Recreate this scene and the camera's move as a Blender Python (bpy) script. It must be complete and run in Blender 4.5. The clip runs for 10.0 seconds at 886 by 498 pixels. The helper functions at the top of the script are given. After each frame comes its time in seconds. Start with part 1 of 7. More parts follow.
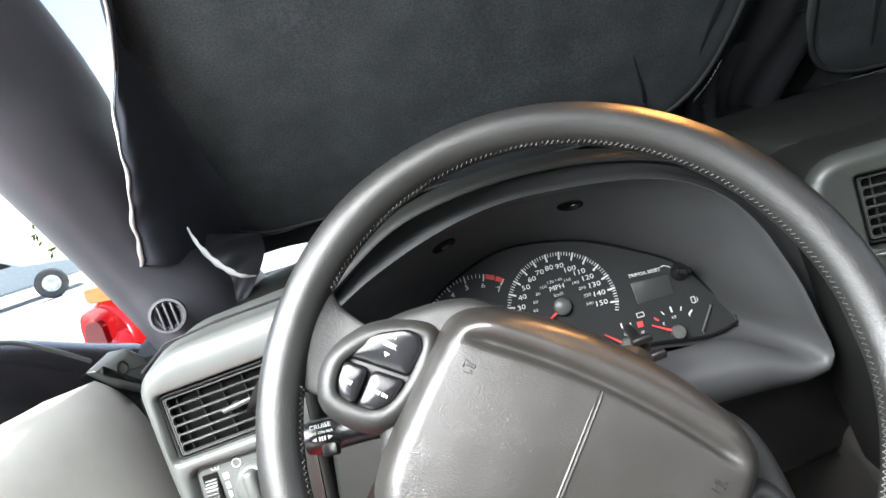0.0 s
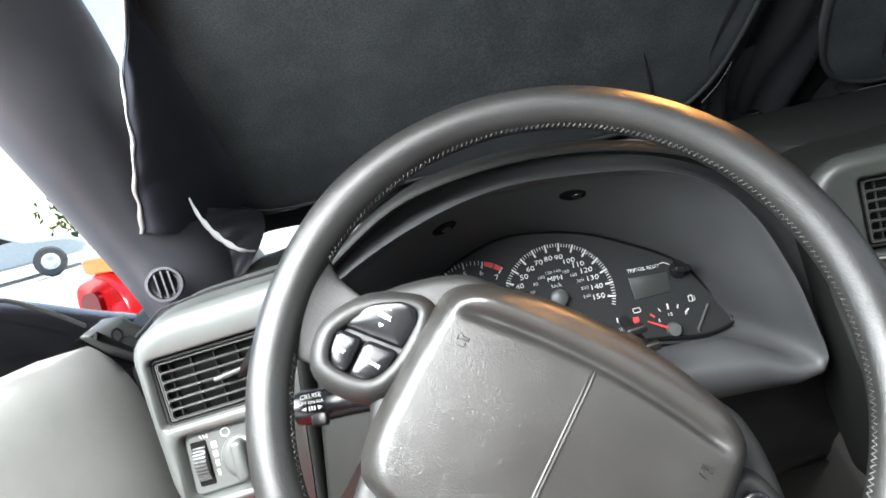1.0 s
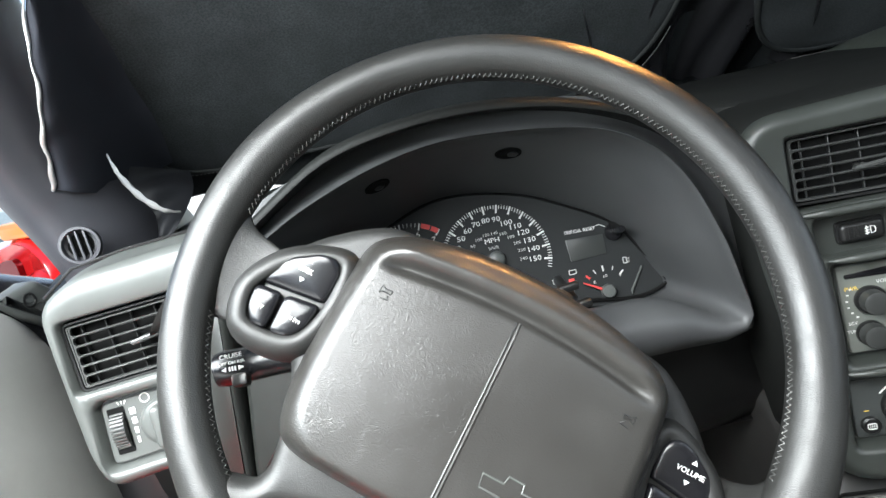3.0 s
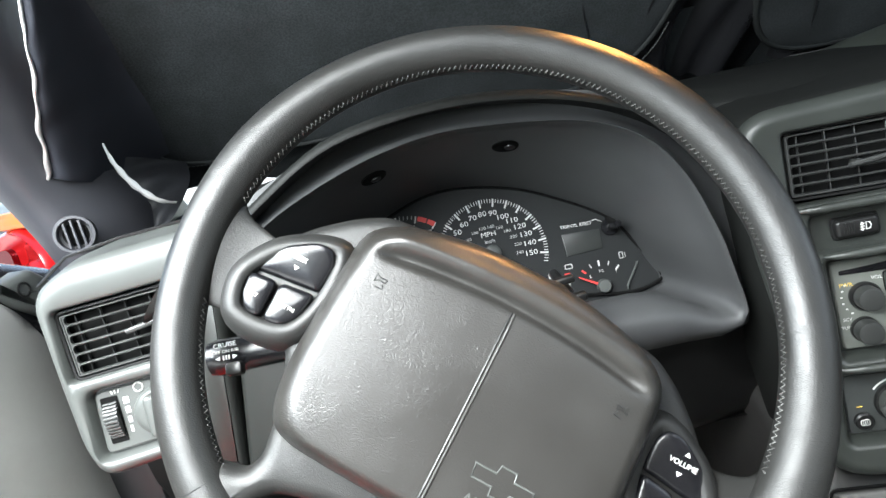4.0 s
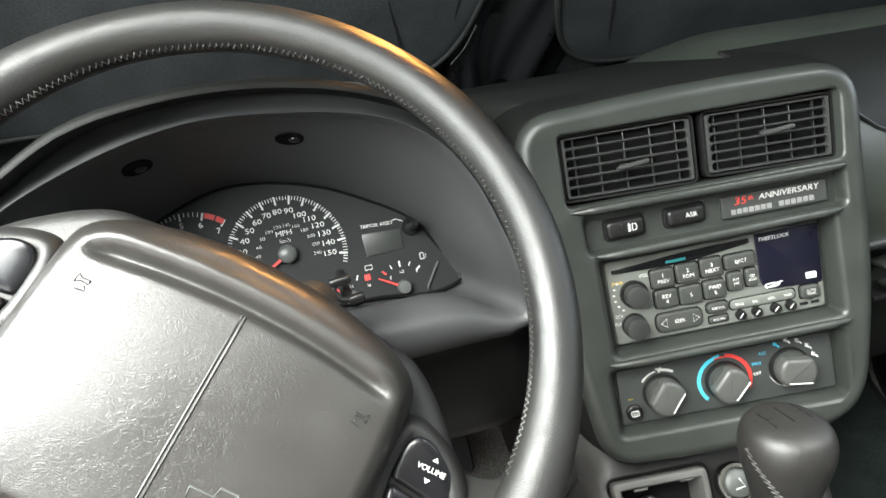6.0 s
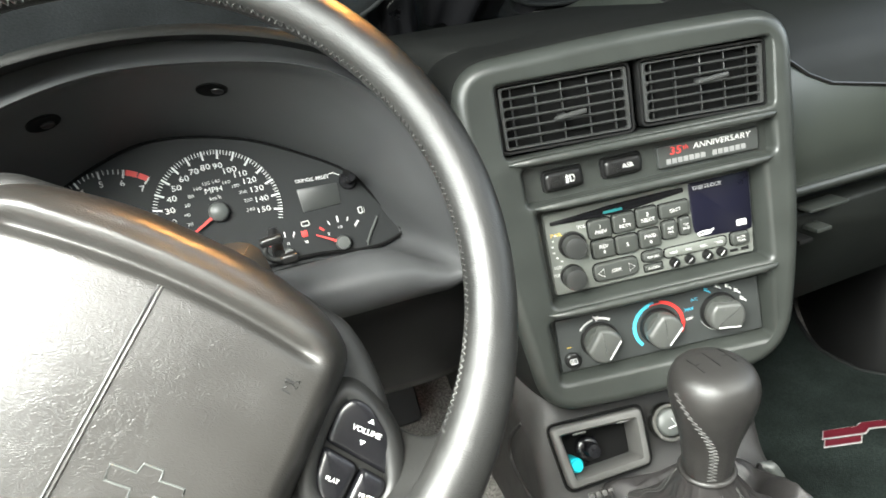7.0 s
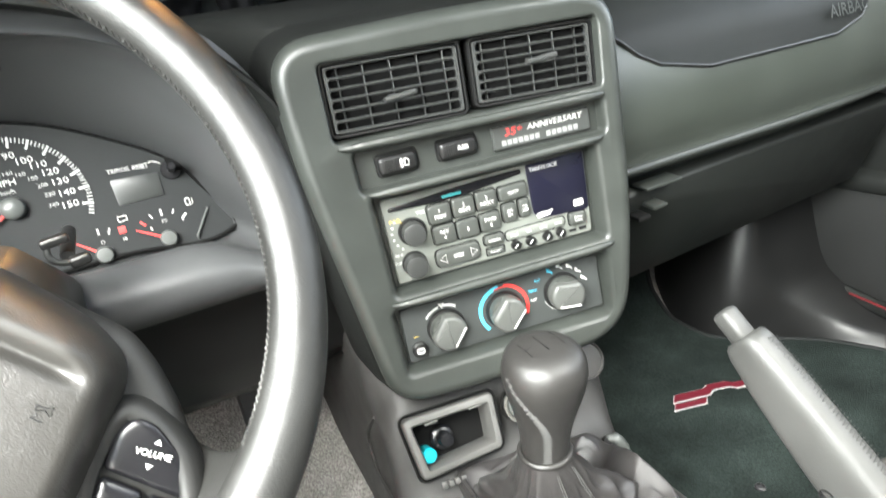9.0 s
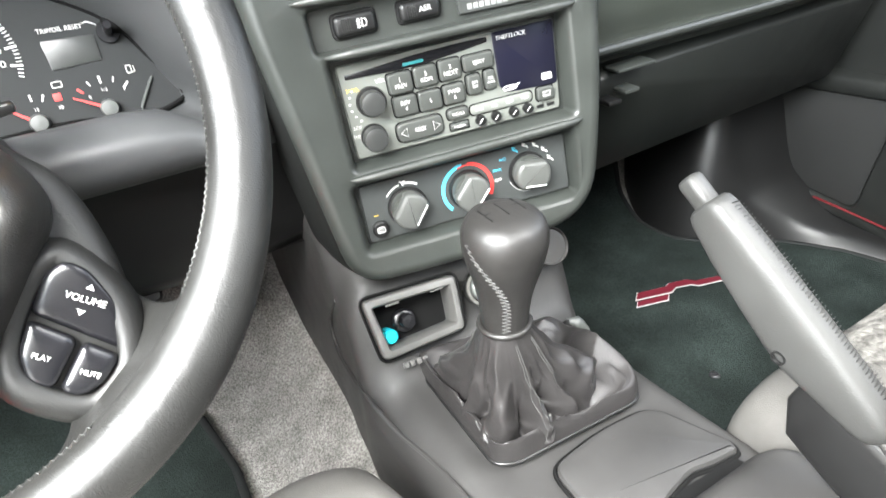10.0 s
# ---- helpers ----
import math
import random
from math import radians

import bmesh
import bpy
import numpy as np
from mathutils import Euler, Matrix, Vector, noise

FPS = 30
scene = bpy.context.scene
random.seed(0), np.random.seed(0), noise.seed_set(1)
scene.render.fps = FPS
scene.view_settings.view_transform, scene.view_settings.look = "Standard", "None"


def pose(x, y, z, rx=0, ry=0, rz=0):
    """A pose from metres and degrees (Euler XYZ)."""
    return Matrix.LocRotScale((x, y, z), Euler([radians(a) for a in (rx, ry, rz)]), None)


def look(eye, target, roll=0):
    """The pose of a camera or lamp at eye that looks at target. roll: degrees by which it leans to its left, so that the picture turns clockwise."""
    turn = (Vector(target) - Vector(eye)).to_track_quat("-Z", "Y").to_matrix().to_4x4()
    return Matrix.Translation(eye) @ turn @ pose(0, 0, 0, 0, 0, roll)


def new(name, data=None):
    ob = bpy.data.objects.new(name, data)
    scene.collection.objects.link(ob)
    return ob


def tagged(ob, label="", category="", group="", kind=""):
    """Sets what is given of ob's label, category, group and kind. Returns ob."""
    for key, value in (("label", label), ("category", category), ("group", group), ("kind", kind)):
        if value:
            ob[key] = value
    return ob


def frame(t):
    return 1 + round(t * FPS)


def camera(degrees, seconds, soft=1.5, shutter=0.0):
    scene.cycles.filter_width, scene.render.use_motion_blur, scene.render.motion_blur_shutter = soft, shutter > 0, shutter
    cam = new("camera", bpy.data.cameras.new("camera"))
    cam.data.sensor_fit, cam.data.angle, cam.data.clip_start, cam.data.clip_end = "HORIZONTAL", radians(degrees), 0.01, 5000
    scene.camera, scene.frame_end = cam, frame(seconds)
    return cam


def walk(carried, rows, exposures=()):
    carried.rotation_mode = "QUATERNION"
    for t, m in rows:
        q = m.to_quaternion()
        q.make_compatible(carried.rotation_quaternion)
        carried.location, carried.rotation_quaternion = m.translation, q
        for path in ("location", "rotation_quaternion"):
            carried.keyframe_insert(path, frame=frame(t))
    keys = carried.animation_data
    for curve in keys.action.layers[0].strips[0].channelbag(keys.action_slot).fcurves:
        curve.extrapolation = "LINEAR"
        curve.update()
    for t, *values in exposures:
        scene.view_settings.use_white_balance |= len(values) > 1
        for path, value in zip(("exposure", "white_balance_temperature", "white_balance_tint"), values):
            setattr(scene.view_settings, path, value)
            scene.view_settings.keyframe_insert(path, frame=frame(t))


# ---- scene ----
cam = camera(71.2, 10.0, soft=1.5, shutter=0.4)
# seconds, place, yaw, pitch, lean
ROWS = [
    (0, -0.0060, 0.0001, 0.7000, 4.67, -10.24, 17.04),
    (0.5, -0.0068, -0.0061, 0.6915, 4.31, -9.83, 16.27),
    (1, -0.0095, -0.0027, 0.6850, 4.68, -10.17, 13.83),
    (1.5, -0.0014, 0.0018, 0.6623, 2.56, -13.80, 13.47),
    (2, 0.0025, 0.0093, 0.6657, 1.59, -14.69, 13.74),
    (2.2, 0.0023, 0.0084, 0.6690, 1.31, -14.09, 13.54),
    (3.5, 0.0014, 0.0068, 0.6633, 0.67, -13.37, 12.55),
    (4, 0.0017, 0.0065, 0.6615, 0.58, -13.65, 12.26),
    (4.5, 0.0005, 0.0068, 0.6610, 0.55, -13.95, 12.20),
    (5, 0.0048, 0.0092, 0.6673, -0.05, -13.80, 12.09),
    (5.5, 0.0486, 0.0170, 0.6587, -7.27, -13.31, 10.27),
    (6, 0.0656, 0.0204, 0.6402, -11.97, -15.54, 8.86),
    (6.2, 0.0672, 0.0189, 0.6412, -12.22, -16.22, 9.37),
    (7.3, 0.0842, 0.0310, 0.6419, -17.20, -22.00, 9.21),
    (7.5, 0.0891, 0.0320, 0.6433, -17.62, -21.81, 10.14),
    (8, 0.1123, 0.0334, 0.6398, -22.58, -21.69, 8.65),
    (8.5, 0.1238, 0.0320, 0.6435, -24.37, -21.29, 8.02),
    (9, 0.1293, 0.0308, 0.6294, -25.91, -23.85, 7.46),
    (9.5, 0.1319, 0.0298, 0.6033, -26.83, -28.34, 7.10),
    (10, 0.1326, 0.0268, 0.5883, -27.73, -31.19, 6.17),
]
walk(cam, [(t, pose(x, y, z, 0, 0, yaw) @ pose(0, 0, 0, 90 + pitch, 0, 0) @ pose(0, 0, 0, 0, 0, -lean)) for t, x, y, z, yaw, pitch, lean in ROWS],
     exposures=[(0, 1.62, 6450, 9), (1, 1.62, 6400, 7.5), (2, 1.34, 6350, 6), (4.5, 1.55, 6300, 5), (5.5, 1.40, 6450, 4.5), (6, 1.72, 6700, 4), (8, 2.32, 6800, 3), (9, 2.68, 6700, 5), (10, 2.70, 6550, 8)])

# ---------------------------------------------------------------- light
world = bpy.data.worlds.new("daylight")
scene.world = world
world.use_nodes = True
wn = world.node_tree.nodes
sky = wn.new("ShaderNodeTexSky")
sky.sky_type, sky.sun_disc = "NISHITA", False
SUN_EL, SUN_AZ = radians(58), radians(4)
sky.sun_elevation, sky.sun_rotation = SUN_EL, SUN_AZ
world.node_tree.links.new(sky.outputs[0], wn["Background"].inputs[0])
wn["Background"].inputs[1].default_value = 0.12

sun = new("sun", bpy.data.lights.new("sun", "SUN"))
sun.data.energy, sun.data.angle, sun.data.color = 3.5, radians(0.6), (1.0, 0.96, 0.9)
sun.matrix_world = look((0, 0, 0), (-math.sin(SUN_AZ) * math.cos(SUN_EL), -math.cos(SUN_AZ) * math.cos(SUN_EL), -math.sin(SUN_EL)))


def window_light(name, place, aim, w, h, power, color=(1, 1, 1), spread=180):
    """Area light: sky light that comes in through a window opening, or the added orange fill."""
    d = bpy.data.lights.new(name, "AREA")
    d.shape, d.size, d.size_y, d.energy, d.color = "RECTANGLE", w, h, power, color
    d.spread = radians(spread)
    ob = new(name, d)
    ob.matrix_world = look(place, aim)


window_light("driver_roof_opening", (-0.205, -0.14, 1.085), (-0.205, -0.08, 0.2), 0.40, 0.50, 8.5, (1.0, 0.99, 0.98), 115)
window_light("passenger_roof_opening", (0.74, -0.26, 1.085), (0.74, -0.20, 0.2), 0.50, 0.60, 3.4, (1.0, 0.995, 0.97), 110)
window_light("driver_window_light", (-0.445, 0.00, 0.945), (0.15, 0.25, 0.54), 0.80, 0.36, 13.0, (0.97, 0.99, 1.0))
window_light("driver_door_opening", (-0.460, -0.12, 0.36), (0.3, 0.10, 0.15), 0.66, 0.36, 1.7, (1.0, 0.99, 0.98))
window_light("passenger_window_light", (1.14, 0.00, 0.80), (0.5, 0.05, 0.60), 0.80, 0.34, 0.9, (1.0, 0.99, 0.96))
# added orange lamp without a known source, for the streak on wheel and pad
window_light("shade_gap_light", (0.26, 0.50, 0.855), (0.05, 0.36, 0.56), 0.06, 0.020, 0.050, (1.0, 0.42, 0.10), 40)


# ---------------------------------------------------------------- materials
def nodes_of(name):
    m = bpy.data.materials.new(name)
    m.use_nodes = True
    return m, m.node_tree.nodes, m.node_tree.links.new, m.node_tree.nodes["Principled BSDF"]


def surface(name, color, rough=0.5, metal=0.0, grain=0.0, scale=900.0, vary=0.12, blotch=14.0, kind="noise", dist=0.0006, spec=0.5, coat=0.0, worn=0.1, fleck=0.0):
    """Procedural surface: fine relief of the given scale, broad uneven tone and gloss."""
    m, nd, link, bsdf = nodes_of(name)
    tc = nd.new("ShaderNodeTexCoord")
    big = nd.new("ShaderNodeTexNoise")
    big.inputs["Scale"].default_value, big.inputs["Detail"].default_value, big.inputs["Roughness"].default_value = blotch, 6, 0.6
    link(tc.outputs["Object"], big.inputs["Vector"])
    ramp = nd.new("ShaderNodeMapRange")
    ramp.inputs[1].default_value, ramp.inputs[2].default_value = 0.3, 0.7
    ramp.inputs[3].default_value, ramp.inputs[4].default_value = 1 - vary, 1 + vary
    link(big.outputs[0], ramp.inputs[0])
    mul = nd.new("ShaderNodeMix")
    mul.data_type, mul.blend_type = "RGBA", "MULTIPLY"
    mul.inputs[0].default_value = 1.0
    mul.inputs[6].default_value = (*color, 1)
    link(ramp.outputs[0], mul.inputs[7])
    tone = mul.outputs[2]
    if fleck:
        fine = nd.new("ShaderNodeTexNoise")
        fine.inputs["Scale"].default_value, fine.inputs["Detail"].default_value = scale * 0.7, 2
        link(tc.outputs["Object"], fine.inputs["Vector"])
        fr = nd.new("ShaderNodeMapRange")
        fr.inputs[1].default_value, fr.inputs[2].default_value, fr.inputs[3].default_value, fr.inputs[4].default_value = 0.35, 0.65, 1 - fleck, 1 + fleck
        link(fine.outputs[0], fr.inputs[0])
        mul2 = nd.new("ShaderNodeMix")
        mul2.data_type, mul2.blend_type = "RGBA", "MULTIPLY"
        mul2.inputs[0].default_value = 1.0
        link(tone, mul2.inputs[6])
        link(fr.outputs[0], mul2.inputs[7])
        tone = mul2.outputs[2]
    link(tone, bsdf.inputs["Base Color"])
    rr = nd.new("ShaderNodeMapRange")
    rr.inputs[1].default_value, rr.inputs[2].default_value = 0.3, 0.7
    rr.inputs[3].default_value, rr.inputs[4].default_value = max(0.02, rough - worn * 0.5), min(1, rough + worn * 0.5)
    link(big.outputs[0], rr.inputs[0])
    link(rr.outputs[0], bsdf.inputs["Roughness"])
    bsdf.inputs["Metallic"].default_value = metal
    bsdf.inputs["Specular IOR Level"].default_value = spec
    bsdf.inputs["Coat Weight"].default_value = coat
    if grain:
        if kind == "noise":
            g = nd.new("ShaderNodeTexNoise")
            g.inputs["Scale"].default_value, g.inputs["Detail"].default_value = scale, 3
        else:
            g = nd.new("ShaderNodeTexVoronoi")
            g.feature = "DISTANCE_TO_EDGE" if kind == "cells" else "F1"
            g.inputs["Scale"].default_value = scale
        link(tc.outputs["Object"], g.inputs["Vector"])
        b = nd.new("ShaderNodeBump")
        b.inputs["Strength"].default_value, b.inputs["Distance"].default_value = grain, dist
        link(g.outputs[0], b.inputs["Height"])
        link(b.outputs[0], bsdf.inputs["Normal"])
    return m


def leather(name, color, rough, fine=1000, fold=320, depth=0.30, spec=0.5):
    """Pebbled leather: drawn-out grains of two sizes with rounded tops, deeper in some places than in others."""
    m, nd, link, bsdf = nodes_of(name)
    tc = nd.new("ShaderNodeTexCoord")
    warp = nd.new("ShaderNodeTexNoise")
    warp.inputs["Scale"].default_value, warp.inputs["Detail"].default_value = 110, 4
    link(tc.outputs["Object"], warp.inputs["Vector"])
    mix = nd.new("ShaderNodeMix")
    mix.data_type, mix.blend_type = "RGBA", "LINEAR_LIGHT"
    mix.inputs[0].default_value = 0.006
    link(tc.outputs["Object"], mix.inputs[6])
    link(warp.outputs[1], mix.inputs[7])
    stretch = nd.new("ShaderNodeMapping")
    stretch.inputs["Rotation"].default_value, stretch.inputs["Scale"].default_value = (0, 0.35, 0), (0.55, 1.0, 1.25)
    link(mix.outputs[2], stretch.inputs["Vector"])
    total = None
    for size, weight in ((fold, 0.62), (fine, 0.38)):
        cells = nd.new("ShaderNodeTexVoronoi")
        cells.feature, cells.inputs["Scale"].default_value = "DISTANCE_TO_EDGE", size
        link(stretch.outputs[0], cells.inputs["Vector"])
        top = nd.new("ShaderNodeMapRange")
        top.interpolation_type = "SMOOTHSTEP"
        top.inputs[2].default_value, top.inputs[4].default_value = 0.30, weight
        link(cells.outputs[0], top.inputs[0])
        if total:
            join = nd.new("ShaderNodeMath")
            join.operation = "ADD"
            link(total, join.inputs[0])
            link(top.outputs[0], join.inputs[1])
            total = join.outputs[0]
        else:
            total = top.outputs[0]
    uneven = nd.new("ShaderNodeTexNoise")
    uneven.inputs["Scale"].default_value, uneven.inputs["Detail"].default_value = 60, 2
    link(tc.outputs["Object"], uneven.inputs["Vector"])
    add = nd.new("ShaderNodeMath")
    add.operation = "MULTIPLY"
    link(total, add.inputs[0])
    link(uneven.outputs[0], add.inputs[1])
    b = nd.new("ShaderNodeBump")
    b.inputs["Strength"].default_value, b.inputs["Distance"].default_value = depth, 0.0004
    bsdf.inputs["Specular IOR Level"].default_value = spec
    link(add.outputs[0], b.inputs["Height"])
    link(b.outputs[0], bsdf.inputs["Normal"])
    big = nd.new("ShaderNodeTexNoise")
    big.inputs["Scale"].default_value, big.inputs["Detail"].default_value = 18, 5
    link(tc.outputs["Object"], big.inputs["Vector"])
    for lo, hi, key in ((rough - 0.06, rough + 0.08, "Roughness"),):
        r = nd.new("ShaderNodeMapRange")
        r.inputs[1].default_value, r.inputs[2].default_value, r.inputs[3].default_value, r.inputs[4].default_value = 0.3, 0.7, lo, hi
        link(big.outputs[0], r.inputs[0])
        link(r.outputs[0], bsdf.inputs[key])
    ramp = nd.new("ShaderNodeMapRange")
    ramp.inputs[1].default_value, ramp.inputs[2].default_value, ramp.inputs[3].default_value, ramp.inputs[4].default_value = 0.3, 0.7, 0.85, 1.15
    link(big.outputs[0], ramp.inputs[0])
    mul = nd.new("ShaderNodeMix")
    mul.data_type, mul.blend_type = "RGBA", "MULTIPLY"
    mul.inputs[0].default_value, mul.inputs[6].default_value = 1.0, (*color, 1)
    link(ramp.outputs[0], mul.inputs[7])
    link(mul.outputs[2], bsdf.inputs["Base Color"])
    return m


def glass(name):
    m, nd, link, bsdf = nodes_of(name)
    bsdf.inputs["Transmission Weight"].default_value, bsdf.inputs["Roughness"].default_value, bsdf.inputs["IOR"].default_value = 1.0, 0.01, 1.45
    return m


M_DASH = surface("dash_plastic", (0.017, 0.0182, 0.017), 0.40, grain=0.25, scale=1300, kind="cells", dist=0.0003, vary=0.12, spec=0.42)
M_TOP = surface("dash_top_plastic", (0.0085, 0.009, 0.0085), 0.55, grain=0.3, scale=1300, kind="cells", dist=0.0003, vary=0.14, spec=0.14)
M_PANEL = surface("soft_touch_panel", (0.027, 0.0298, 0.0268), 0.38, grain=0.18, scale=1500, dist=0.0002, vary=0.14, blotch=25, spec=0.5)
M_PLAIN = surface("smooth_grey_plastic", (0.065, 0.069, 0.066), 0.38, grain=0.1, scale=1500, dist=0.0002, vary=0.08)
M_TRAY = surface("ashtray_plastic", (0.070, 0.069, 0.066), 0.40, grain=0.12, scale=1500, dist=0.0002, vary=0.12)
M_CONSOLE = surface("console_plastic", (0.0275, 0.0267, 0.0260), 0.50, grain=0.45, scale=1000, kind="cells", dist=0.0003, vary=0.18, blotch=30, spec=0.34)
M_TRIM = surface("pillar_plastic", (0.036, 0.036, 0.042), 0.5, grain=0.2, scale=1200, dist=0.0003, vary=0.12)
# door plastic darkened in colour for the shaded passenger door
M_DOOR_SHADED = surface("shaded_door_plastic", (0.0135, 0.0145, 0.0135), 0.42, grain=0.3, scale=900, kind="cells", dist=0.0003, vary=0.1, spec=0.4)
# dash plastic copies darkened for the shaded glovebox and airbag lid
M_AIRBAG = surface("shaded_glovebox_plastic", (0.010, 0.0112, 0.010), 0.45, grain=0.3, scale=1300, kind="cells", dist=0.0003, vary=0.14, spec=0.3)
M_LID = surface("shaded_lid_plastic", (0.0075, 0.0084, 0.0075), 0.5, grain=0.3, scale=1300, kind="cells", dist=0.0003, vary=0.14, spec=0.18)
# dash plastic lightened and greened: the face's broad highlight is in its colour
M_DASH_LIT = surface("lit_dash_plastic", (0.0370, 0.0420, 0.0352), 0.36, grain=0.25, scale=1300, kind="cells", dist=0.0003, vary=0.14, blotch=12, spec=0.6)
# door plastic lightened in colour for the daylit driver's door
M_DOOR_LIT = surface("lit_door_plastic", (0.26, 0.26, 0.25), 0.5, grain=0.3, scale=900, kind="cells", dist=0.0003, vary=0.1)
M_BLACK = surface("black_plastic", (0.008, 0.008, 0.008), 0.34, grain=0.08, scale=900, dist=0.0002, spec=0.42)
M_GLOSS = surface("gloss_black", (0.006, 0.006, 0.007), 0.24, vary=0.1, worn=0.05, spec=0.38)
# near-black: the shade in ducts, gaps and recesses is put into this colour
M_DARK = surface("recess_shade_black", (0.004, 0.004, 0.004), 0.8, spec=0.1)
# slats lightened as if lit, vanes darkened as if shaded, both in the colour
M_SLAT = surface("vent_slat_plastic", (0.034, 0.035, 0.034), 0.36, grain=0.05, scale=900)
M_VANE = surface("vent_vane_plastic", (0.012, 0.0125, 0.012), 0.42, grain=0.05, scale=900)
M_LEATHER = leather("wheel_leather", (0.0120, 0.0120, 0.0114), 0.385, 1100, 500, 0.34, 0.44)
M_PAD = leather("airbag_vinyl", (0.0175, 0.0166, 0.0152), 0.335, 1000, 480, 0.36)
M_BOOT = leather("boot_leather", (0.0225, 0.0210, 0.0208), 0.40, 1100, 600, 0.34, 0.5)
M_KNOB = leather("knob_leather", (0.0150, 0.0142, 0.0135), 0.40, 1300, 600, 0.32, 0.48)
M_BRAKE = leather("brake_vinyl", (0.034, 0.0340, 0.0325), 0.45, 1000, 480, 0.34, 0.45)
M_THREAD = surface("grey_thread", (0.060, 0.060, 0.058), 0.7)
M_THREAD_DARK = surface("dark_grey_thread", (0.075, 0.075, 0.072), 0.7)
M_CARPET = surface("grey_carpet", (0.225, 0.216, 0.202), 0.95, grain=1.0, scale=620, dist=0.004, vary=0.25, blotch=35, spec=0.1, fleck=0.4)
M_MAT = surface("floor_mat_pile", (0.016, 0.0215, 0.0195), 0.95, grain=1.0, scale=700, dist=0.003, vary=0.5, blotch=14, spec=0.1, fleck=0.35)
M_BIND = surface("mat_binding", (0.010, 0.011, 0.011), 0.7, grain=0.4, scale=600, spec=0.2)
M_SEAT = surface("seat_velour", (0.080, 0.077, 0.072), 0.9, grain=0.6, scale=1100, dist=0.0008, vary=0.18, blotch=22, spec=0.12)
M_SHADE = surface("black_shade_cloth", (0.0200, 0.0222, 0.0235), 0.8, grain=0.5, scale=700, dist=0.0008, vary=0.35, blotch=16, spec=0.15, fleck=0.25)
# sunshade cloth darkened, the corner's shadow put into its colour
M_CORNER = surface("shadowed_corner_cloth", (0.011, 0.0115, 0.0135), 0.55, grain=0.4, scale=700, dist=0.0006, vary=0.3, blotch=20, spec=0.25)
M_FOIL = surface("silver_shade_lining", (0.46, 0.45, 0.44), 0.34, metal=0.6, grain=0.5, scale=120, dist=0.002, vary=0.2)
M_WHITE = surface("white_print", (0.55, 0.55, 0.53), 0.6, vary=0.05)
M_FAINT = surface("faint_print", (0.17, 0.17, 0.165), 0.5, vary=0.1)
M_DIM = surface("grey_print", (0.36, 0.36, 0.35), 0.6, vary=0.05)
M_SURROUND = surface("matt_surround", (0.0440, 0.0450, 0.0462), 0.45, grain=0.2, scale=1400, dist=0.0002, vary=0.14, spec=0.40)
M_YELLOW = surface("yellow_print", (0.62, 0.42, 0.06), 0.6, vary=0.05)
M_REDP = surface("red_print", (0.55, 0.035, 0.03), 0.55, vary=0.08)
M_BLUEP = surface("blue_print", (0.06, 0.42, 0.58), 0.6, vary=0.05)
M_TEAL = surface("teal_plastic", (0.01, 0.34, 0.40), 0.3, vary=0.05)
M_FACE = surface("gauge_face", (0.013, 0.014, 0.0145), 0.6, vary=0.1, spec=0.2)
M_LCD = surface("lcd_window", (0.025, 0.027, 0.026), 0.35, vary=0.05)
M_SCREEN = surface("radio_display", (0.006, 0.006, 0.013), 0.28, vary=0.05, worn=0.02, spec=0.3)
M_HUB = leather("hub_vinyl", (0.0120, 0.0120, 0.0115), 0.47, 1200, 600, 0.3, 0.4)
M_CHROME = surface("bright_metal", (0.62, 0.62, 0.60), 0.22, metal=1.0, vary=0.08)
M_REDPAINT = surface("red_car_paint", (0.55, 0.012, 0.014), 0.22, coat=0.6, vary=0.04, worn=0.05)
M_ORANGE = surface("orange_gleam_plastic", (0.75, 0.20, 0.03), 0.3)
M_RUBBER = surface("black_rubber", (0.015, 0.015, 0.016), 0.45, vary=0.15)
# tyre rubber in a pale grey
M_TYRE = surface("pale_tyre_rubber", (0.10, 0.098, 0.094), 0.8, vary=0.2)
M_HEAD = surface("headliner_cloth", (0.060, 0.060, 0.058), 0.95, grain=0.5, scale=700)
M_GLASS = glass("window_glass")


# ---------------------------------------------------------------- mesh helpers
def part(name, bm, material, parent=None, label="", sharp=38):
    """Link a bmesh as one mesh object under a thing or a part."""
    bmesh.ops.recalc_face_normals(bm, faces=bm.faces)
    me = bpy.data.meshes.new(name)
    bm.to_mesh(me)
    bm.free()
    me.materials.append(material)
    me.polygons.foreach_set("use_smooth", [True] * len(me.polygons))
    me.set_sharp_from_angle(angle=radians(sharp))
    ob = new(name, me)
    ob.parent = parent
    return tagged(ob, label)


def same_mesh(name, ob, parent, m):
    """Another object on the mesh of ob."""
    o = new(name, ob.data)
    o.parent, o.matrix_basis = parent, m
    return o


def thing(name, m, label, category, group="", kind=""):
    ob = new(name)
    ob.empty_display_size = 0.02
    ob.matrix_world = m
    return tagged(ob, label, category, group, kind)


def axes(o, u, v):
    """A pose with x along u, z along v (about) and y into the panel."""
    u = Vector(u).normalized()
    v = Vector(v)
    v = (v - u * v.dot(u)).normalized()
    y = v.cross(u)
    return Matrix(((u.x, y.x, v.x, o[0]), (u.y, y.y, v.y, o[1]), (u.z, y.z, v.z, o[2]), (0, 0, 0, 1)))


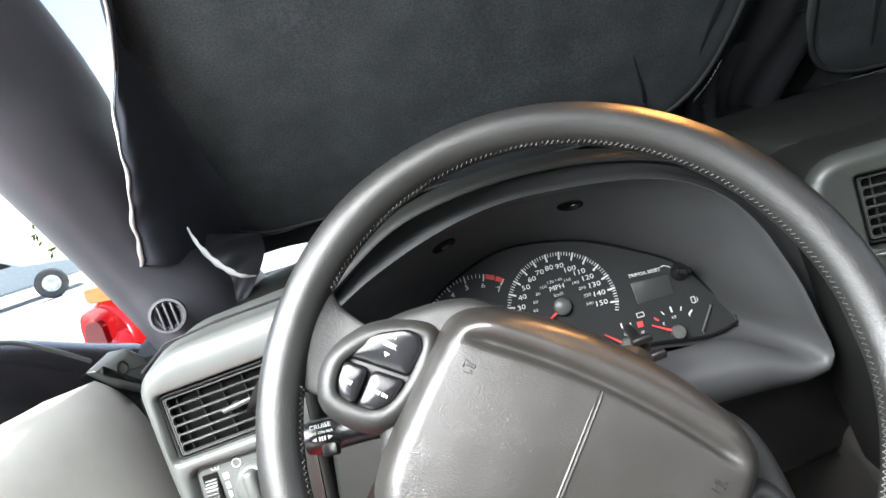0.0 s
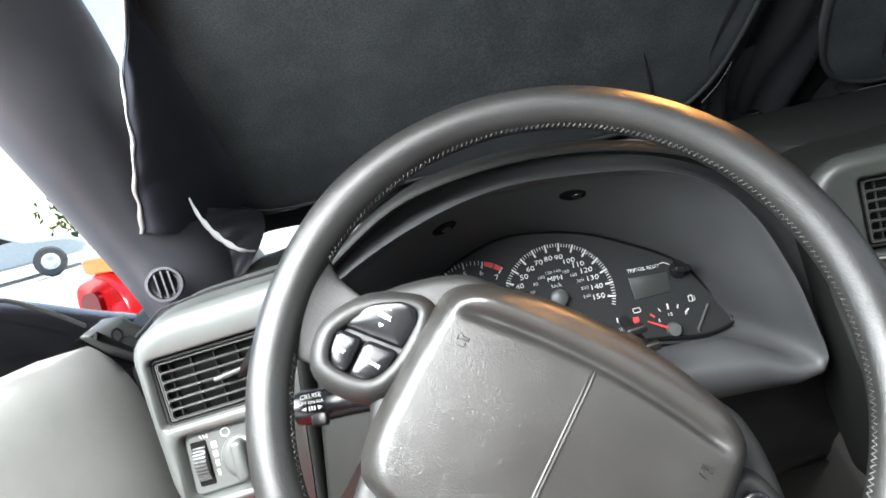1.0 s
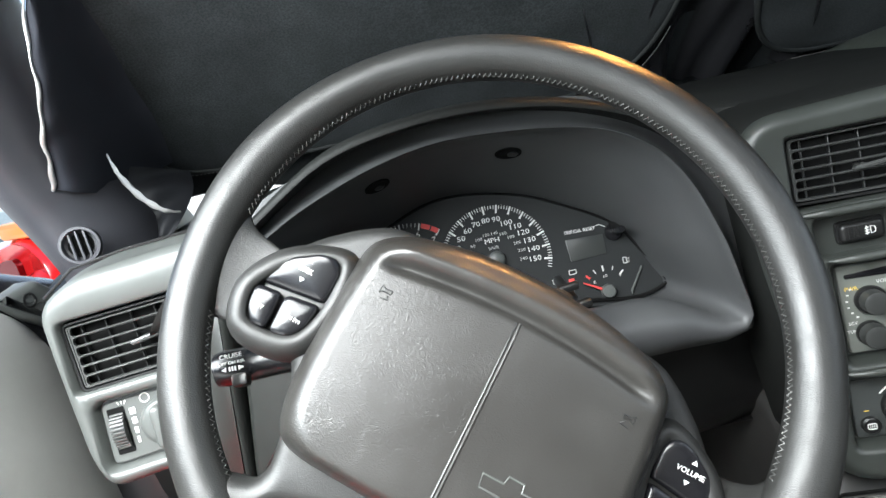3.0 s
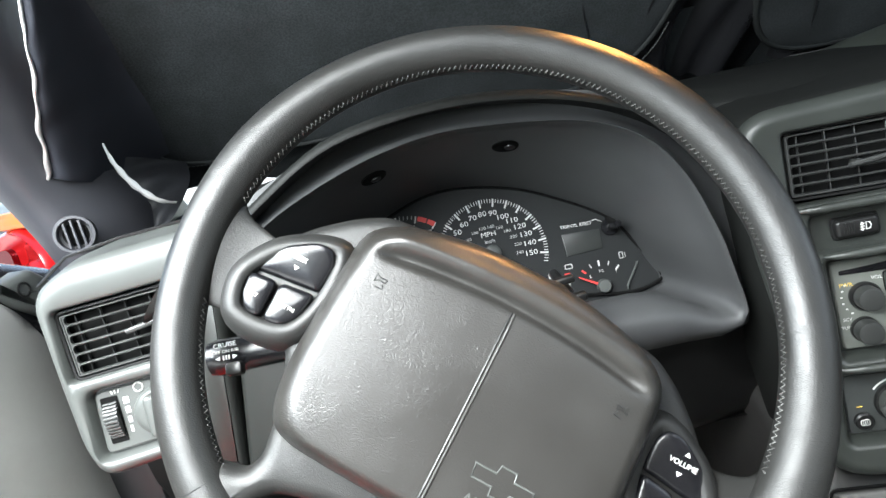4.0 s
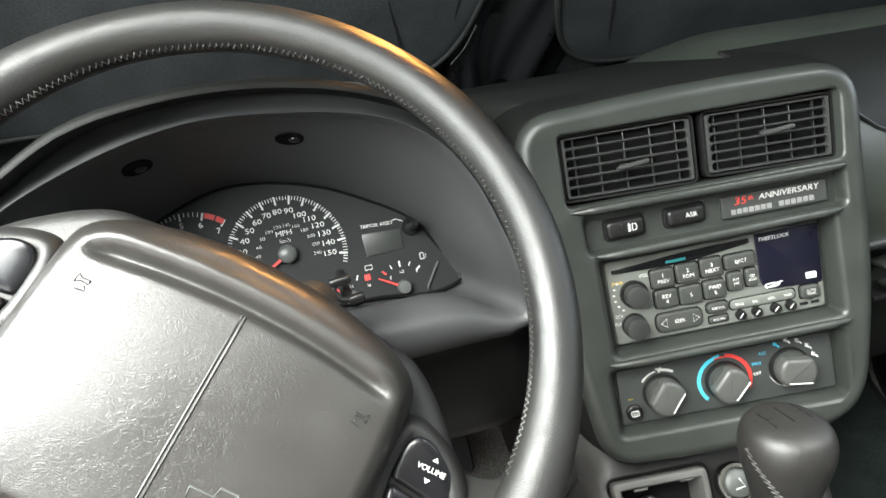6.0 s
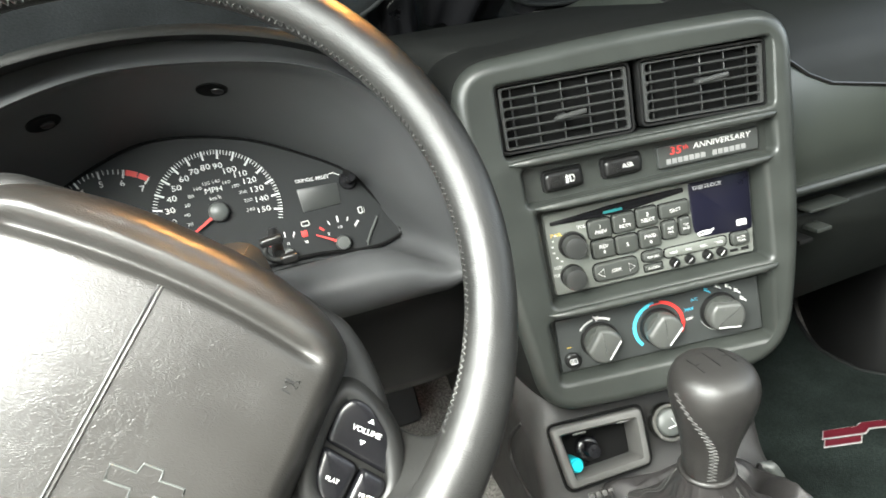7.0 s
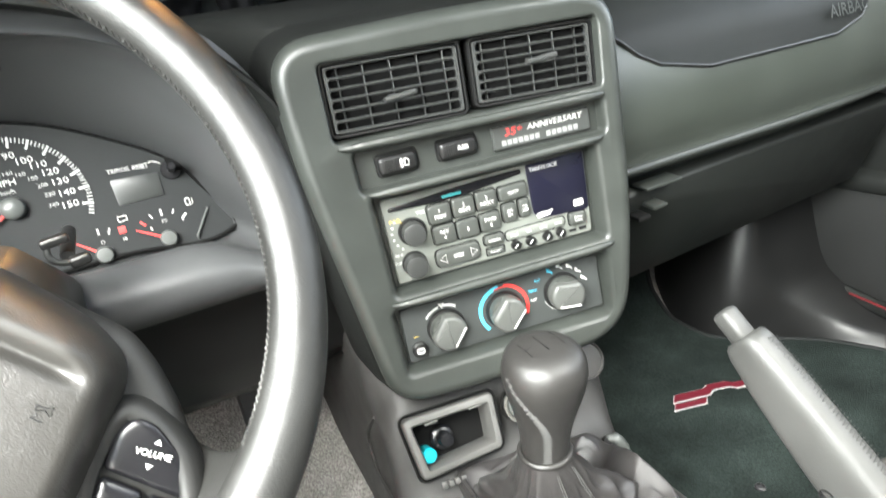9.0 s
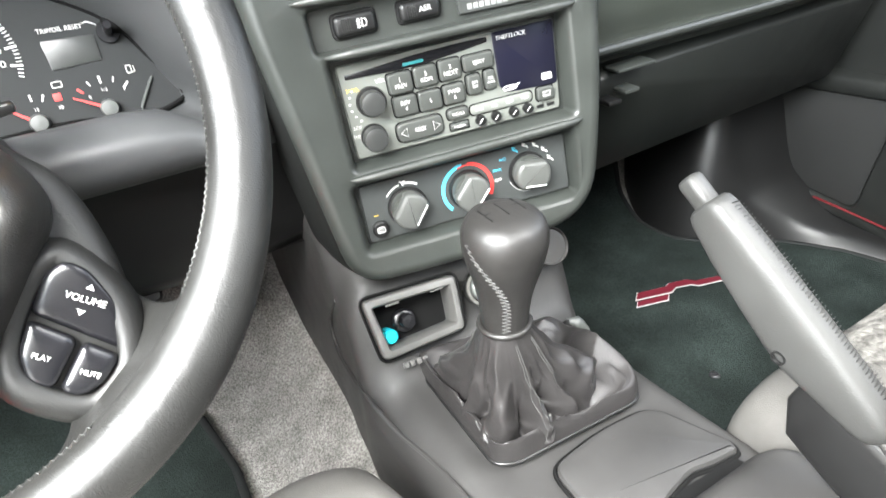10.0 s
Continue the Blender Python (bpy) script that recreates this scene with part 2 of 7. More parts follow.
def loft(bm, rings, closed=True, caps=(True, True)):
    rows = [[bm.verts.new(p) for p in r] for r in rings]
    n = len(rows[0])
    for a, b in zip(rows, rows[1:]):
        for i in range(n if closed else n - 1):
            j = (i + 1) % n
            bm.faces.new((a[i], a[j], b[j], b[i]))
    if closed and caps[0]:
        bm.faces.new(rows[0][::-1])
    if closed and caps[1]:
        bm.faces.new(rows[-1])
    return rows


def tube(bm, pts, radius, n=10, closed=False, flat=1.0, up=None):
    """A tube along points; radius a number or one for each point; flat squeezes it across."""
    pts = [Vector(p) for p in pts]
    k = len(pts)
    rad = radius if isinstance(radius, (list, tuple)) else [radius] * k
    ref = Vector(up) if up else Vector((0.13, 0.21, 0.97))
    rings = []
    for i, p in enumerate(pts):
        d = (pts[(i + 1) % k] - pts[i - 1]) if closed else (pts[min(i + 1, k - 1)] - pts[max(i - 1, 0)])
        d.normalize()
        a = ref.cross(d)
        a = a.normalized() if a.length > 1e-4 else Vector((1, 0, 0)).cross(d).normalized()
        b = d.cross(a)
        rings.append([p + (a * math.cos(t) + b * math.sin(t) * flat) * rad[i] for t in (2 * math.pi * j / n for j in range(n))])
    if closed:
        rings.append(rings[0])
        loft(bm, rings, True, (False, False))
        bmesh.ops.remove_doubles(bm, verts=bm.verts, dist=1e-6)
    else:
        loft(bm, rings)


def offset(poly, d):
    """Inset a closed outline (counter-clockwise) by d."""
    out = []
    n = len(poly)
    for i in range(n):
        a, b, c = Vector(poly[i - 1]), Vector(poly[i]), Vector(poly[(i + 1) % n])
        e, f = (b - a).normalized(), (c - b).normalized()
        m = Vector((-e.y - f.y, e.x + f.x))
        m = m.normalized() if m.length > 1e-9 else Vector((-e.y, e.x))
        k = max(0.5, m.dot(Vector((-e.y, e.x))))
        q = b + m * d / k
        out.append((q.x, q.y))
    return out


def rounded(poly, r, n=5):
    """Round the corners of an outline; r a number or one for each corner."""
    out = []
    k = len(poly)
    for i in range(k):
        a, b, c = Vector(poly[i - 1]), Vector(poly[i]), Vector(poly[(i + 1) % k])
        rr = r[i] if isinstance(r, (list, tuple)) else r
        rr = min(rr, (a - b).length * 0.49, (c - b).length * 0.49)
        p, q = b + (a - b).normalized() * rr, b + (c - b).normalized() * rr
        for j in range(n + 1):
            t = j / n
            w = p * (1 - t) ** 2 + b * 2 * t * (1 - t) + q * t * t
            out.append((w.x, w.y))
    return out


def rrect(cx, cz, w, h, r, n=4):
    return rounded([(cx - w / 2, cz - h / 2), (cx + w / 2, cz - h / 2), (cx + w / 2, cz + h / 2), (cx - w / 2, cz + h / 2)], r, n)


def plate(bm, poly, steps, m=None):
    """Stack rings of an outline: steps of (inset, height towards the viewer)."""
    rings = [[Vector((x, -h, z)) for x, z in offset(poly, d)] for d, h in steps]
    if m:
        rings = [[m @ p for p in r] for r in rings]
    loft(bm, rings)


def holed(bm, rings, holes):
    """Outer rings of (x, y, z) that end in a flat face, which holes go into: each hole a list of rings, the first in the face."""
    rows = loft(bm, rings, True, (True, False))
    edges = []

    def edge_loop(row):
        for i in range(len(row)):
            e = bm.edges.get((row[i], row[(i + 1) % len(row)]))
            edges.append(e or bm.edges.new((row[i], row[(i + 1) % len(row)])))
    edge_loop(rows[-1])
    for h in holes:
        hr = loft(bm, h, True, (False, True))
        edge_loop(hr[0])
    bmesh.ops.triangle_fill(bm, use_beauty=True, use_dissolve=False, edges=edges)


def flat_rings(poly, steps):
    return [[Vector((x, -h, z)) for x, z in offset(poly, d)] for d, h in steps]


def dome(bm, poly, low, high):
    """A key cap: upright sides and a gently domed top."""
    cx, cz = sum(p[0] for p in poly) / len(poly), sum(p[1] for p in poly) / len(poly)
    rings = [[Vector((cx + (x - cx) * k, -(low + (high - low) * h), cz + (z - cz) * k)) for x, z in poly] for k, h in ((1, 0), (1, 0.60), (0.985, 0.72), (0.95, 0.81), (0.89, 0.87), (0.78, 0.92), (0.6, 0.96), (0.35, 0.99), (0.05, 1))]
    loft(bm, rings)


def filled(bm, rings):
    """Stacked rings closed at both ends by triangles, for outlines with hollows."""
    rows = loft(bm, rings, True, (False, False))
    for row in (rows[0], rows[-1]):
        edges = [bm.edges.get((row[i], row[(i + 1) % len(row)])) for i in range(len(row))]
        bmesh.ops.triangle_fill(bm, use_beauty=True, use_dissolve=False, edges=edges)


def lathe(bm, prof, n=28, m=None):
    """Turn a profile of (radius, height) about the axis towards the viewer."""
    rings = [[Vector((r * math.cos(a), -h, r * math.sin(a))) for a in (2 * math.pi * i / n for i in range(n))] for r, h in prof]
    if m:
        rings = [[m @ p for p in r] for r in rings]
    loft(bm, rings)


def box(bm, x0, x1, y0, y1, z0, z1, r=0.002, m=None):
    """A box with softened edges."""
    ring = lambda y, d: [Vector((x, y, z)) for x, z in rounded([(x0 + d, z0 + d), (x1 - d, z0 + d), (x1 - d, z1 - d), (x0 + d, z1 - d)], r * 1.5, 3)]
    rings = [ring(y0, r), ring(y0 + r * 0.3, r * 0.3), ring(y0 + r, 0), ring(y1 - r, 0), ring(y1 - r * 0.3, r * 0.3), ring(y1, r)]
    if m:
        rings = [[m @ p for p in q] for q in rings]
    loft(bm, rings)


def words(text, size, x, z, parent, material, h=0.0006, turn=0.0, slant=0.0, name="lettering", align="CENTER", wide=1.0, m=None):
    """Lettering that lies on a panel at (x, z), standing proud by h."""
    cu = bpy.data.curves.new(name, "FONT")
    cu.body, cu.size, cu.align_x, cu.align_y, cu.shear, cu.extrude = text, size, align, "CENTER", slant, 0.00012
    cu.resolution_u = 2
    tmp = bpy.data.objects.new(name, cu)
    me = bpy.data.meshes.new_from_object(tmp)
    bpy.data.objects.remove(tmp)
    me.transform((m or Matrix()) @ Matrix.Translation((x, -h, z)) @ Matrix.Rotation(radians(-turn), 4, "Y") @ Matrix.Rotation(radians(90), 4, "X") @ Matrix.Diagonal((wide, 1, 1, 1)))
    me.materials.clear()
    me.materials.append(material)
    ob = new(name, me)
    ob.parent = parent
    return ob


def arc_band(bm, cx, cz, r0, r1, a0, a1, h=0.0006, n=24, m=None):
    """A flat curved band, angles in degrees."""
    rings = []
    for i in range(n + 1):
        a = radians(a0 + (a1 - a0) * i / n)
        c, s = math.cos(a), math.sin(a)
        rings.append([Vector((cx + r * c, -y, cz + r * s)) for r, y in ((r0, 0), (r1, 0), (r1, h), (r0, h))])
    if m:
        rings = [[m @ p for p in q] for q in rings]
    loft(bm, rings)


def spline(pts, n=8, closed=False):
    """Points on a smooth line through pts."""
    pts = [Vector(p) for p in pts]
    k = len(pts)
    out = []
    for i in range(k if closed else k - 1):
        p0 = pts[i - 1] if (closed or i) else pts[0]
        p1, p2 = pts[i], pts[(i + 1) % k]
        p3 = pts[(i + 2) % k] if (closed or i + 2 < k) else pts[-1]
        for j in range(n):
            t = j / n
            out.append(0.5 * (2 * p1 + (p2 - p0) * t + (2 * p0 - 5 * p1 + 4 * p2 - p3) * t * t + (3 * p1 - p0 - 3 * p2 + p3) * t ** 3))
    if not closed:
        out.append(pts[-1])
    return out


def lerp(x, xs, ys):
    return float(np.interp(x, xs, ys))


# ---------------------------------------------------------------- dashboard
dash = thing("dashboard", Matrix(), "dark grey moulded plastic dashboard with a hooded gauge opening", "dashboard")

# passenger side: one section drawn along the car's width
PROFILE = [(0.90, 0.590), (0.80, 0.622), (0.70, 0.640), (0.60, 0.640), (0.535, 0.624), (0.490, 0.592), (0.462, 0.555), (0.450, 0.515), (0.448, 0.475), (0.456, 0.444),
           (0.455, 0.434), (0.462, 0.427), (0.475, 0.424), (0.486, 0.415), (0.500, 0.350), (0.520, 0.300), (0.560, 0.282), (0.80, 0.270)]


def dash_row(x):
    sag = 0.035 * max(0, (x - 0.75) / 0.4) ** 2
    rise = max(0.0, min(1.0, (x - 0.43) / 0.12))
    rise = 0.2 + 0.8 * rise * rise * (3 - 2 * rise)
    return [Vector((x, y + sag, z if z < 0.6 else 0.6 + (z - 0.6) * rise)) for y, z in PROFILE]


bm = bmesh.new()
loft(bm, [[p.copy() for p in spline(dash_row(x), 3)] for x in np.linspace(0.42, 1.16, 24)], closed=False)
part("passenger_side", bm, M_DASH_LIT, dash, sharp=60)

# top shelf up to the windscreen, across the car
bm = bmesh.new()
rows = []
for x in np.linspace(-0.42, 0.46, 30):
    edge = lerp(x, [-0.42, -0.30, -0.18, 0.25, 0.30, 0.46], [0.570, 0.580, 0.600, 0.612, 0.612, 0.612])
    back = lerp(x, [-0.42, -0.30, -0.20, -0.10, 0.46], [0.580, 0.590, 0.605, 0.620, 0.620])
    front = lerp(x, [-0.42, -0.33, -0.30, -0.215, -0.20, 0.235, 0.25, 0.30, 0.46], [0.62, 0.60, 0.50, 0.51, 0.70, 0.70, 0.53, 0.49, 0.46])
    rows.append([Vector((x, y, z)) for y, z in ((0.92, back - 0.030), (0.84, back - 0.006), (0.76, back), (max(0.70, front + 0.02), edge + 0.010), (min(0.69, front + 0.05), edge + 0.004), (min(front, 0.685), edge - 0.006), (front + 0.004, edge - 0.05), (front + 0.04, edge - 0.10))])
loft(bm, rows, closed=False)
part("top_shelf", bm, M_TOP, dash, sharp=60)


def polar(poly, c, n=96):
    """Resample an outline by angle about c."""
    p = [(x - c[0], z - c[1]) for x, z in poly]
    out = []
    for i in range(n):
        a = 2 * math.pi * i / n
        d = (math.cos(a), math.sin(a))
        best = 0.01
        for (x0, z0), (x1, z1) in zip(p, p[1:] + p[:1]):
            ex, ez = x1 - x0, z1 - z0
            det = d[0] * -ez + d[1] * ex
            if abs(det) < 1e-12:
                continue
            t = (x0 * -ez + z0 * ex) / det
            s = (d[0] * z0 - d[1] * x0) / det
            if t > 0 and -1e-6 <= s <= 1 + 1e-6:
                best = max(best, t)
        out.append((c[0] + d[0] * best, c[1] + d[1] * best))
    return out


# gauge opening: a lip, and a dished surround that runs back to the gauge face
CL = axes((0.043, 0.6016, 0.5468), (0.9998, -0.0199, 0.006), (0, 0.2872, 0.9579))
LIP = spline([(0.100, 0.433), (0.171, 0.424), (0.212, 0.421), (0.231, 0.440), (0.222, 0.490), (0.207, 0.535), (0.192, 0.568), (0.168, 0.598), (0.128, 0.620), (0.065, 0.632), (0.0, 0.635), (-0.068, 0.621),
              (-0.138, 0.592), (-0.180, 0.555), (-0.190, 0.500), (-0.165, 0.450), (-0.08, 0.435)], 5, True)
LIP = [(p.x, p.y) for p in LIP]
FACE = spline([(0.052, -0.100), (0.117, -0.107), (0.146, -0.103), (0.152, -0.094), (0.135, -0.062), (0.117, -0.034), (0.078, -0.008), (0.027, 0.016), (-0.038, 0.027), (-0.090, 0.014), (-0.135, -0.012), (-0.160, -0.05), (-0.165, -0.095), (-0.10, -0.105)], 5, True)
FACE = [(p.x, p.y) for p in FACE]
N = 96
lip = polar(LIP, (0.02, 0.53), N)
face = [CL @ Vector((x, -0.002, z)) for x, z in polar(FACE, (-0.01, -0.035), N)]


def lip_ring(grow, y):
    return [Vector((0.02 + (x - 0.02) * grow, y, 0.53 + (z - 0.53) * grow)) for x, z in lip]


def smooth(t):
    t = max(0.0, min(1.0, t))
    return t * t * (3 - 2 * t)


# the dish runs from a thin lip at the top and sides to a fat padded roll along the bottom
mid = [a.lerp(b, 0.45) + Vector((0, -0.012, 0.006 if a.z > 0.53 else -0.004)) for a, b in zip(lip_ring(0.985, 0.490), face)]
DISH = [lip_ring(1.20, 0.512), lip_ring(1.12, 0.504), lip_ring(1.055, 0.497), lip_ring(1.018, 0.488), lip_ring(1.006, 0.480), lip_ring(0.997, 0.477), lip_ring(0.988, 0.4785), lip_ring(0.981, 0.484),
        [a.lerp(b, 0.25) for a, b in zip(lip_ring(0.978, 0.488), mid)], [a.lerp(b, 0.6) for a, b in zip(lip_ring(0.975, 0.489), mid)], mid, [a.lerp(b, 0.5) for a, b in zip(mid, face)], [a.lerp(b, 0.9) for a, b in zip(mid, face)], face]
ROLL_SECTION = [(0.560, 0.412), (0.520, 0.413), (0.500, 0.4155), (0.486, 0.422), (0.478, 0.432), (0.4745, 0.443), (0.475, 0.454), (0.479, 0.464), (0.487, 0.4725), (0.498, 0.478), (0.512, 0.4775), (0.530, 0.468), (0.552, 0.455), (0.572, 0.446)]
rings = []
for k, (ring, (ry, rz)) in enumerate(zip(DISH, ROLL_SECTION)):
    out = []
    for p, q in zip(ring, lip):
        w = smooth((0.505 - q[1]) / 0.060) * smooth((0.262 - q[0]) / 0.100)
        out.append(p.lerp(Vector((q[0] + (p.x - q[0]) * (k / 13) ** 2, ry, rz - (0.004 + 0.008 * smooth(q[0] / 0.08)) * smooth((k - 4) / 5))), w))
    rings.append(out)
bm = bmesh.new()
loft(bm, rings, True, (False, False))
part("gauge_surround", bm, M_SURROUND, dash, "matt dark grey dished surround of the gauges", sharp=70)

# hood over the gauges
bm = bmesh.new()
ARC = spline([(-0.24, 0.560), (-0.19, 0.580), (-0.142, 0.611), (-0.08, 0.645), (-0.016, 0.657), (0.048, 0.657), (0.110, 0.646), (0.165, 0.624), (0.205, 0.595), (0.235, 0.555), (0.25, 0.50), (0.262, 0.44)], 5)
rings = []
for y, drop, k in ((0.500, 0.026, 0.955), (0.484, 0.021, 0.965), (0.474, 0.012, 0.985), (0.474, 0.005, 0.995), (0.482, 0.0, 1.0), (0.50, -0.001, 1.0), (0.56, 0.0, 1.0), (0.64, 0.008, 1.0), (0.72, 0.022, 1.0), (0.80, 0.045, 1.0)):
    rings.append([Vector((0.03 + (p.x - 0.03) * k, y, max(0.40, 0.53 + (p.y - 0.53) * k - (drop - 0.5 * (1 - k)) * max(0, min(1, (p.y - 0.50) / 0.1))))) for p in ARC])
loft(bm, rings, closed=False)
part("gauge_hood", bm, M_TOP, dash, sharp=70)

# lower roll beneath the gauges and knee panel
bm = bmesh.new()
ROLL = [(0.50, 0.430), (0.512, 0.415), (0.520, 0.39), (0.530, 0.345), (0.548, 0.305), (0.560, 0.290), (0.585, 0.284), (0.61, 0.290)]
loft(bm, [[Vector((x, y + lerp(x, [-0.40, -0.25, 0.2, 0.30], [0.06, 0.03, 0, 0.02]), z)) for y, z in ROLL] for x in np.linspace(-0.34, 0.27, 20)], closed=False)
part("knee_panel", bm, M_BLACK, dash, sharp=60)


# ---------------------------------------------------------------- centre stack
ST = axes((0.2871, 0.4578, 0.4756), (0.9655, -0.252, 0.0664), (-0.0332, 0.1337, 0.9905))
stack = thing("dash_console", ST, "dark grey rounded plastic fascia housing vents, radio and heater", "fascia")
OUT = rounded([(-0.0545, 0.045), (-0.0385, -0.090), (-0.029, -0.172), (0.060, -0.1755), (0.186, -0.168), (0.204, -0.060), (0.2095, 0.119), (0.080, 0.1275), (-0.053, 0.1275)], [0.05, 0.05, 0.032, 0.04, 0.045, 0.05, 0.036, 0.05, 0.034], 7)
bm = bmesh.new()
vent_hole = rounded([(-0.023, 0.050), (0.190, 0.046), (0.1925, 0.100), (-0.021, 0.1085)], 0.006, 4)
strip_hole = rounded([(-0.010, 0.012), (0.186, 0.012), (0.186, 0.038), (-0.010, 0.040)], 0.004, 3)
radio_hole = rounded([(-0.004, -0.074), (0.175, -0.074), (0.175, 0.004), (-0.004, 0.004)], 0.003, 3)
heat_hole = rounded([(-0.010, -0.143), (0.172, -0.143), (0.172, -0.089), (-0.010, -0.089)], 0.004, 3)
holed(bm, flat_rings(OUT, [(0.002, -0.060), (0.002, -0.004), (0.0, 0.002), (0.0004, 0.0055), (0.0018, 0.0090), (0.0040, 0.0120), (0.0070, 0.0142), (0.0100, 0.0150), (0.0125, 0.0148), (0.0150, 0.0140)]),
      [flat_rings(vent_hole, [(-0.0015, 0.014), (0.0002, 0.0132), (0.0009, 0.0115), (0.0015, -0.020)]), flat_rings(strip_hole, [(-0.0045, 0.014), (-0.0025, 0.0125), (-0.001, 0.009), (0.0, 0.002)]),
       flat_rings(radio_hole, [(-0.0060, 0.014), (-0.0035, 0.0128), (-0.0015, 0.0095), (0.001, -0.004)]), flat_rings(heat_hole, [(-0.0060, 0.014), (-0.0035, 0.0128), (-0.0015, 0.0095), (0.001, -0.002)])])
part("bezel", bm, M_PANEL, stack, sharp=45)
bm = bmesh.new()
loft(bm, flat_rings(OUT, [(-0.020, -0.075), (-0.010, -0.030), (-0.003, -0.006), (-0.0005, 0.003), (0.0004, 0.0042)]), True, (False, False))
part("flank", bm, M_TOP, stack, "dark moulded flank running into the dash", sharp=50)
for v, x0, x1, tilt in ((0.0440, -0.020, 0.190, -1.6), (0.0085, -0.006, 0.184, -0.2), (-0.0805, -0.011, 0.181, 0.2)):
    bm = bmesh.new()
    k = math.tan(radians(tilt))
    tube(bm, [(x, -h, v + (x - 0.085) * k) for x, h in ((x0, 0.013), (x0 + 0.006, 0.0165), (x0 + 0.02, 0.0180), (0.085, 0.0182), (x1 - 0.02, 0.0180), (x1 - 0.006, 0.0165), (x1, 0.013))], [0.001, 0.0024, 0.0034, 0.0036, 0.0034, 0.0024, 0.001], 10, up=(0, 0, 1))
    part("ledge", bm, M_PANEL, stack, sharp=70)


# ---------------------------------------------------------------- steering wheel
WH = axes((0.0131, 0.336, 0.5342), (0.9997, 0.0201, -0.0112), (0, 0.4872, 0.8733)) @ Matrix.Rotation(radians(39.5), 4, "Y")
wheel = thing("steering_wheel", WH, "grey leather steering wheel turned part of a turn, with thumb buttons", "steering wheel")
RM = 0.1765
bm = bmesh.new()
rings = []
for i in range(160):
    a = 2 * math.pi * i / 160
    grip = math.exp(-(((math.degrees(a) + 16 + 180) % 360 - 180) / 28) ** 2) + 0.4 * math.exp(-(((math.degrees(a) - 168 + 180) % 360 - 180) / 20) ** 2)
    rr, ra = 0.0142 + 0.0028 * grip, 0.0146 + 0.002 * grip
    rc = RM + 0.0030 * grip
    rings.append([Vector(((rc + rr * math.cos(b)) * math.cos(a), ra * math.sin(b), (rc + rr * math.cos(b)) * math.sin(a))) for b in (2 * math.pi * j / 24 for j in range(24))])
rings.append(rings[0])
loft(bm, rings, True, (False, False))
bmesh.ops.remove_doubles(bm, verts=bm.verts, dist=1e-6)
rim = part("rim", bm, M_LEATHER, wheel, "grey leather rim", sharp=80)

bm = bmesh.new()
K = 300
zig = []
for i in range(2 * K):
    a = math.pi * i / K
    grip = math.exp(-(((math.degrees(a) + 16 + 180) % 360 - 180) / 28) ** 2) + 0.4 * math.exp(-(((math.degrees(a) - 168 + 180) % 360 - 180) / 20) ** 2)
    b = radians(180 - 8 + (8 if i % 2 else -8))
    r = RM + 0.0030 * grip + (0.0144 + 0.0028 * grip) * math.cos(b)
    zig.append((r * math.cos(a), -(0.0148 + 0.002 * grip) * math.sin(b), r * math.sin(a)))
for a0, a1 in ((-1.0, 181.0), (203.0, 337.0)):
    run = [zig[i % (2 * K)] for i in range(round(a0 * K / 180), round(a1 * K / 180))]
    tube(bm, run, 0.0004, 5)
part("stitching", bm, M_THREAD_DARK, rim, "pale zigzag stitching round the inside of the rim", sharp=80)
for deg in (-58, -122):
    bm = bmesh.new()
    a = radians(deg)
    tube(bm, [((RM + 0.0137 * math.cos(b)) * math.cos(a), 0.0143 * math.sin(b), (RM + 0.0137 * math.cos(b)) * math.sin(a)) for b in (2 * math.pi * j / 24 for j in range(24))], 0.0006, 5, True)
    part("seam", bm, M_BLACK, rim)

# hub shell with four spokes
HX = 0.010
SET = Matrix.Translation((HX, 0, 0)) @ Matrix.Rotation(radians(6), 4, "Z") @ Matrix.Translation((-HX, 0, 0))
half = [(-0.050, 0.036), (-0.0885, 0.031), (-0.105, 0.021), (-0.123, 0.005), (-0.136, -0.011), (-0.1445, -0.022), (-0.1495, -0.036), (-0.1475, -0.051), (-0.1415, -0.0615), (-0.132, -0.0665), (-0.119, -0.0655), (-0.1085, -0.0635), (-0.1025, -0.0675), (-0.0965, -0.0785), (-0.0885, -0.1015), (-0.0845, -0.1220), (-0.0890, -0.131), (-0.104, -0.134), (-0.121, -0.143), (-0.086, -0.163), (-0.070, -0.135), (-0.040, -0.126)]
shell = [(HX + x, z) for x, z in half] + [(HX - x, z) for x, z in half[::-1]]
shell = rounded(shell, 0.007, 3)
bm = bmesh.new()
filled(bm, flat_rings(shell, [(0.0015, -0.028), (0.0005, -0.018), (0, -0.013), (0.0010, -0.0085), (0.0030, -0.0052), (0.0060, -0.0030), (0.0095, -0.0022)]))
hub = part("hub_shell", bm, M_HUB, wheel, "smooth grey plastic hub and spokes", sharp=60)
hub.matrix_basis = SET
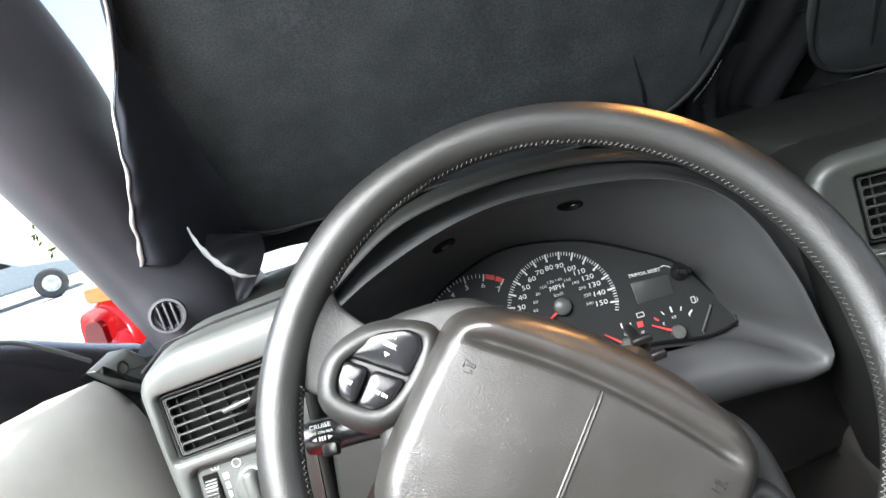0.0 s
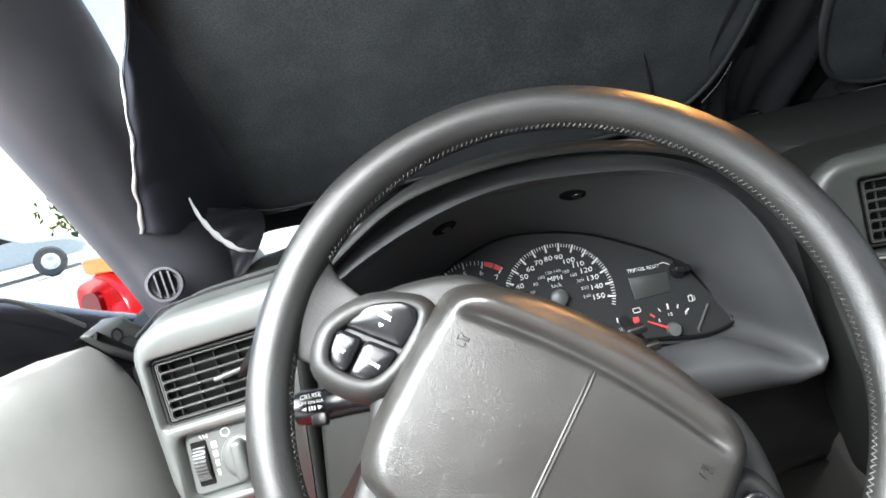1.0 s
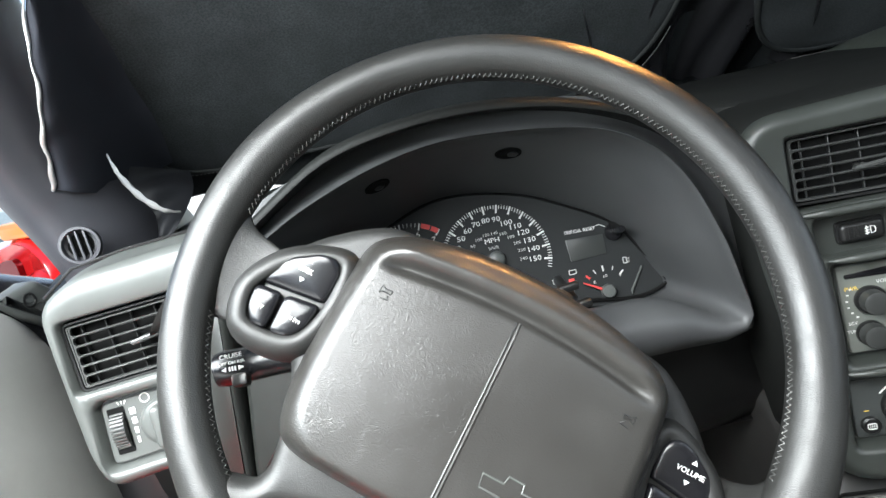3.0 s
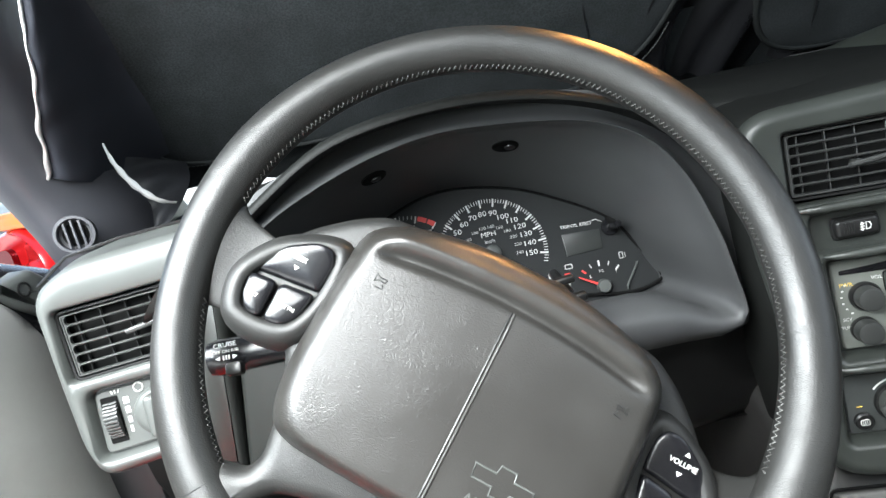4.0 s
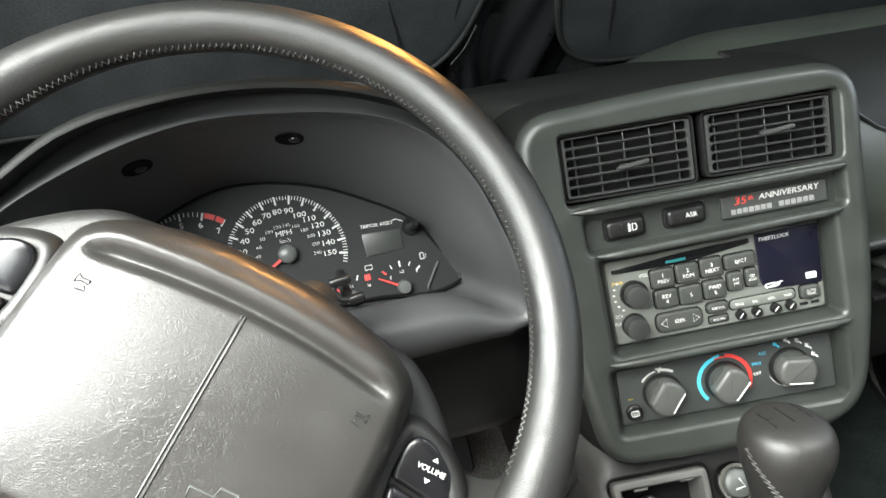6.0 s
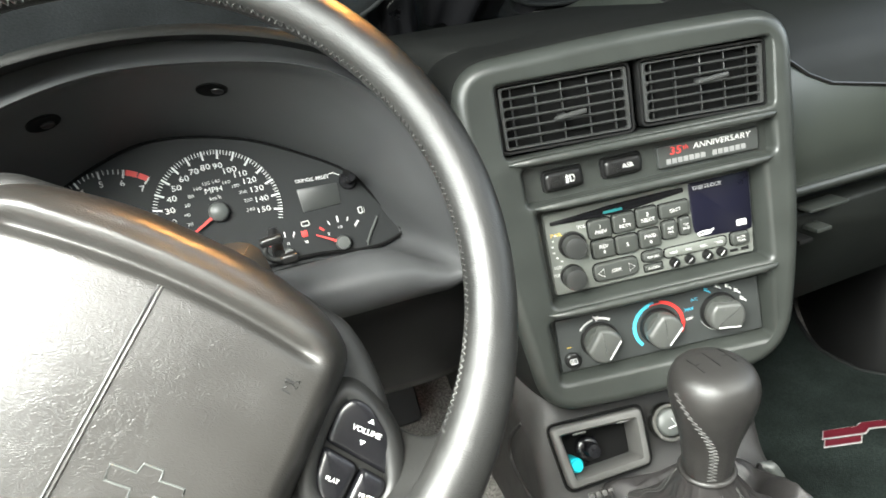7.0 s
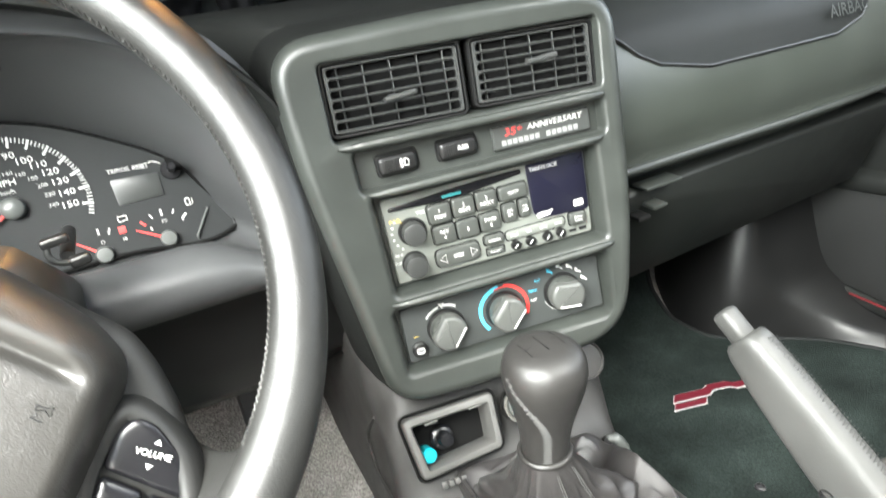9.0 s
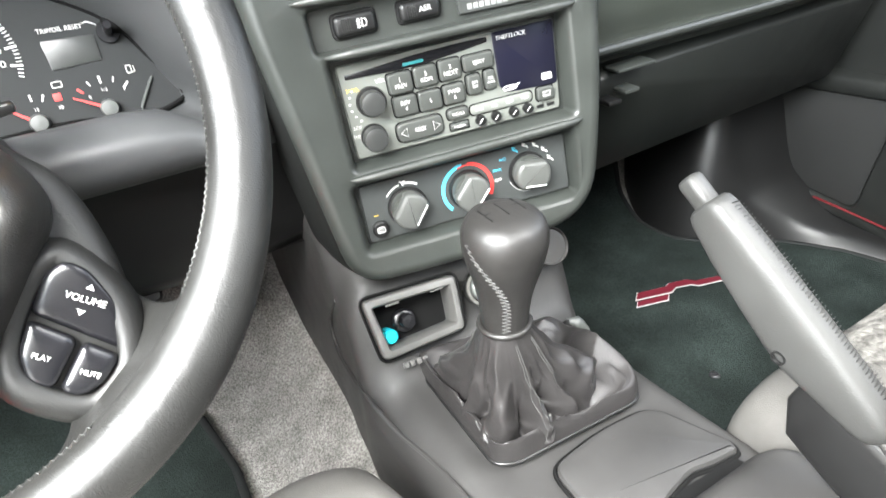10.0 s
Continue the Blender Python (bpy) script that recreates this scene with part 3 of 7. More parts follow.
# leather cover where the thumb spokes run into the rim: the one beside the lowered pod is a saddle, the other nearly flat
for s, inner in ((-1, 0.130),):
    bm = bmesh.new()
    rings = []
    for k in range(9):
        t = k / 8
        x = inner + (0.1755 - inner) * t
        half, front = 0.0245 + 0.0080 * t + 0.022 * max(0, t - 0.45) ** 2 / 0.30, 0.0020 + 0.0100 * t * t
        ring = []
        for i in range(28):
            a = 2 * math.pi * i / 28
            ca, sa = math.cos(a), math.sin(a)
            ring.append(Vector((s * x, (0.011 if sa > 0 else front) * abs(sa) * (1 if sa > 0 else -1) + 0.0055 - 0.004 * t, -0.0375 + half * abs(ca) * (1 if ca > 0 else -1))))
        rings.append(ring)
    loft(bm, rings)
    part("spoke_cover", bm, M_LEATHER, rim, "leather cover where the spoke meets the rim", sharp=70)
SADDLE = spline([(0.1400, 0.0260), (0.1460, 0.0235), (0.1520, 0.0185), (0.1575, 0.0100), (0.1625, -0.0010), (0.1665, -0.0095), (0.1705, -0.0140), (0.1750, -0.0156), (0.1800, -0.0150)], 3)
bm = bmesh.new()
rings = []
for r, y in SADDLE:
    u = max(0.0, min(1.0, (r - 0.1480) / 0.0160))
    flare = 1 - math.sqrt(max(0.0, 1 - u * u))
    up, down, thick = 0.0260 + 0.0125 * flare, 0.0300 + 0.0260 * flare, 0.0085
    ring = []
    for i in range(36):
        a = 2 * math.pi * i / 36
        ca, sa = math.cos(a), math.sin(a)
        arc = (up if ca > 0 else down) * math.copysign(abs(ca) ** 0.75, ca) / r - radians(14.0)
        ring.append(Vector((r * math.cos(arc), y + thick + thick * math.copysign(abs(sa) ** 0.7, sa), r * math.sin(arc))))
    rings.append(ring)
loft(bm, rings)
part("spoke_cover", bm, M_LEATHER, rim, "leather saddle where the spoke meets the rim", sharp=80)

# airbag cover
PADH = [(0.0, 0.0390), (-0.030, 0.0380), (-0.056, 0.0335), (-0.079, 0.0260), (-0.0935, 0.0130), (-0.0965, -0.010), (-0.0968, -0.045), (-0.0950, -0.078), (-0.0890, -0.098), (-0.0770, -0.1065), (-0.050, -0.1085), (0.0, -0.109)]
PADO = [(p.x, p.y) for p in spline([(HX + x, z) for x, z in PADH] + [(HX - x, z) for x, z in PADH[-2:0:-1]], 10, True)]
PC = (HX, -0.035)


def pad_height(x, z, k):
    """Height of the cover, k running from 0 in the middle to 1 at its edge."""
    edge = 0.026 * (1 - max(0.0, (k - 0.83) / 0.17) ** 2.4)
    dx, ridge = x - HX, z - (0.0115 - 1.25 * (x - HX) ** 2)
    h = edge + 0.003 * (1 - k * k)
    if abs(dx) < 0.084:
        f = min(1, (0.084 - abs(dx)) / 0.018)
        f = f * f * (3 - 2 * f)
        h -= f * (0.0048 * math.exp(-(ridge / 0.0034) ** 2) - 0.0030 * math.exp(-((ridge - 0.0085) / 0.0045) ** 2))
    return h


bm = bmesh.new()
rings = [[Vector((x, 0.012, z)) for x, z in PADO]]
for k in [1.0, 0.995, 0.985, 0.97] + [0.955 - 0.0125 * i for i in range(38)] + [0.47, 0.43, 0.38, 0.32, 0.26, 0.2, 0.14, 0.08, 0.02]:
    rings.append([Vector((PC[0] + (x - PC[0]) * k, -pad_height(PC[0] + (x - PC[0]) * k, PC[1] + (z - PC[1]) * k, k), PC[1] + (z - PC[1]) * k)) for x, z in PADO])
loft(bm, rings)
pad = part("airbag_cover", bm, M_PAD, wheel, "grained grey vinyl airbag cover with a ridge across its top", sharp=80)
pad.matrix_basis = SET



def on_pad(x, z, lift=0.0):
    """A place on the cover's surface."""
    d = Vector((x - PC[0], z - PC[1]))
    k = 0.0
    if d.length > 1e-6:
        far = polar(PADO, PC, 360)[round(math.degrees(math.atan2(d.y, d.x))) % 360]
        k = d.length / (Vector(far) - Vector(PC)).length
    return Vector((x, -pad_height(x, z, k) - lift, z))


bm = bmesh.new()
tube(bm, [on_pad(HX, z, 0.0002) for z in np.linspace(0.007, -0.104, 24)], 0.0007, 8)
part("seam", bm, M_PAD, pad, "raised seam down the middle")
bm = bmesh.new()
for dx in (-0.0018,):
    tube(bm, [on_pad(HX + dx, z, -0.0002) for z in np.linspace(0.007, -0.104, 24)], 0.0007, 6)
part("groove", bm, M_BLACK, pad)
for sx in (-0.0700, 0.0700):
    bm = bmesh.new()
    s = 1 if sx > 0 else -1
    h = on_pad(HX + sx, -0.010, 0.0002).y
    cx, cz = HX + sx, -0.010
    tube(bm, [on_pad(cx + s * px * 0.8, cz + pz * 0.7, 0.0001) for px, pz in ((-0.0035, 0.0014), (0.0012, 0.0008), (0.0042, 0.0032), (0.0042, -0.0032), (0.0012, -0.0008), (-0.0035, -0.0014), (-0.0035, 0.0014))], 0.0004, 5)
    tube(bm, [on_pad(cx - s * 0.0015, cz - 0.0022, 0.0001), on_pad(cx - s * 0.0032, cz - 0.0042, 0.0001), on_pad(cx + s * 0.0015, cz - 0.0048, 0.0001)], 0.0004, 5)
    part("horn_mark", bm, M_BLACK, pad, "small dark horn symbol")
bm = bmesh.new()
bow = [(-0.030, -0.004), (-0.009, -0.004), (-0.008, -0.009), (0.008, -0.009), (0.010, -0.004), (0.032, -0.004), (0.030, 0.004), (0.009, 0.004), (0.008, 0.009), (-0.008, 0.009), (-0.010, 0.004), (-0.032, 0.004)]
tube(bm, [on_pad(HX + 0.0320 + 0.52 * x, -0.071 + 0.85 * z, 0.0001) for x, z in bow], 0.0006, 5, True)
part("emblem", bm, M_PLAIN, pad, "plain embossed emblem outline")
words("AIR BAG", 0.0078, HX + 0.0315, -0.0850, pad, M_PLAIN, -on_pad(HX + 0.0315, -0.0850).y + 0.0006)

# thumb button pods
POD = [(-0.149, -0.0615), (-0.156, -0.041), (-0.148, -0.022), (-0.136, -0.010), (-0.1155, 0.0), (-0.104, -0.003), (-0.0995, -0.023), (-0.1025, -0.0465), (-0.112, -0.061), (-0.132, -0.066)]


def pod(side, names):
    mir = lambda pts: [(HX - side * (x + 0.008), z) for x, z in (pts if side < 0 else pts[::-1])]
    big = spline(mir(POD), 4, True)[::-1] if side < 0 else spline(mir(POD), 4, True)[::-1]
    big = [(p.x, p.y) for p in big]
    area = sum(a[0] * b[1] - b[0] * a[1] for a, b in zip(big, big[1:] + big[:1]))
    big = big if area > 0 else big[::-1]
    bm = bmesh.new()
    holed(bm, flat_rings(big, [(-0.006, -0.010), (-0.0045, -0.004), (-0.002, 0.0012), (0.001, 0.0042), (0.0035, 0.0052), (0.0055, 0.0048)]), [flat_rings(offset(big, 0.0078), [(0, 0.0040), (0.0008, 0.0022), (0.0012, -0.004)])])
    p = part("button_pod", bm, M_HUB, hub, sharp=60)
    shapes = ([(-0.1480, -0.0350), (-0.1085, -0.0300), (-0.1075, -0.012), (-0.113, -0.0045), (-0.122, -0.0055), (-0.138, -0.0155), (-0.1455, -0.0255)],
              [(-0.1475, -0.0370), (-0.1315, -0.0350), (-0.1300, -0.0575), (-0.139, -0.0580), (-0.1455, -0.0500)], [(-0.1297, -0.0348), (-0.1090, -0.0320), (-0.1105, -0.0470), (-0.1180, -0.0565), (-0.1282, -0.0575)])
    for sh, label in zip(shapes, names):
        pl = mir(sh)
        area = sum(a[0] * b[1] - b[0] * a[1] for a, b in zip(pl, pl[1:] + pl[:1]))
        pl = rounded(pl if area > 0 else pl[::-1], 0.004, 4)
        bm = bmesh.new()
        dome(bm, pl, -0.004, 0.0060)
        bt = part("button", bm, M_GLOSS, hub, "glossy black thumb button", sharp=60)
        cx, cz = sum(q[0] for q in pl) / len(pl), sum(q[1] for q in pl) / len(pl)
        long = label in ("SEEK", "VOLUME")
        words(label, 0.0042 if long else 0.0032, cx, cz, bt, M_WHITE, 0.0061, turn=0)
        if long:
            bm = bmesh.new()
            for s in (1, -1):
                plate(bm, [(cx - 0.0017, cz + s * 0.0046), (cx + 0.0017, cz + s * 0.0046), (cx, cz + s * 0.0070)][::s], [(0, 0.0050), (0, 0.0062)])
            part("arrow", bm, M_WHITE, bt)
            for ob in (bt, *bt.children):
                for v in ob.data.vertices:
                    v.co.y -= 0.22 * (v.co.z - cz)


pod(-1, ("SEEK", "SET", "AM FM"))
pod(1, ("VOLUME", "MUTE", "PLAY"))

# ---------------------------------------------------------------- steering column
column = thing("steering_column", axes((0.0131, 0.336, 0.5342), (0.9997, 0.0201, -0.0112), (0, 0.4872, 0.8733)), "dark plastic steering column cover with a black control stalk", "steering column")
bm = bmesh.new()
cover = rounded([(-0.062, -0.075), (0.062, -0.075), (0.066, 0.030), (-0.066, 0.030)], 0.025, 5)
plate(bm, cover, [(-0.006, -0.26), (0.0, -0.12), (0.004, -0.045), (0.02, -0.035)])
part("cover", bm, M_DASH, column, sharp=60)
bm = bmesh.new()
ax = Matrix.Translation((-0.055, 0.058, 0.018)) @ Matrix.Rotation(radians(90), 4, "Z") @ Matrix.Rotation(radians(5), 4, "X")
stalk_axis = Matrix(((0, 1, 0, -0.063), (1, 0, 0, 0.048), (0, 0, 1, 0.020), (0, 0, 0, 1)))
lathe(bm, [(0.006, -0.01), (0.006, 0.030), (0.0100, 0.034), (0.0112, 0.040), (0.0112, 0.075), (0.0112, 0.078), (0.0118, 0.106), (0.0105, 0.112), (0.0085, 0.1125), (0.008, 0.1105), (0.001, 0.1105)], 28, stalk_axis)
stalk = part("stalk", bm, M_GLOSS, column, "black control stalk with white cruise lettering", sharp=40)
bm = bmesh.new()
box(bm, -0.161, -0.151, 0.030, 0.040, 0.005, 0.013, 0.0015)
part("slider", bm, M_BLACK, stalk)
sm = Matrix.Translation((-0.003, 0.0355, 0.002))
words("CRUISE", 0.0040, -0.1585, 0.0232, stalk, M_WHITE, 0.0, m=sm, wide=1.15)
words("OFF ON R/A", 0.0028, -0.1585, 0.0190, stalk, M_WHITE, 0.0, m=sm, wide=1.1)
bm = bmesh.new()
for dx in (-0.0018, 0.0, 0.0018):
    box(bm, -0.1587 + dx, -0.1577 + dx, 0.0, 0.0004, 0.0138, 0.0166, 0.0001, sm)
for k in (-1, 1):
    plate(bm, [(-0.1582 + k * 0.0040, 0.0166), (-0.1582 + k * 0.0040, 0.0138), (-0.1582 + k * 0.0072, 0.0152)][::k], [(0, -0.0004), (0, 0.0)], sm)
part("slide_marks", bm, M_WHITE, stalk)
bm = bmesh.new()
for pts in (((-0.1435, 0.0215), (-0.1340, 0.0215)), ((-0.1435, 0.0215), (-0.1420, 0.0185)), ((-0.1340, 0.0215), (-0.1355, 0.0185)), ((-0.1420, 0.0185), (-0.1390, 0.0192)), ((-0.1355, 0.0185), (-0.1385, 0.0192)), ((-0.1388, 0.0150), (-0.1365, 0.0212))):
    tube(bm, [sm @ Vector((x, 0.0004, z + 0.0030)) for x, z in pts], 0.0004, 5)
part("wiper_symbol", bm, M_WHITE, stalk)

key = thing("ignition_key", pose(0.080, 0.435, 0.508, 0, -6, 0) @ Matrix.Diagonal((0.75, 0.75, 0.75, 1)), "black key with a dark stem beside the column", "key")
bm = bmesh.new()
box(bm, -0.0115, 0.0090, -0.005, 0.004, 0.0065, 0.0140, 0.0018)
part("grip", bm, M_BLACK, key, sharp=50)
bm = bmesh.new()
box(bm, 0.0010, 0.0165, -0.005, 0.004, -0.0150, -0.0065, 0.0018)
part("lower_grip", bm, M_BLACK, key, sharp=50)
bm = bmesh.new()
tube(bm, spline([(-0.0075, -0.002, 0.008), (-0.0095, -0.003, 0.001), (-0.0060, -0.003, -0.006), (0.003, -0.001, -0.010)], 5), 0.0026, 8)
part("stem", bm, M_VANE, key, "worn dark metal stem", sharp=60)
bm = bmesh.new()
lathe(bm, [(0.0055, -0.075), (0.0055, -0.008), (0.0045, -0.004), (0.0004, -0.004)], 20, Matrix.Translation((0.001, 0, -0.006)))
part("barrel", bm, M_BLACK, key, sharp=50)

# ---------------------------------------------------------------- cover the windscreen: folding shade
SH = axes((0, 0.79, 0.613), (1, 0, 0), (0, -0.71, 0.70))
LEFT = rounded([(-0.335, 0.045), (0.255, 0.032), (0.315, 0.20), (0.30, 0.66), (-0.10, 0.67), (-0.25, 0.40)], [0.10, 0.10, 0.12, 0.1, 0.1, 0.1], 9)
RIGHT = rounded([(0.40, 0.020), (1.07, 0.010), (1.02, 0.30), (0.93, 0.66), (0.42, 0.66), (0.365, 0.20)], [0.10, 0.12, 0.1, 0.1, 0.12, 0.1], 9)
for poly, nm in ((LEFT, "driver"), (RIGHT, "passenger")):
    shade = thing("windscreen_shade", SH, "black cloth folding windscreen shade with a sprung wire edge", "sun shade", "pair of windscreen shades")
    bm = bmesh.new()
    c = (sum(p[0] for p in poly) / len(poly), sum(p[1] for p in poly) / len(poly))
    rings = [[Vector((x, 0.004, z)) for x, z in poly], [Vector((x, -0.002, z)) for x, z in poly]]
    for k in np.linspace(0.985, 0.02, 30):
        rings.append([Vector((c[0] + (x - c[0]) * k, -0.004 + 0.006 * noise.noise(Vector((x * k * 5, z * k * 5, 3))) * (1 - k), c[1] + (z - c[1]) * k)) for x, z in poly])
    loft(bm, rings)
    part("cloth", bm, M_SHADE, shade, sharp=60)
    bm = bmesh.new()
    tube(bm, [(x, -0.003, z) for x, z in offset(poly, 0.003)], 0.0035, 8, True)
    part("wire_edge", bm, M_BIND, shade, sharp=60)


# ---------------------------------------------------------------- air vents
def air_vent(m, w, h, rows, cols, label, tab, seed, group=""):
    """A louvred outlet: frame, level slats, upright vanes behind them, a tab and a dark duct."""
    rnd = random.Random(seed)
    v = thing("air_vent", m, label, "air vent", group)
    bm = bmesh.new()
    outer = rrect(0, 0, w, h, 0.006, 4)
    loft(bm, flat_rings(outer, [(0.0, -0.012), (0.0, 0.0), (0.0006, 0.0008), (0.0020, 0.0008), (0.0028, -0.001), (0.0034, -0.004)]), True, (False, False))
    part("frame", bm, M_BLACK, v, sharp=50)
    bm = bmesh.new()
    loft(bm, flat_rings(outer, [(0.0033, -0.004), (0.0034, 0.0012), (0.0038, 0.0018), (0.0046, 0.0018), (0.0050, 0.0010), (0.0051, -0.004)]), True, (False, False))
    part("grille_border", bm, M_SLAT, v, sharp=50)
    # near-black sheet paints the shade inside the duct
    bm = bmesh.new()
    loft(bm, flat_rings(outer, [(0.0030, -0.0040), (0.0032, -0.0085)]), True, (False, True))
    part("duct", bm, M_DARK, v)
    pitch = (h - 0.009) / rows
    first = None
    for i in range(1, rows):
        z = -h / 2 + 0.0045 + i * pitch
        if not first:
            bm = bmesh.new()
            loft(bm, [[Vector((x, 0.0010 + 0.0022 * math.cos(a), 0.0010 * math.sin(a))) for a in (2 * math.pi * j / 10 for j in range(10))] for x in (-w / 2 + 0.0045, -w / 4, 0, w / 4, w / 2 - 0.0045)])
            first = part("slat", bm, M_SLAT, v, sharp=60)
            first.location = (0, 0, z)
        else:
            same_mesh("slat", first, v, pose(0, 0, z))
    for i in range(rows):
        z = -h / 2 + 0.0045 + (i + 0.5) * pitch
        for sx in (-1, 1):
            bm = bmesh.new()
            e = w / 2 - 0.0050
            rows_ = []
            for k in range(13):
                u = -1 + k / 6
                inx = e - 0.0006 - 0.46 * pitch * (1 - math.sqrt(max(0, 1 - (u * 0.97) ** 2)))
                rows_.append([Vector((sx * px, py, z + u * pitch / 2)) for px, py in ((e, -0.0012), (inx, -0.0012), (inx, 0.0028), (e, 0.0028))])
            loft(bm, rows_, True, (False, False))
            part("slat_end", bm, M_SLAT, v)
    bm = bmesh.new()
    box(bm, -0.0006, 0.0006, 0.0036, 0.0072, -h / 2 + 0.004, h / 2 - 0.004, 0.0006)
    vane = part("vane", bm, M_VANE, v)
    for i in range(cols):
        x = -w / 2 + (i + 0.65) * w / (cols + 0.3)
        mm = pose(x, 0, 0, 0, 0, rnd.uniform(-7, 7))
        if i:
            same_mesh("vane", vane, v, mm)
        else:
            vane.matrix_basis = mm
    bm = bmesh.new()
    tx, tz = tab
    tube(bm, [(tx - 0.012, -0.0070, tz - 0.0014), (tx - 0.011, -0.0095, tz - 0.0012), (tx, -0.0105, tz), (tx + 0.011, -0.0095, tz + 0.0012), (tx + 0.012, -0.0070, tz + 0.0014)], [0.0012, 0.0019, 0.0021, 0.0019, 0.0012], 8)
    box(bm, tx - 0.007, tx - 0.001, -0.008, 0.014, tz - 0.0022, tz + 0.0012, 0.0006)
    part("tab", bm, M_SLAT, v, "small adjusting tab")
    return v


IN = lambda x, z, h=0.0, turn=0.0: ST @ Matrix.Translation((x, -h, z)) @ Matrix.Rotation(radians(-turn), 4, "Y")
air_vent(IN(0.032, 0.0785, 0.004, -2.6), 0.106, 0.0545, 6, 5, "black louvred air vent in the dash fascia", (0.002, -0.004), 1, "pair of dash fascia vents")
air_vent(IN(0.140, 0.0745, 0.004, -3.0), 0.100, 0.052, 6, 5, "black louvred air vent in the dash fascia", (0.004, 0.003), 2, "pair of dash fascia vents")


# ---------------------------------------------------------------- rocker switches and badge
def rocker(x, z, w, h, text):
    r = thing("rocker_switch", IN(x, z, 0.002), "black rocker switch with a white symbol", "switch", "dash switches")
    bm = bmesh.new()
    plate(bm, rrect(0, 0, w + 0.003, h + 0.003, 0.004, 4), [(0, -0.003), (0, 0.002), (0.0008, 0.003)])
    part("surround", bm, M_BLACK, r)
    bm = bmesh.new()
    plate(bm, rrect(0, 0, w, h, 0.0045, 4), [(0, 0.002), (0, 0.0058), (0.0012, 0.0078), (0.003, 0.0085)])
    part("rocker", bm, M_BLACK, r, sharp=60)
    bm = bmesh.new()
    for i in range(5):
        box(bm, -w * 0.32 + i * 0.0016, -w * 0.32 + i * 0.0016 + 0.0007, -0.0092, -0.0080, -h * 0.3, h * 0.3, 0.0003)
    part("ribs", bm, M_BLACK, r)
    if text:
        words(text, 0.0052, w * 0.12, 0, r, M_WHITE, 0.0088)
    else:
        bm = bmesh.new()
        tube(bm, [(0.0052, -0.0088, 0.0028), (0.0078, -0.0088, 0.0022), (0.0085, -0.0088, 0), (0.0078, -0.0088, -0.0022), (0.0052, -0.0088, -0.0028)], 0.0005, 5, True)
        for k in (-0.002, 0, 0.002):
            tube(bm, [(0.0012, -0.0088, k - 0.0006), (0.0042, -0.0088, k)], 0.0004, 5)
        tube(bm, [(0.0026, -0.0088, 0.0034), (0.0026, -0.0088, -0.0034)], 0.0004, 5)
        part("symbol", bm, M_WHITE, r)


rocker(0.0205, 0.0265, 0.030, 0.0145, "")
rocker(0.0680, 0.0265, 0.030, 0.0135, "ASR")

badge = thing("anniversary_badge", IN(0.1375, 0.0245, 0.002, -0.9), "black plaque with red and white anniversary lettering", "badge")
bm = bmesh.new()
plate(bm, rrect(0, 0, 0.081, 0.0175, 0.0012, 3), [(0, -0.002), (0, 0.0035), (0.0007, 0.0042)])
part("plaque", bm, surface("badge_grey", (0.030, 0.032, 0.030), 0.45, grain=0.1, scale=1200, dist=0.0002), badge)
words("35", 0.0085, -0.0262, 0.0036, badge, M_REDP, 0.0044, slant=0.15, wide=1.2)
words("th", 0.0052, -0.0180, 0.0048, badge, M_REDP, 0.0044, slant=0.15)
words("ANNIVERSARY", 0.0064, 0.0110, 0.0040, badge, M_WHITE, 0.0044, slant=0.15, wide=1.10)
for x0, x1 in ((-0.034, 0.000), (0.003, 0.034)):
    bm = bmesh.new()
    k = int((x1 - x0) / 0.0046)
    for i in range(k):
        a = x0 + i * 0.0046
        box(bm, a, a + 0.0038, -0.0046, -0.0042, -0.0064, -0.0022, 0.0002)
    part("plain_bar", bm, M_FAINT, badge)

# ---------------------------------------------------------------- radio
M_RADIO = surface("radio_face_plastic", (0.110, 0.116, 0.104), 0.5, grain=0.15, scale=1400, dist=0.0002, vary=0.06)
M_KNOBCAP = surface("radio_knob_rubber", (0.026, 0.027, 0.026), 0.36, grain=0.1, scale=1200, dist=0.0002, vary=0.1)
M_KEY = surface("radio_key_plastic", (0.036, 0.0385, 0.035), 0.40, grain=0.08, scale=1400, dist=0.0002, vary=0.12)
radio = thing("car_radio", IN(0, 0, -0.003), "car radio with compact disc slot, grey keys and a dark display", "radio")
bm = bmesh.new()
plate(bm, rounded([(0.0, -0.0705), (0.1695, -0.0705), (0.1712, 0.0), (0.0, 0.0)], 0.003, 3), [(0, -0.02), (0, 0.002), (0.001, 0.0032)])
part("body", bm, M_RADIO, radio)
bm = bmesh.new()
plate(bm, rounded([(0.1205, -0.0475), (0.1685, -0.0500), (0.1698, -0.0012), (0.1200, -0.0012)], [0.010, 0.004, 0.002, 0.002], 4), [(0, 0.003), (0, 0.0042), (0.0006, 0.0046)])
screen = part("display", bm, M_SCREEN, radio, "dark glossy display")
words("THEFTLOCK", 0.0044, 0.1345, -0.0062, screen, M_WHITE, 0.0048, slant=0.2)
bm = bmesh.new()
plate(bm, rrect(0.160, -0.0425, 0.0085, 0.0052, 0.001, 3), [(0, 0.0046), (0, 0.0049)])
part("indicator", bm, M_WHITE, screen)
bm = bmesh.new()
tube(bm, [(0.126 + 0.006 * math.cos(a) + 0.003, -0.0048, -0.0445 + 0.0016 * math.sin(a)) for a in (2 * math.pi * i / 16 for i in range(16))], 0.0005, 5, True)
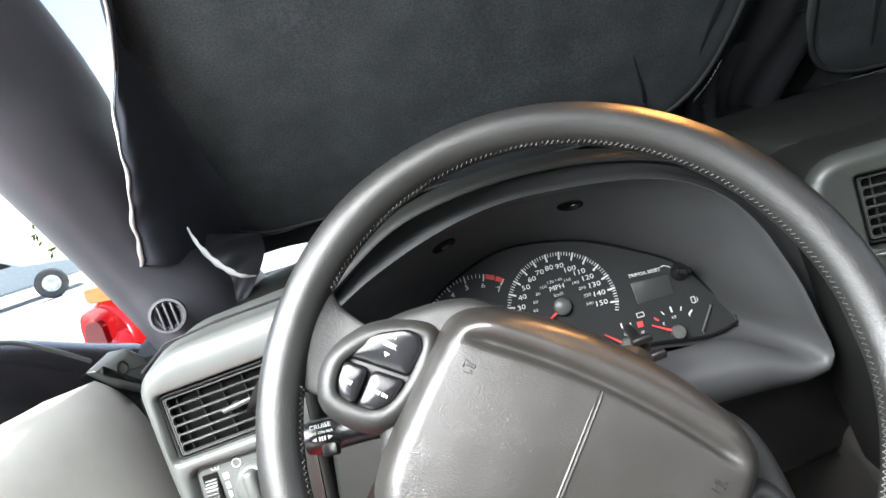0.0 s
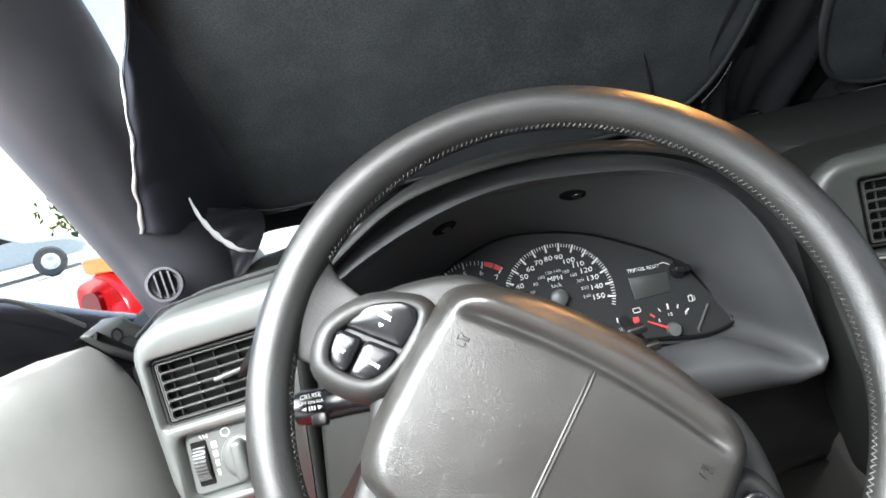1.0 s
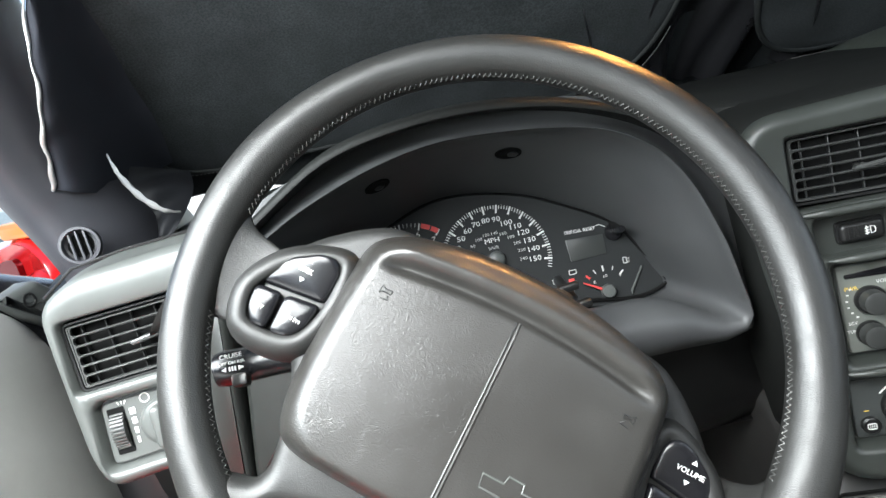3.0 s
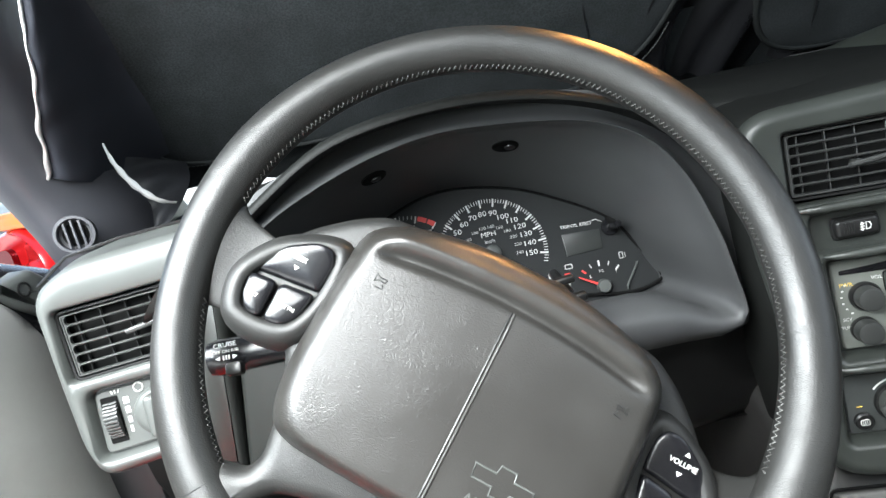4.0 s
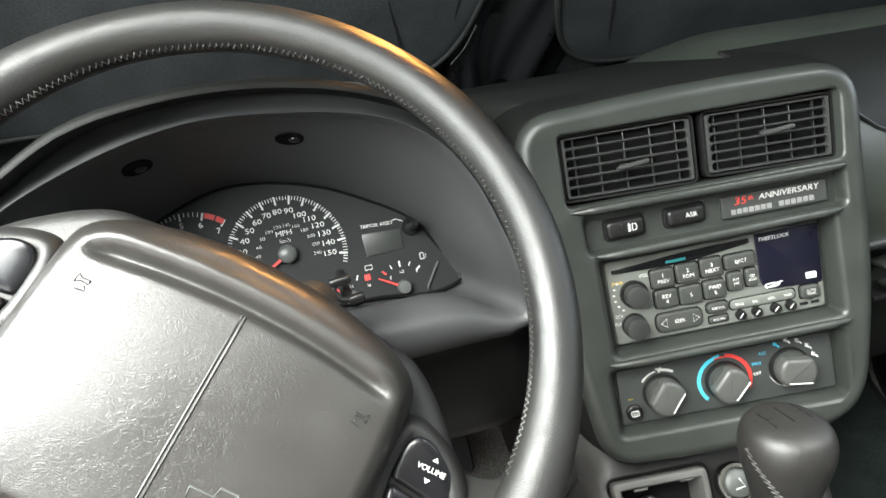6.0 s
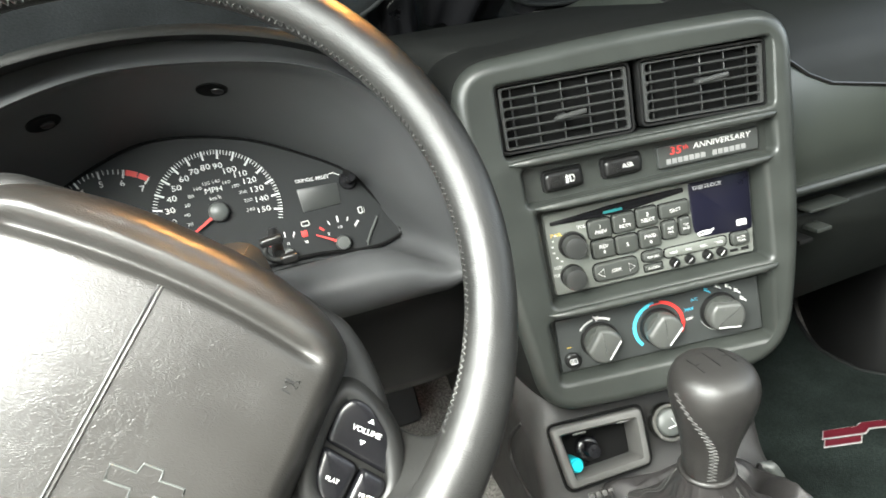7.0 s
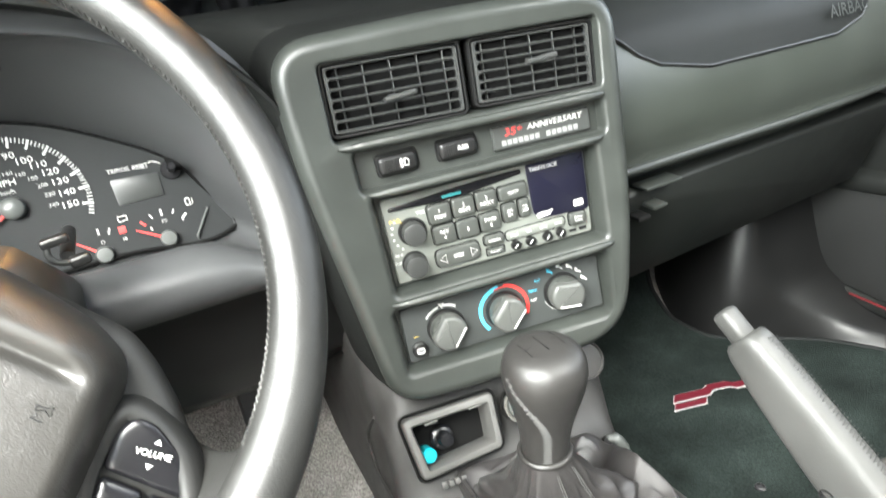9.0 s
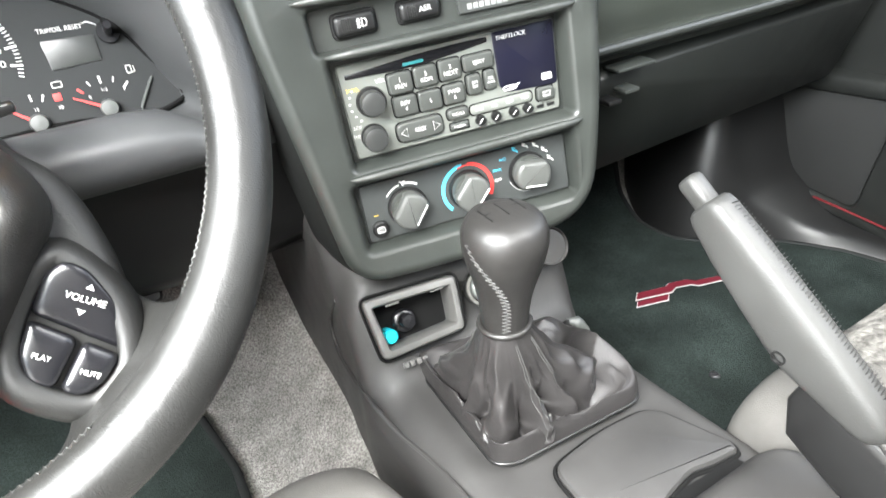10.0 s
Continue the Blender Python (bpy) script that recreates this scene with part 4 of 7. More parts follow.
tube(bm, [(0.124, -0.0048, -0.0462), (0.137, -0.0048, -0.0426)], 0.0006, 5)
part("maker_mark", bm, M_WHITE, screen, "plain pale oval mark")
bm = bmesh.new()
slot = [(0.005, -0.0105), (0.022, -0.0112), (0.045, -0.0122), (0.070, -0.0118), (0.095, -0.0094), (0.116, -0.0072), (0.116, -0.0032), (0.090, -0.0030), (0.055, -0.0040), (0.025, -0.0062), (0.005, -0.0072)]
plate(bm, rounded(slot, 0.001, 2), [(0, 0.003), (0, 0.0036), (0.0004, 0.0038)])
part("disc_slot", bm, M_GLOSS, radio, "glossy black disc slot")
bm = bmesh.new()
box(bm, 0.049, 0.065, -0.0041, -0.0036, -0.0102, -0.0080, 0.0002)
part("disc_mark", bm, surface("dim_teal_print", (0.01, 0.13, 0.14), 0.5), radio, "small teal mark")


def key(x, z, w, h, lines, size=0.0044, r=0.003, mat=None, tall=0.0035):
    bm = bmesh.new()
    plate(bm, rrect(x, z, w + 0.0016, h + 0.0016, r, 4), [(0, 0.003), (0, 0.0036)])
    part("key_gap", bm, M_DARK, radio)
    bm = bmesh.new()
    plate(bm, rrect(x, z, w, h, r, 4), [(0, 0.003), (0, 0.003 + tall), (0.0006, 0.0036 + tall), (0.0016, 0.0039 + tall)])
    k = part("key", bm, mat or M_KEY, radio, sharp=60)
    n = len(lines)
    for i, t in enumerate(lines):
        words(t, size, x, z + (n - 1) * size * 0.52 - i * size * 1.04, k, M_WHITE, 0.0042 + tall)
    return k


for x, z, w, h, t in ((0.0440, -0.0210, 0.0185, 0.0155, ("1", "PREV")), (0.0640, -0.0205, 0.0180, 0.0155, ("2", "RDM")), (0.0832, -0.0200, 0.0170, 0.0155, ("3", "NEXT")),
                      (0.0445, -0.0382, 0.0185, 0.0150, ("REV", "4")), (0.0640, -0.0388, 0.0180, 0.0150, ("5",)), (0.0832, -0.0384, 0.0170, 0.0150, ("FWD", "6"))):
    key(x, z, w, h, t)
key(0.1060, -0.0192, 0.0240, 0.0120, ("EJECT",), 0.0036)
key(0.1002, -0.0352, 0.0115, 0.0150, ("AM", "FM"), 0.0034)
key(0.1133, -0.0345, 0.0090, 0.0150, ("CD", "AUX"), 0.0030)
seek = key(0.0520, -0.0580, 0.0370, 0.0150, ("SEEK",), 0.0042, 0.006)
bm = bmesh.new()
for s in (-1, 1):
    tri = [(0.0520 + s * 0.0105, -0.0545), (0.0520 + s * 0.0105, -0.0615), (0.0520 + s * 0.0155, -0.0580)]
    tube(bm, [(x, -0.0078, z) for x, z in tri], 0.0004, 5, True)
part("arrow", bm, M_WHITE, seek)
key(0.0835, -0.0538, 0.0170, 0.0085, ("RECALL",), 0.0030, 0.004)
key(0.0835, -0.0640, 0.0150, 0.0055, ("P.SCAN",), 0.0028, 0.0015, tall=0.0015)
bar = key(0.1200, -0.0550, 0.0520, 0.0080, (), 0.003, 0.004, M_RADIO, tall=0.0012)
for i, t in enumerate(("FADE", "BAL", "BASS", "TREB")):
    words(t, 0.0028, 0.1010 + i * 0.0128, -0.0550, bar, M_WHITE, 0.0056)
key(0.1570, -0.0555, 0.0145, 0.0105, ("AUTO", "TONE"), 0.0026, 0.003)
for x in (0.1010, 0.1140, 0.1290, 0.1410):
    bm = bmesh.new()
    lathe(bm, [(0.0042, 0.003), (0.0042, 0.0065), (0.0036, 0.0078), (0.0005, 0.0080)], 16, Matrix.Translation((x, 0, -0.0640)))
    k = part("small_knob", bm, M_BLACK, radio)
    bm = bmesh.new()
    tube(bm, [(x - 0.0020, -0.0081, -0.0655), (x + 0.0012, -0.0081, -0.0622)], 0.0004, 5)
    part("pointer", bm, M_WHITE, k)
for x in (0.1520, 0.1610):
    bm = bmesh.new()
    box(bm, x - 0.0032, x + 0.0032, -0.0042, -0.003, -0.0665, -0.0640, 0.0004)
    part("slot_mark", bm, M_BLACK, radio)


def radio_knob(x, z, r, ring):
    bm = bmesh.new()
    lathe(bm, [(ring, 0.003), (ring, 0.0060), (ring * 0.94, 0.0072), (r * 1.02, 0.0072)], 32, Matrix.Translation((x, 0, z)))
    k = part("knob_ring", bm, M_BLACK, radio)
    bm = bmesh.new()
    lathe(bm, [(r, 0.0065), (r, 0.0160), (r * 0.93, 0.0180), (r * 0.75, 0.0186), (0.0004, 0.0182)], 32, Matrix.Translation((x, 0, z)))
    part("knob", bm, M_KNOBCAP, k, sharp=50)


radio_knob(0.0200, -0.0295, 0.0092, 0.0114)
radio_knob(0.0160, -0.0556, 0.0092, 0.0101)
for t, x, z, c, s in (("VOL", 0.0300, -0.0165, M_WHITE, 0.0040), ("PWR", 0.0085, -0.0190, M_YELLOW, 0.0044), ("SCV", 0.0055, -0.0465, M_WHITE, 0.0036), ("TUNE", 0.0050, -0.0530, M_WHITE, 0.0036)):
    words(t, s, x, z, radio, c, 0.0033)
bm = bmesh.new()
for i in range(6):
    a = radians(140 + i * 18)
    box(bm, 0.0200 + 0.0160 * math.cos(a) - 0.0009, 0.0200 + 0.0160 * math.cos(a) + 0.0009, -0.0036, -0.0031, -0.0295 + 0.0160 * math.sin(a) - 0.0006, -0.0295 + 0.0160 * math.sin(a) + 0.0006, 0.0002)
part("scale_marks", bm, M_WHITE, radio)

# ---------------------------------------------------------------- heater controls
heat = thing("heater_control", IN(0, 0, -0.001), "dark heater control panel with three rotary dials", "heater control")
bm = bmesh.new()
plate(bm, rounded([(-0.0075, -0.1400), (0.1695, -0.1400), (0.1690, -0.0915), (-0.0060, -0.0915)], 0.003, 3), [(0, -0.01), (0, 0.001), (0.0008, 0.0018)])
part("panel", bm, surface("heater_panel", (0.030, 0.033, 0.032), 0.55, grain=0.1, scale=1400, dist=0.0002), heat)


M_DIAL = surface("dial_plastic", (0.060, 0.062, 0.058), 0.38, grain=0.06, scale=1200, dist=0.0002, vary=0.12)


def dial(x, z, turn):
    """A round dial: dark skirt, drum, and a broad bar across it with a pale edge line."""
    bm = bmesh.new()
    lathe(bm, [(0.0164, 0.0015), (0.0164, 0.0040), (0.0157, 0.0052), (0.0142, 0.0056)], 40, Matrix.Translation((x, 0, z)))
    base = part("dial", bm, M_BLACK, heat, "round dial with a raised grip")
    mm = Matrix.Translation((x, 0, z)) @ Matrix.Rotation(radians(-turn), 4, "Y")
    bm = bmesh.new()
    lathe(bm, [(0.0145, 0.005), (0.0142, 0.0105), (0.0132, 0.0125), (0.0005, 0.0130)], 40, mm)
    part("drum", bm, M_KEY, base, sharp=50)
    bm = bmesh.new()
    lim = math.degrees(math.acos(0.0112 / 0.0150))
    bar = [(0.0150 * math.cos(radians(a)), 0.0150 * math.sin(radians(a))) for lo_, hi_ in ((lim, 180 - lim), (180 + lim, 360 - lim)) for a in np.linspace(lo_, hi_, 9)]
    plate(bm, rounded(bar, 0.0012, 2), [(0.0, 0.0100), (0.0, 0.0165), (0.0007, 0.0182), (0.0020, 0.0192), (0.0040, 0.0196)], mm)
    part("grip", bm, M_DIAL, base, sharp=50)
    bm = bmesh.new()
    box(bm, 0.0082, 0.0094, -0.0198, -0.0180, -0.0080, 0.0104, 0.0003, mm)
    part("pointer", bm, M_WHITE, base)


dial(0.0292, -0.1170, -38)
dial(0.0808, -0.1166, -42)
dial(0.1335, -0.1150, -98)
bm = bmesh.new()
arc_band(bm, 0.0292, -0.1170, 0.0185, 0.0205, 55, 88, 0.0022)
arc_band(bm, 0.0292, -0.1170, 0.0185, 0.0198, 100, 142, 0.0022)
part("fan_scale", bm, M_WHITE, heat)
bm = bmesh.new()
for k in range(3):
    a = radians(30 + k * 120)
    tube(bm, [(0.0288, -0.0022, -0.0968), (0.0288 + 0.0026 * math.cos(a), -0.0022, -0.0968 + 0.0026 * math.sin(a))], 0.0008, 6)
part("fan_symbol", bm, M_WHITE, heat)
bm = bmesh.new()
arc_band(bm, 0.0808, -0.1166, 0.0195, 0.0225, 95, 222, 0.0022)
part("cold_scale", bm, M_BLUEP, heat, "blue cold band")
bm = bmesh.new()
arc_band(bm, 0.0808, -0.1166, 0.0195, 0.0225, -28, 82, 0.0022)
arc_band(bm, 0.0808, -0.1166, 0.0195, 0.0205, 82, 108, 0.0024)
part("hot_scale", bm, M_REDP, heat, "red hot band")
for t, x, z, c in (("OFF", 0.1075, -0.1165, M_WHITE), ("MAX", 0.1080, -0.1080, M_BLUEP), ("A/C", 0.1135, -0.1003, M_BLUEP)):
    words(t, 0.0036, x, z, heat, c, 0.0022)
for i, c in enumerate((M_BLUEP, M_WHITE, M_WHITE, M_WHITE, M_WHITE)):
    a = radians(112 - i * 24)
    x, z = 0.1335 + 0.0222 * math.cos(a), -0.1150 + 0.0222 * math.sin(a)
    bm = bmesh.new()
    tube(bm, [(x - 0.0020, -0.0022, z + 0.0022), (x - 0.0008, -0.0022, z - 0.0008), (x + 0.0014, -0.0022, z - 0.0014), (x + 0.0022, -0.0022, z - 0.0030)], 0.0007, 5)
    tube(bm, [(x - 0.0026, -0.0022, z - 0.0004), (x + 0.0004, -0.0022, z + 0.0012)], 0.0005, 5)
    part("air_symbol", bm, c, heat)
bm = bmesh.new()
arc_band(bm, 0.1335, -0.1150, 0.0172, 0.0175, 200, 320, 0.0024)
part("dial_rim", bm, M_WHITE, heat)
bm = bmesh.new()
lathe(bm, [(0.0068, 0.001), (0.0068, 0.0050), (0.0056, 0.0062), (0.0005, 0.0062)], 20, Matrix.Translation((0.0035, 0, -0.1295)))
dfr = part("button", bm, M_BLACK, heat, "small round black button")
bm = bmesh.new()
tube(bm, [(x + 0.0035, -0.0064, z - 0.1295) for x, z in rrect(0, 0, 0.006, 0.0044, 0.001, 2)], 0.0004, 4, True)
for k in (-0.0014, 0, 0.0014):
    tube(bm, [(0.0035 + k, -0.0064, -0.1310), (0.0035 + k, -0.0064, -0.1282)], 0.0003, 4)
part("symbol", bm, M_WHITE, dfr)
bm = bmesh.new()
box(bm, 0.0005, 0.0045, -0.0022, -0.0018, -0.1185, -0.1178, 0.0002)
part("mark", bm, M_YELLOW, heat)

# ---------------------------------------------------------------- gauges
gauges = thing("instrument_cluster", CL, "black gauge cluster with white numerals and red needles", "instrument cluster")
bm = bmesh.new()
plate(bm, FACE if sum(a[0] * b[1] - b[0] * a[1] for a, b in zip(FACE, FACE[1:] + FACE[:1])) > 0 else FACE[::-1], [(-0.006, -0.010), (-0.006, 0.0)])
part("face", bm, M_FACE, gauges)
bm = bmesh.new()
tube(bm, [(x, -0.003, z) for x, z in FACE], 0.0017, 6, True)
part("face_edge", bm, M_DARK, gauges)


def ticks(name, cx, cz, r0, r1, angles, w, c):
    bm = bmesh.new()
    for a in angles:
        mm = Matrix.Translation((cx, 0, cz)) @ Matrix.Rotation(radians(-a), 4, "Y")
        box(bm, r0, r1, -0.0005, 0.0002, -w / 2, w / 2, 0.0001, mm)
    return part(name, bm, c, gauges)


SPD = lambda v: 210 - 1.468 * v
SX, SZ = -0.001, -0.044
ticks("major_ticks", SX, SZ, 0.0462, 0.0541, [SPD(v) for v in range(0, 151, 10)], 0.0017, M_WHITE)
ticks("minor_ticks", SX, SZ, 0.0502, 0.0540, [SPD(v) for v in range(0, 157, 2) if v % 10], 0.00065, M_WHITE)
for v in range(0, 151, 10):
    a = radians(SPD(v))
    r = 0.0400 if v < 100 else 0.0375
    words(str(v), 0.0070, SX + r * math.cos(a), SZ + r * math.sin(a), gauges, M_WHITE, 0.0004, wide=1.25)
for k in range(20, 241, 20):
    a = radians(SPD(k / 1.609))
    words(str(k), 0.0042, SX + 0.0265 * math.cos(a), SZ + 0.0265 * math.sin(a), gauges, M_DIM, 0.0004, wide=1.2)
words("MPH", 0.0066, SX, SZ + 0.0195, gauges, M_WHITE, 0.0004, wide=1.15)
words("km/h", 0.0050, SX, SZ + 0.0125, gauges, M_DIM, 0.0004)
TX, TZ = -0.085, -0.046
REV = lambda k: 195 - 20.6 * k
ticks("major_ticks", TX, TZ, 0.0500, 0.0570, [REV(k) for k in range(0, 8)], 0.0014, M_WHITE)
ticks("minor_ticks", TX, TZ, 0.0530, 0.0570, [REV(k / 10) for k in range(0, 60, 2) if k % 10], 0.0006, M_WHITE)
for k in range(0, 8):
    a = radians(REV(k))
    words(str(k), 0.0072, TX + 0.0455 * math.cos(a), TZ + 0.0455 * math.sin(a), gauges, M_WHITE, 0.0004, wide=1.2)
bm = bmesh.new()
for a0, a1 in ((REV(7), REV(6.62)), (REV(6.55), REV(6.1))):
    arc_band(bm, TX, TZ, 0.0525, 0.0572, a0, a1, 0.0008, 6)
part("red_zone", bm, M_REDP, gauges, "red zone band")


def needle(cx, cz, a, length, hub_r):
    bm = bmesh.new()
    mm = Matrix.Translation((cx, 0, cz)) @ Matrix.Rotation(radians(-a), 4, "Y")
    rings = [[mm @ Vector((x, -0.0045 + dy, dz * w)) for dy, dz in ((-0.0006, -1), (-0.0006, 1), (0.0006, 1), (0.0006, -1))] for x, w in ((0.0, 0.0013), (length, 0.0005))]
    loft(bm, rings)
    nd = part("needle", bm, M_REDP, gauges, "red needle")
    bm = bmesh.new()
    lathe(bm, [(hub_r, 0.0), (hub_r, 0.0060), (hub_r * 0.85, 0.0075), (0.0003, 0.0080)], 28, Matrix.Translation((cx, 0, cz)))
    part("needle_cap", bm, M_PLAIN, nd, sharp=50)


needle(SX, SZ, SPD(0), 0.046, 0.0085)
needle(TX, TZ, REV(0), 0.046, 0.0085)
needle(0.0970, -0.0965, 150, 0.0255, 0.0068)
needle(0.0480, -0.0960, 140, 0.0240, 0.0068)
ticks("fuel_ticks", 0.0970, -0.0965, 0.0195, 0.0250, [90, 42], 0.0015, M_WHITE)
ticks("fuel_ticks", 0.0970, -0.0965, 0.0205, 0.0245, [112, 66], 0.0009, M_WHITE)
ticks("low_mark", 0.0970, -0.0965, 0.0205, 0.0255, [133], 0.0018, M_REDP)
ticks("volt_ticks", 0.0480, -0.0960, 0.0165, 0.0215, [90, 66], 0.0012, M_WHITE)
bm = bmesh.new()
box(bm, 0.0625, 0.0680, -0.0006, 0, -0.0830, -0.0775, 0.0002)
part("warning_mark", bm, M_REDP, gauges)
for t, x, z, s in (("E", 0.0865, -0.0855, 0.0040), ("F", 0.1120, -0.0845, 0.0040), ("1/2", 0.0975, -0.0820, 0.0038), ("18", 0.0650, -0.0880, 0.0036), ("13", 0.0490, -0.0860, 0.0036)):
    words(t, s, x, z, gauges, M_WHITE, 0.0004)
bm = bmesh.new()
tube(bm, [(x + 0.068, -0.0006, z - 0.0715) for x, z in rrect(0, 0, 0.0066, 0.0040, 0.0005, 2)], 0.0004, 4, True)
tube(bm, [(x + 0.1195, -0.0006, z - 0.0710) for x, z in rrect(0, 0, 0.0034, 0.0056, 0.0005, 2)], 0.0004, 4, True)
tube(bm, [(0.1215, -0.0006, -0.0735), (0.1232, -0.0006, -0.0735), (0.1232, -0.0006, -0.0690)], 0.0003, 4)
part("symbols", bm, M_WHITE, gauges, "small battery and fuel pump symbols")
bm = bmesh.new()
plate(bm, rounded([(0.0690, -0.0615), (0.1040, -0.0605), (0.1045, -0.0415), (0.0680, -0.0400)], 0.001, 2), [(0, 0.0), (0, 0.0012), (0.0005, 0.0014)])
part("trip_window", bm, M_LCD, gauges, "small grey trip display window")
words("TRIP/OIL RESET", 0.0046, 0.0835, -0.0338, gauges, M_WHITE, 0.0004, turn=-2)
bm = bmesh.new()
tube(bm, [(0.0995, -0.0006, -0.0325), (0.1030, -0.0006, -0.0320), (0.1085, -0.0006, -0.0352)], 0.0004, 4)
part("leader_line", bm, M_WHITE, gauges)
bm = bmesh.new()
lathe(bm, [(0.0085, 0.0), (0.0085, 0.002), (0.0078, 0.003), (0.0036, 0.003), (0.0034, 0.034), (0.0026, 0.0355), (0.0003, 0.0355)], 20, Matrix.Translation((0.1150, 0, -0.0420)))
part("reset_stem", bm, M_GLOSS, gauges, "black reset stem")
bm = bmesh.new()
tube(bm, [(0.1335, -0.0006, -0.0800), (0.1305, -0.002, -0.0840), (0.1190, -0.002, -0.1010), (0.1195, -0.0006, -0.1040)], 0.0011, 6)
part("face_rib", bm, M_PLAIN, gauges)
# dark disc paints the shaded hole by the reset stem
bm = bmesh.new()
lathe(bm, [(0.0105, 0.0), (0.0100, 0.004), (0.0060, 0.007), (0.0003, 0.007)], 20, Matrix.Translation((0.1225, 0, -0.0345)))
part("stem_boot", bm, M_DARK, gauges, "dark disc painted for the shaded hole at the reset stem", sharp=60)
for c, n in (((-0.0469, 0.5191, 0.6084), (0.26, -0.43, -0.865)), ((0.0649, 0.5224, 0.6108), (-0.15, -0.46, -0.874))):
    m = Vector(n).to_track_quat("-Y", "Z").to_matrix().to_4x4()
    m.translation = c
    bm = bmesh.new()
    lathe(bm, [(0.0115, -0.003), (0.0112, 0.0006), (0.0098, 0.0008), (0.0090, 0.0003), (0.0003, 0.0003)], 24, m)
    hole = part("screw_recess", bm, M_DARK, dash, "dark round screw recess", sharp=50)
    bm = bmesh.new()
    lathe(bm, [(0.0045, 0.0), (0.0042, 0.0012), (0.0003, 0.0014)], 16, m @ Matrix.Translation((0.003, 0, -0.003)))
    part("screw", bm, M_BLACK, hole)


# ---------------------------------------------------------------- driver's outer dash end
LF = axes((-0.296, 0.455, 0.577), (0.990, 0.139, 0), (-0.02, 0.139, 0.99))
endcap = thing("dash_end_panel", LF, "grey plastic dash end with a vent and lamp switches", "dash panel")
OUTL = rounded([(0.004, -0.141), (0.150, -0.130), (0.150, 0.032), (0.018, 0.023), (-0.011, 0.006), (-0.009, -0.048), (-0.005, -0.116)], [0.02, 0.01, 0.01, 0.02, 0.02, 0.05, 0.03], 6)
vh = rounded([(0.001, -0.0640), (0.118, -0.0600), (0.118, -0.0030), (0.001, -0.0080)], 0.006, 4)
sh = rounded([(0.008, -0.126), (0.125, -0.120), (0.125, -0.0720), (0.010, -0.0735)], 0.008, 4)
bm = bmesh.new()
holed(bm, flat_rings(OUTL, [(-0.012, -0.09), (-0.006, -0.030), (-0.001, -0.006), (0.001, 0.004), (0.0045, 0.010), (0.008, 0.0118)]),
      [flat_rings(vh, [(-0.002, 0.0118), (0.0, 0.010), (0.001, -0.02)]), flat_rings(sh, [(-0.004, 0.0118), (-0.0015, 0.009), (0.0005, 0.0)])])
part("body", bm, M_PLAIN, endcap, sharp=50)
bm = bmesh.new()
tube(bm, [LF.inverted() @ (LF @ Vector((x, -0.002, z))) for x, z in ((-0.004, 0.012), (0.02, 0.0285), (0.06, 0.0335), (0.12, 0.036))], 0.0012, 6)
part("top_seam", bm, M_BLACK, endcap)
air_vent(LF @ Matrix.Translation((0.0595, -0.003, -0.0345)) @ Matrix.Rotation(radians(-2.2), 4, "Y"), 0.115, 0.0545, 6, 6, "black louvred air vent at the dash end", (0.002, 0.001), 3)

lamp = thing("lamp_switch", LF @ Matrix.Translation((0, -0.002, 0)), "grey lamp switch panel with a ribbed thumbwheel and knob", "switch panel")
bm = bmesh.new()
plate(bm, rounded([(0.010, -0.1235), (0.124, -0.118), (0.124, -0.0745), (0.012, -0.0755)], 0.006, 4), [(0, -0.004), (0, 0.0005), (0.001, 0.0015)])
part("panel", bm, M_PLAIN, lamp)
bm = bmesh.new()
plate(bm, rrect(0.0215, -0.0985, 0.0125, 0.0360, 0.001, 2), [(0, 0.001), (0, 0.0022)])
part("wheel_slot", bm, M_DARK, lamp)
bm = bmesh.new()
lathe(bm, [(0.0174, -0.0048), (0.0174, 0.0048)], 32, Matrix.Translation((0.0215, 0.010, -0.0985)) @ Matrix.Rotation(radians(90), 4, "Z"))
thumb = part("thumbwheel", bm, M_SLAT, lamp, "ribbed thumbwheel")
bm = bmesh.new()
box(bm, -0.0050, 0.0050, -0.0190, -0.0170, -0.0009, 0.0009, 0.0004)
rib = part("rib", bm, M_SLAT, thumb)
for i in range(15):
    m = Matrix.Translation((0.0215, 0.010, -0.0985)) @ Matrix.Rotation(radians(-62 + i * 124 / 14), 4, "X")
    if i:
        same_mesh("rib", rib, thumb, m)
    else:
        rib.matrix_basis = m
bm = bmesh.new()
lathe(bm, [(0.0185, 0.001), (0.0185, 0.006), (0.0165, 0.011), (0.0120, 0.0125), (0.0004, 0.0125)], 32, Matrix.Translation((0.0560, 0, -0.0990)))
box(bm, 0.0510, 0.0610, -0.0240, -0.0110, -0.1150, -0.0830, 0.003)
part("knob", bm, M_PLAIN, lamp, "turning knob", sharp=50)
bm = bmesh.new()
for i in range(4):
    box(bm, 0.0310, 0.0330 + 0.0008 * i, -0.0022, -0.0016, -0.1110 + i * 0.0075, -0.1060 + i * 0.0075, 0.0003)
tube(bm, [(0.0440 + 0.0034 * math.cos(a), -0.0019, -0.0785 + 0.0034 * math.sin(a)) for a in (2 * math.pi * i / 16 for i in range(16))], 0.0005, 4, True)
for k in (-1, 0, 1):
    tube(bm, [(0.0270 + k * 0.0020, -0.0019, -0.0790), (0.0270 + k * 0.0030, -0.0019, -0.0765)], 0.0005, 4)
part("symbols", bm, M_WHITE, lamp)

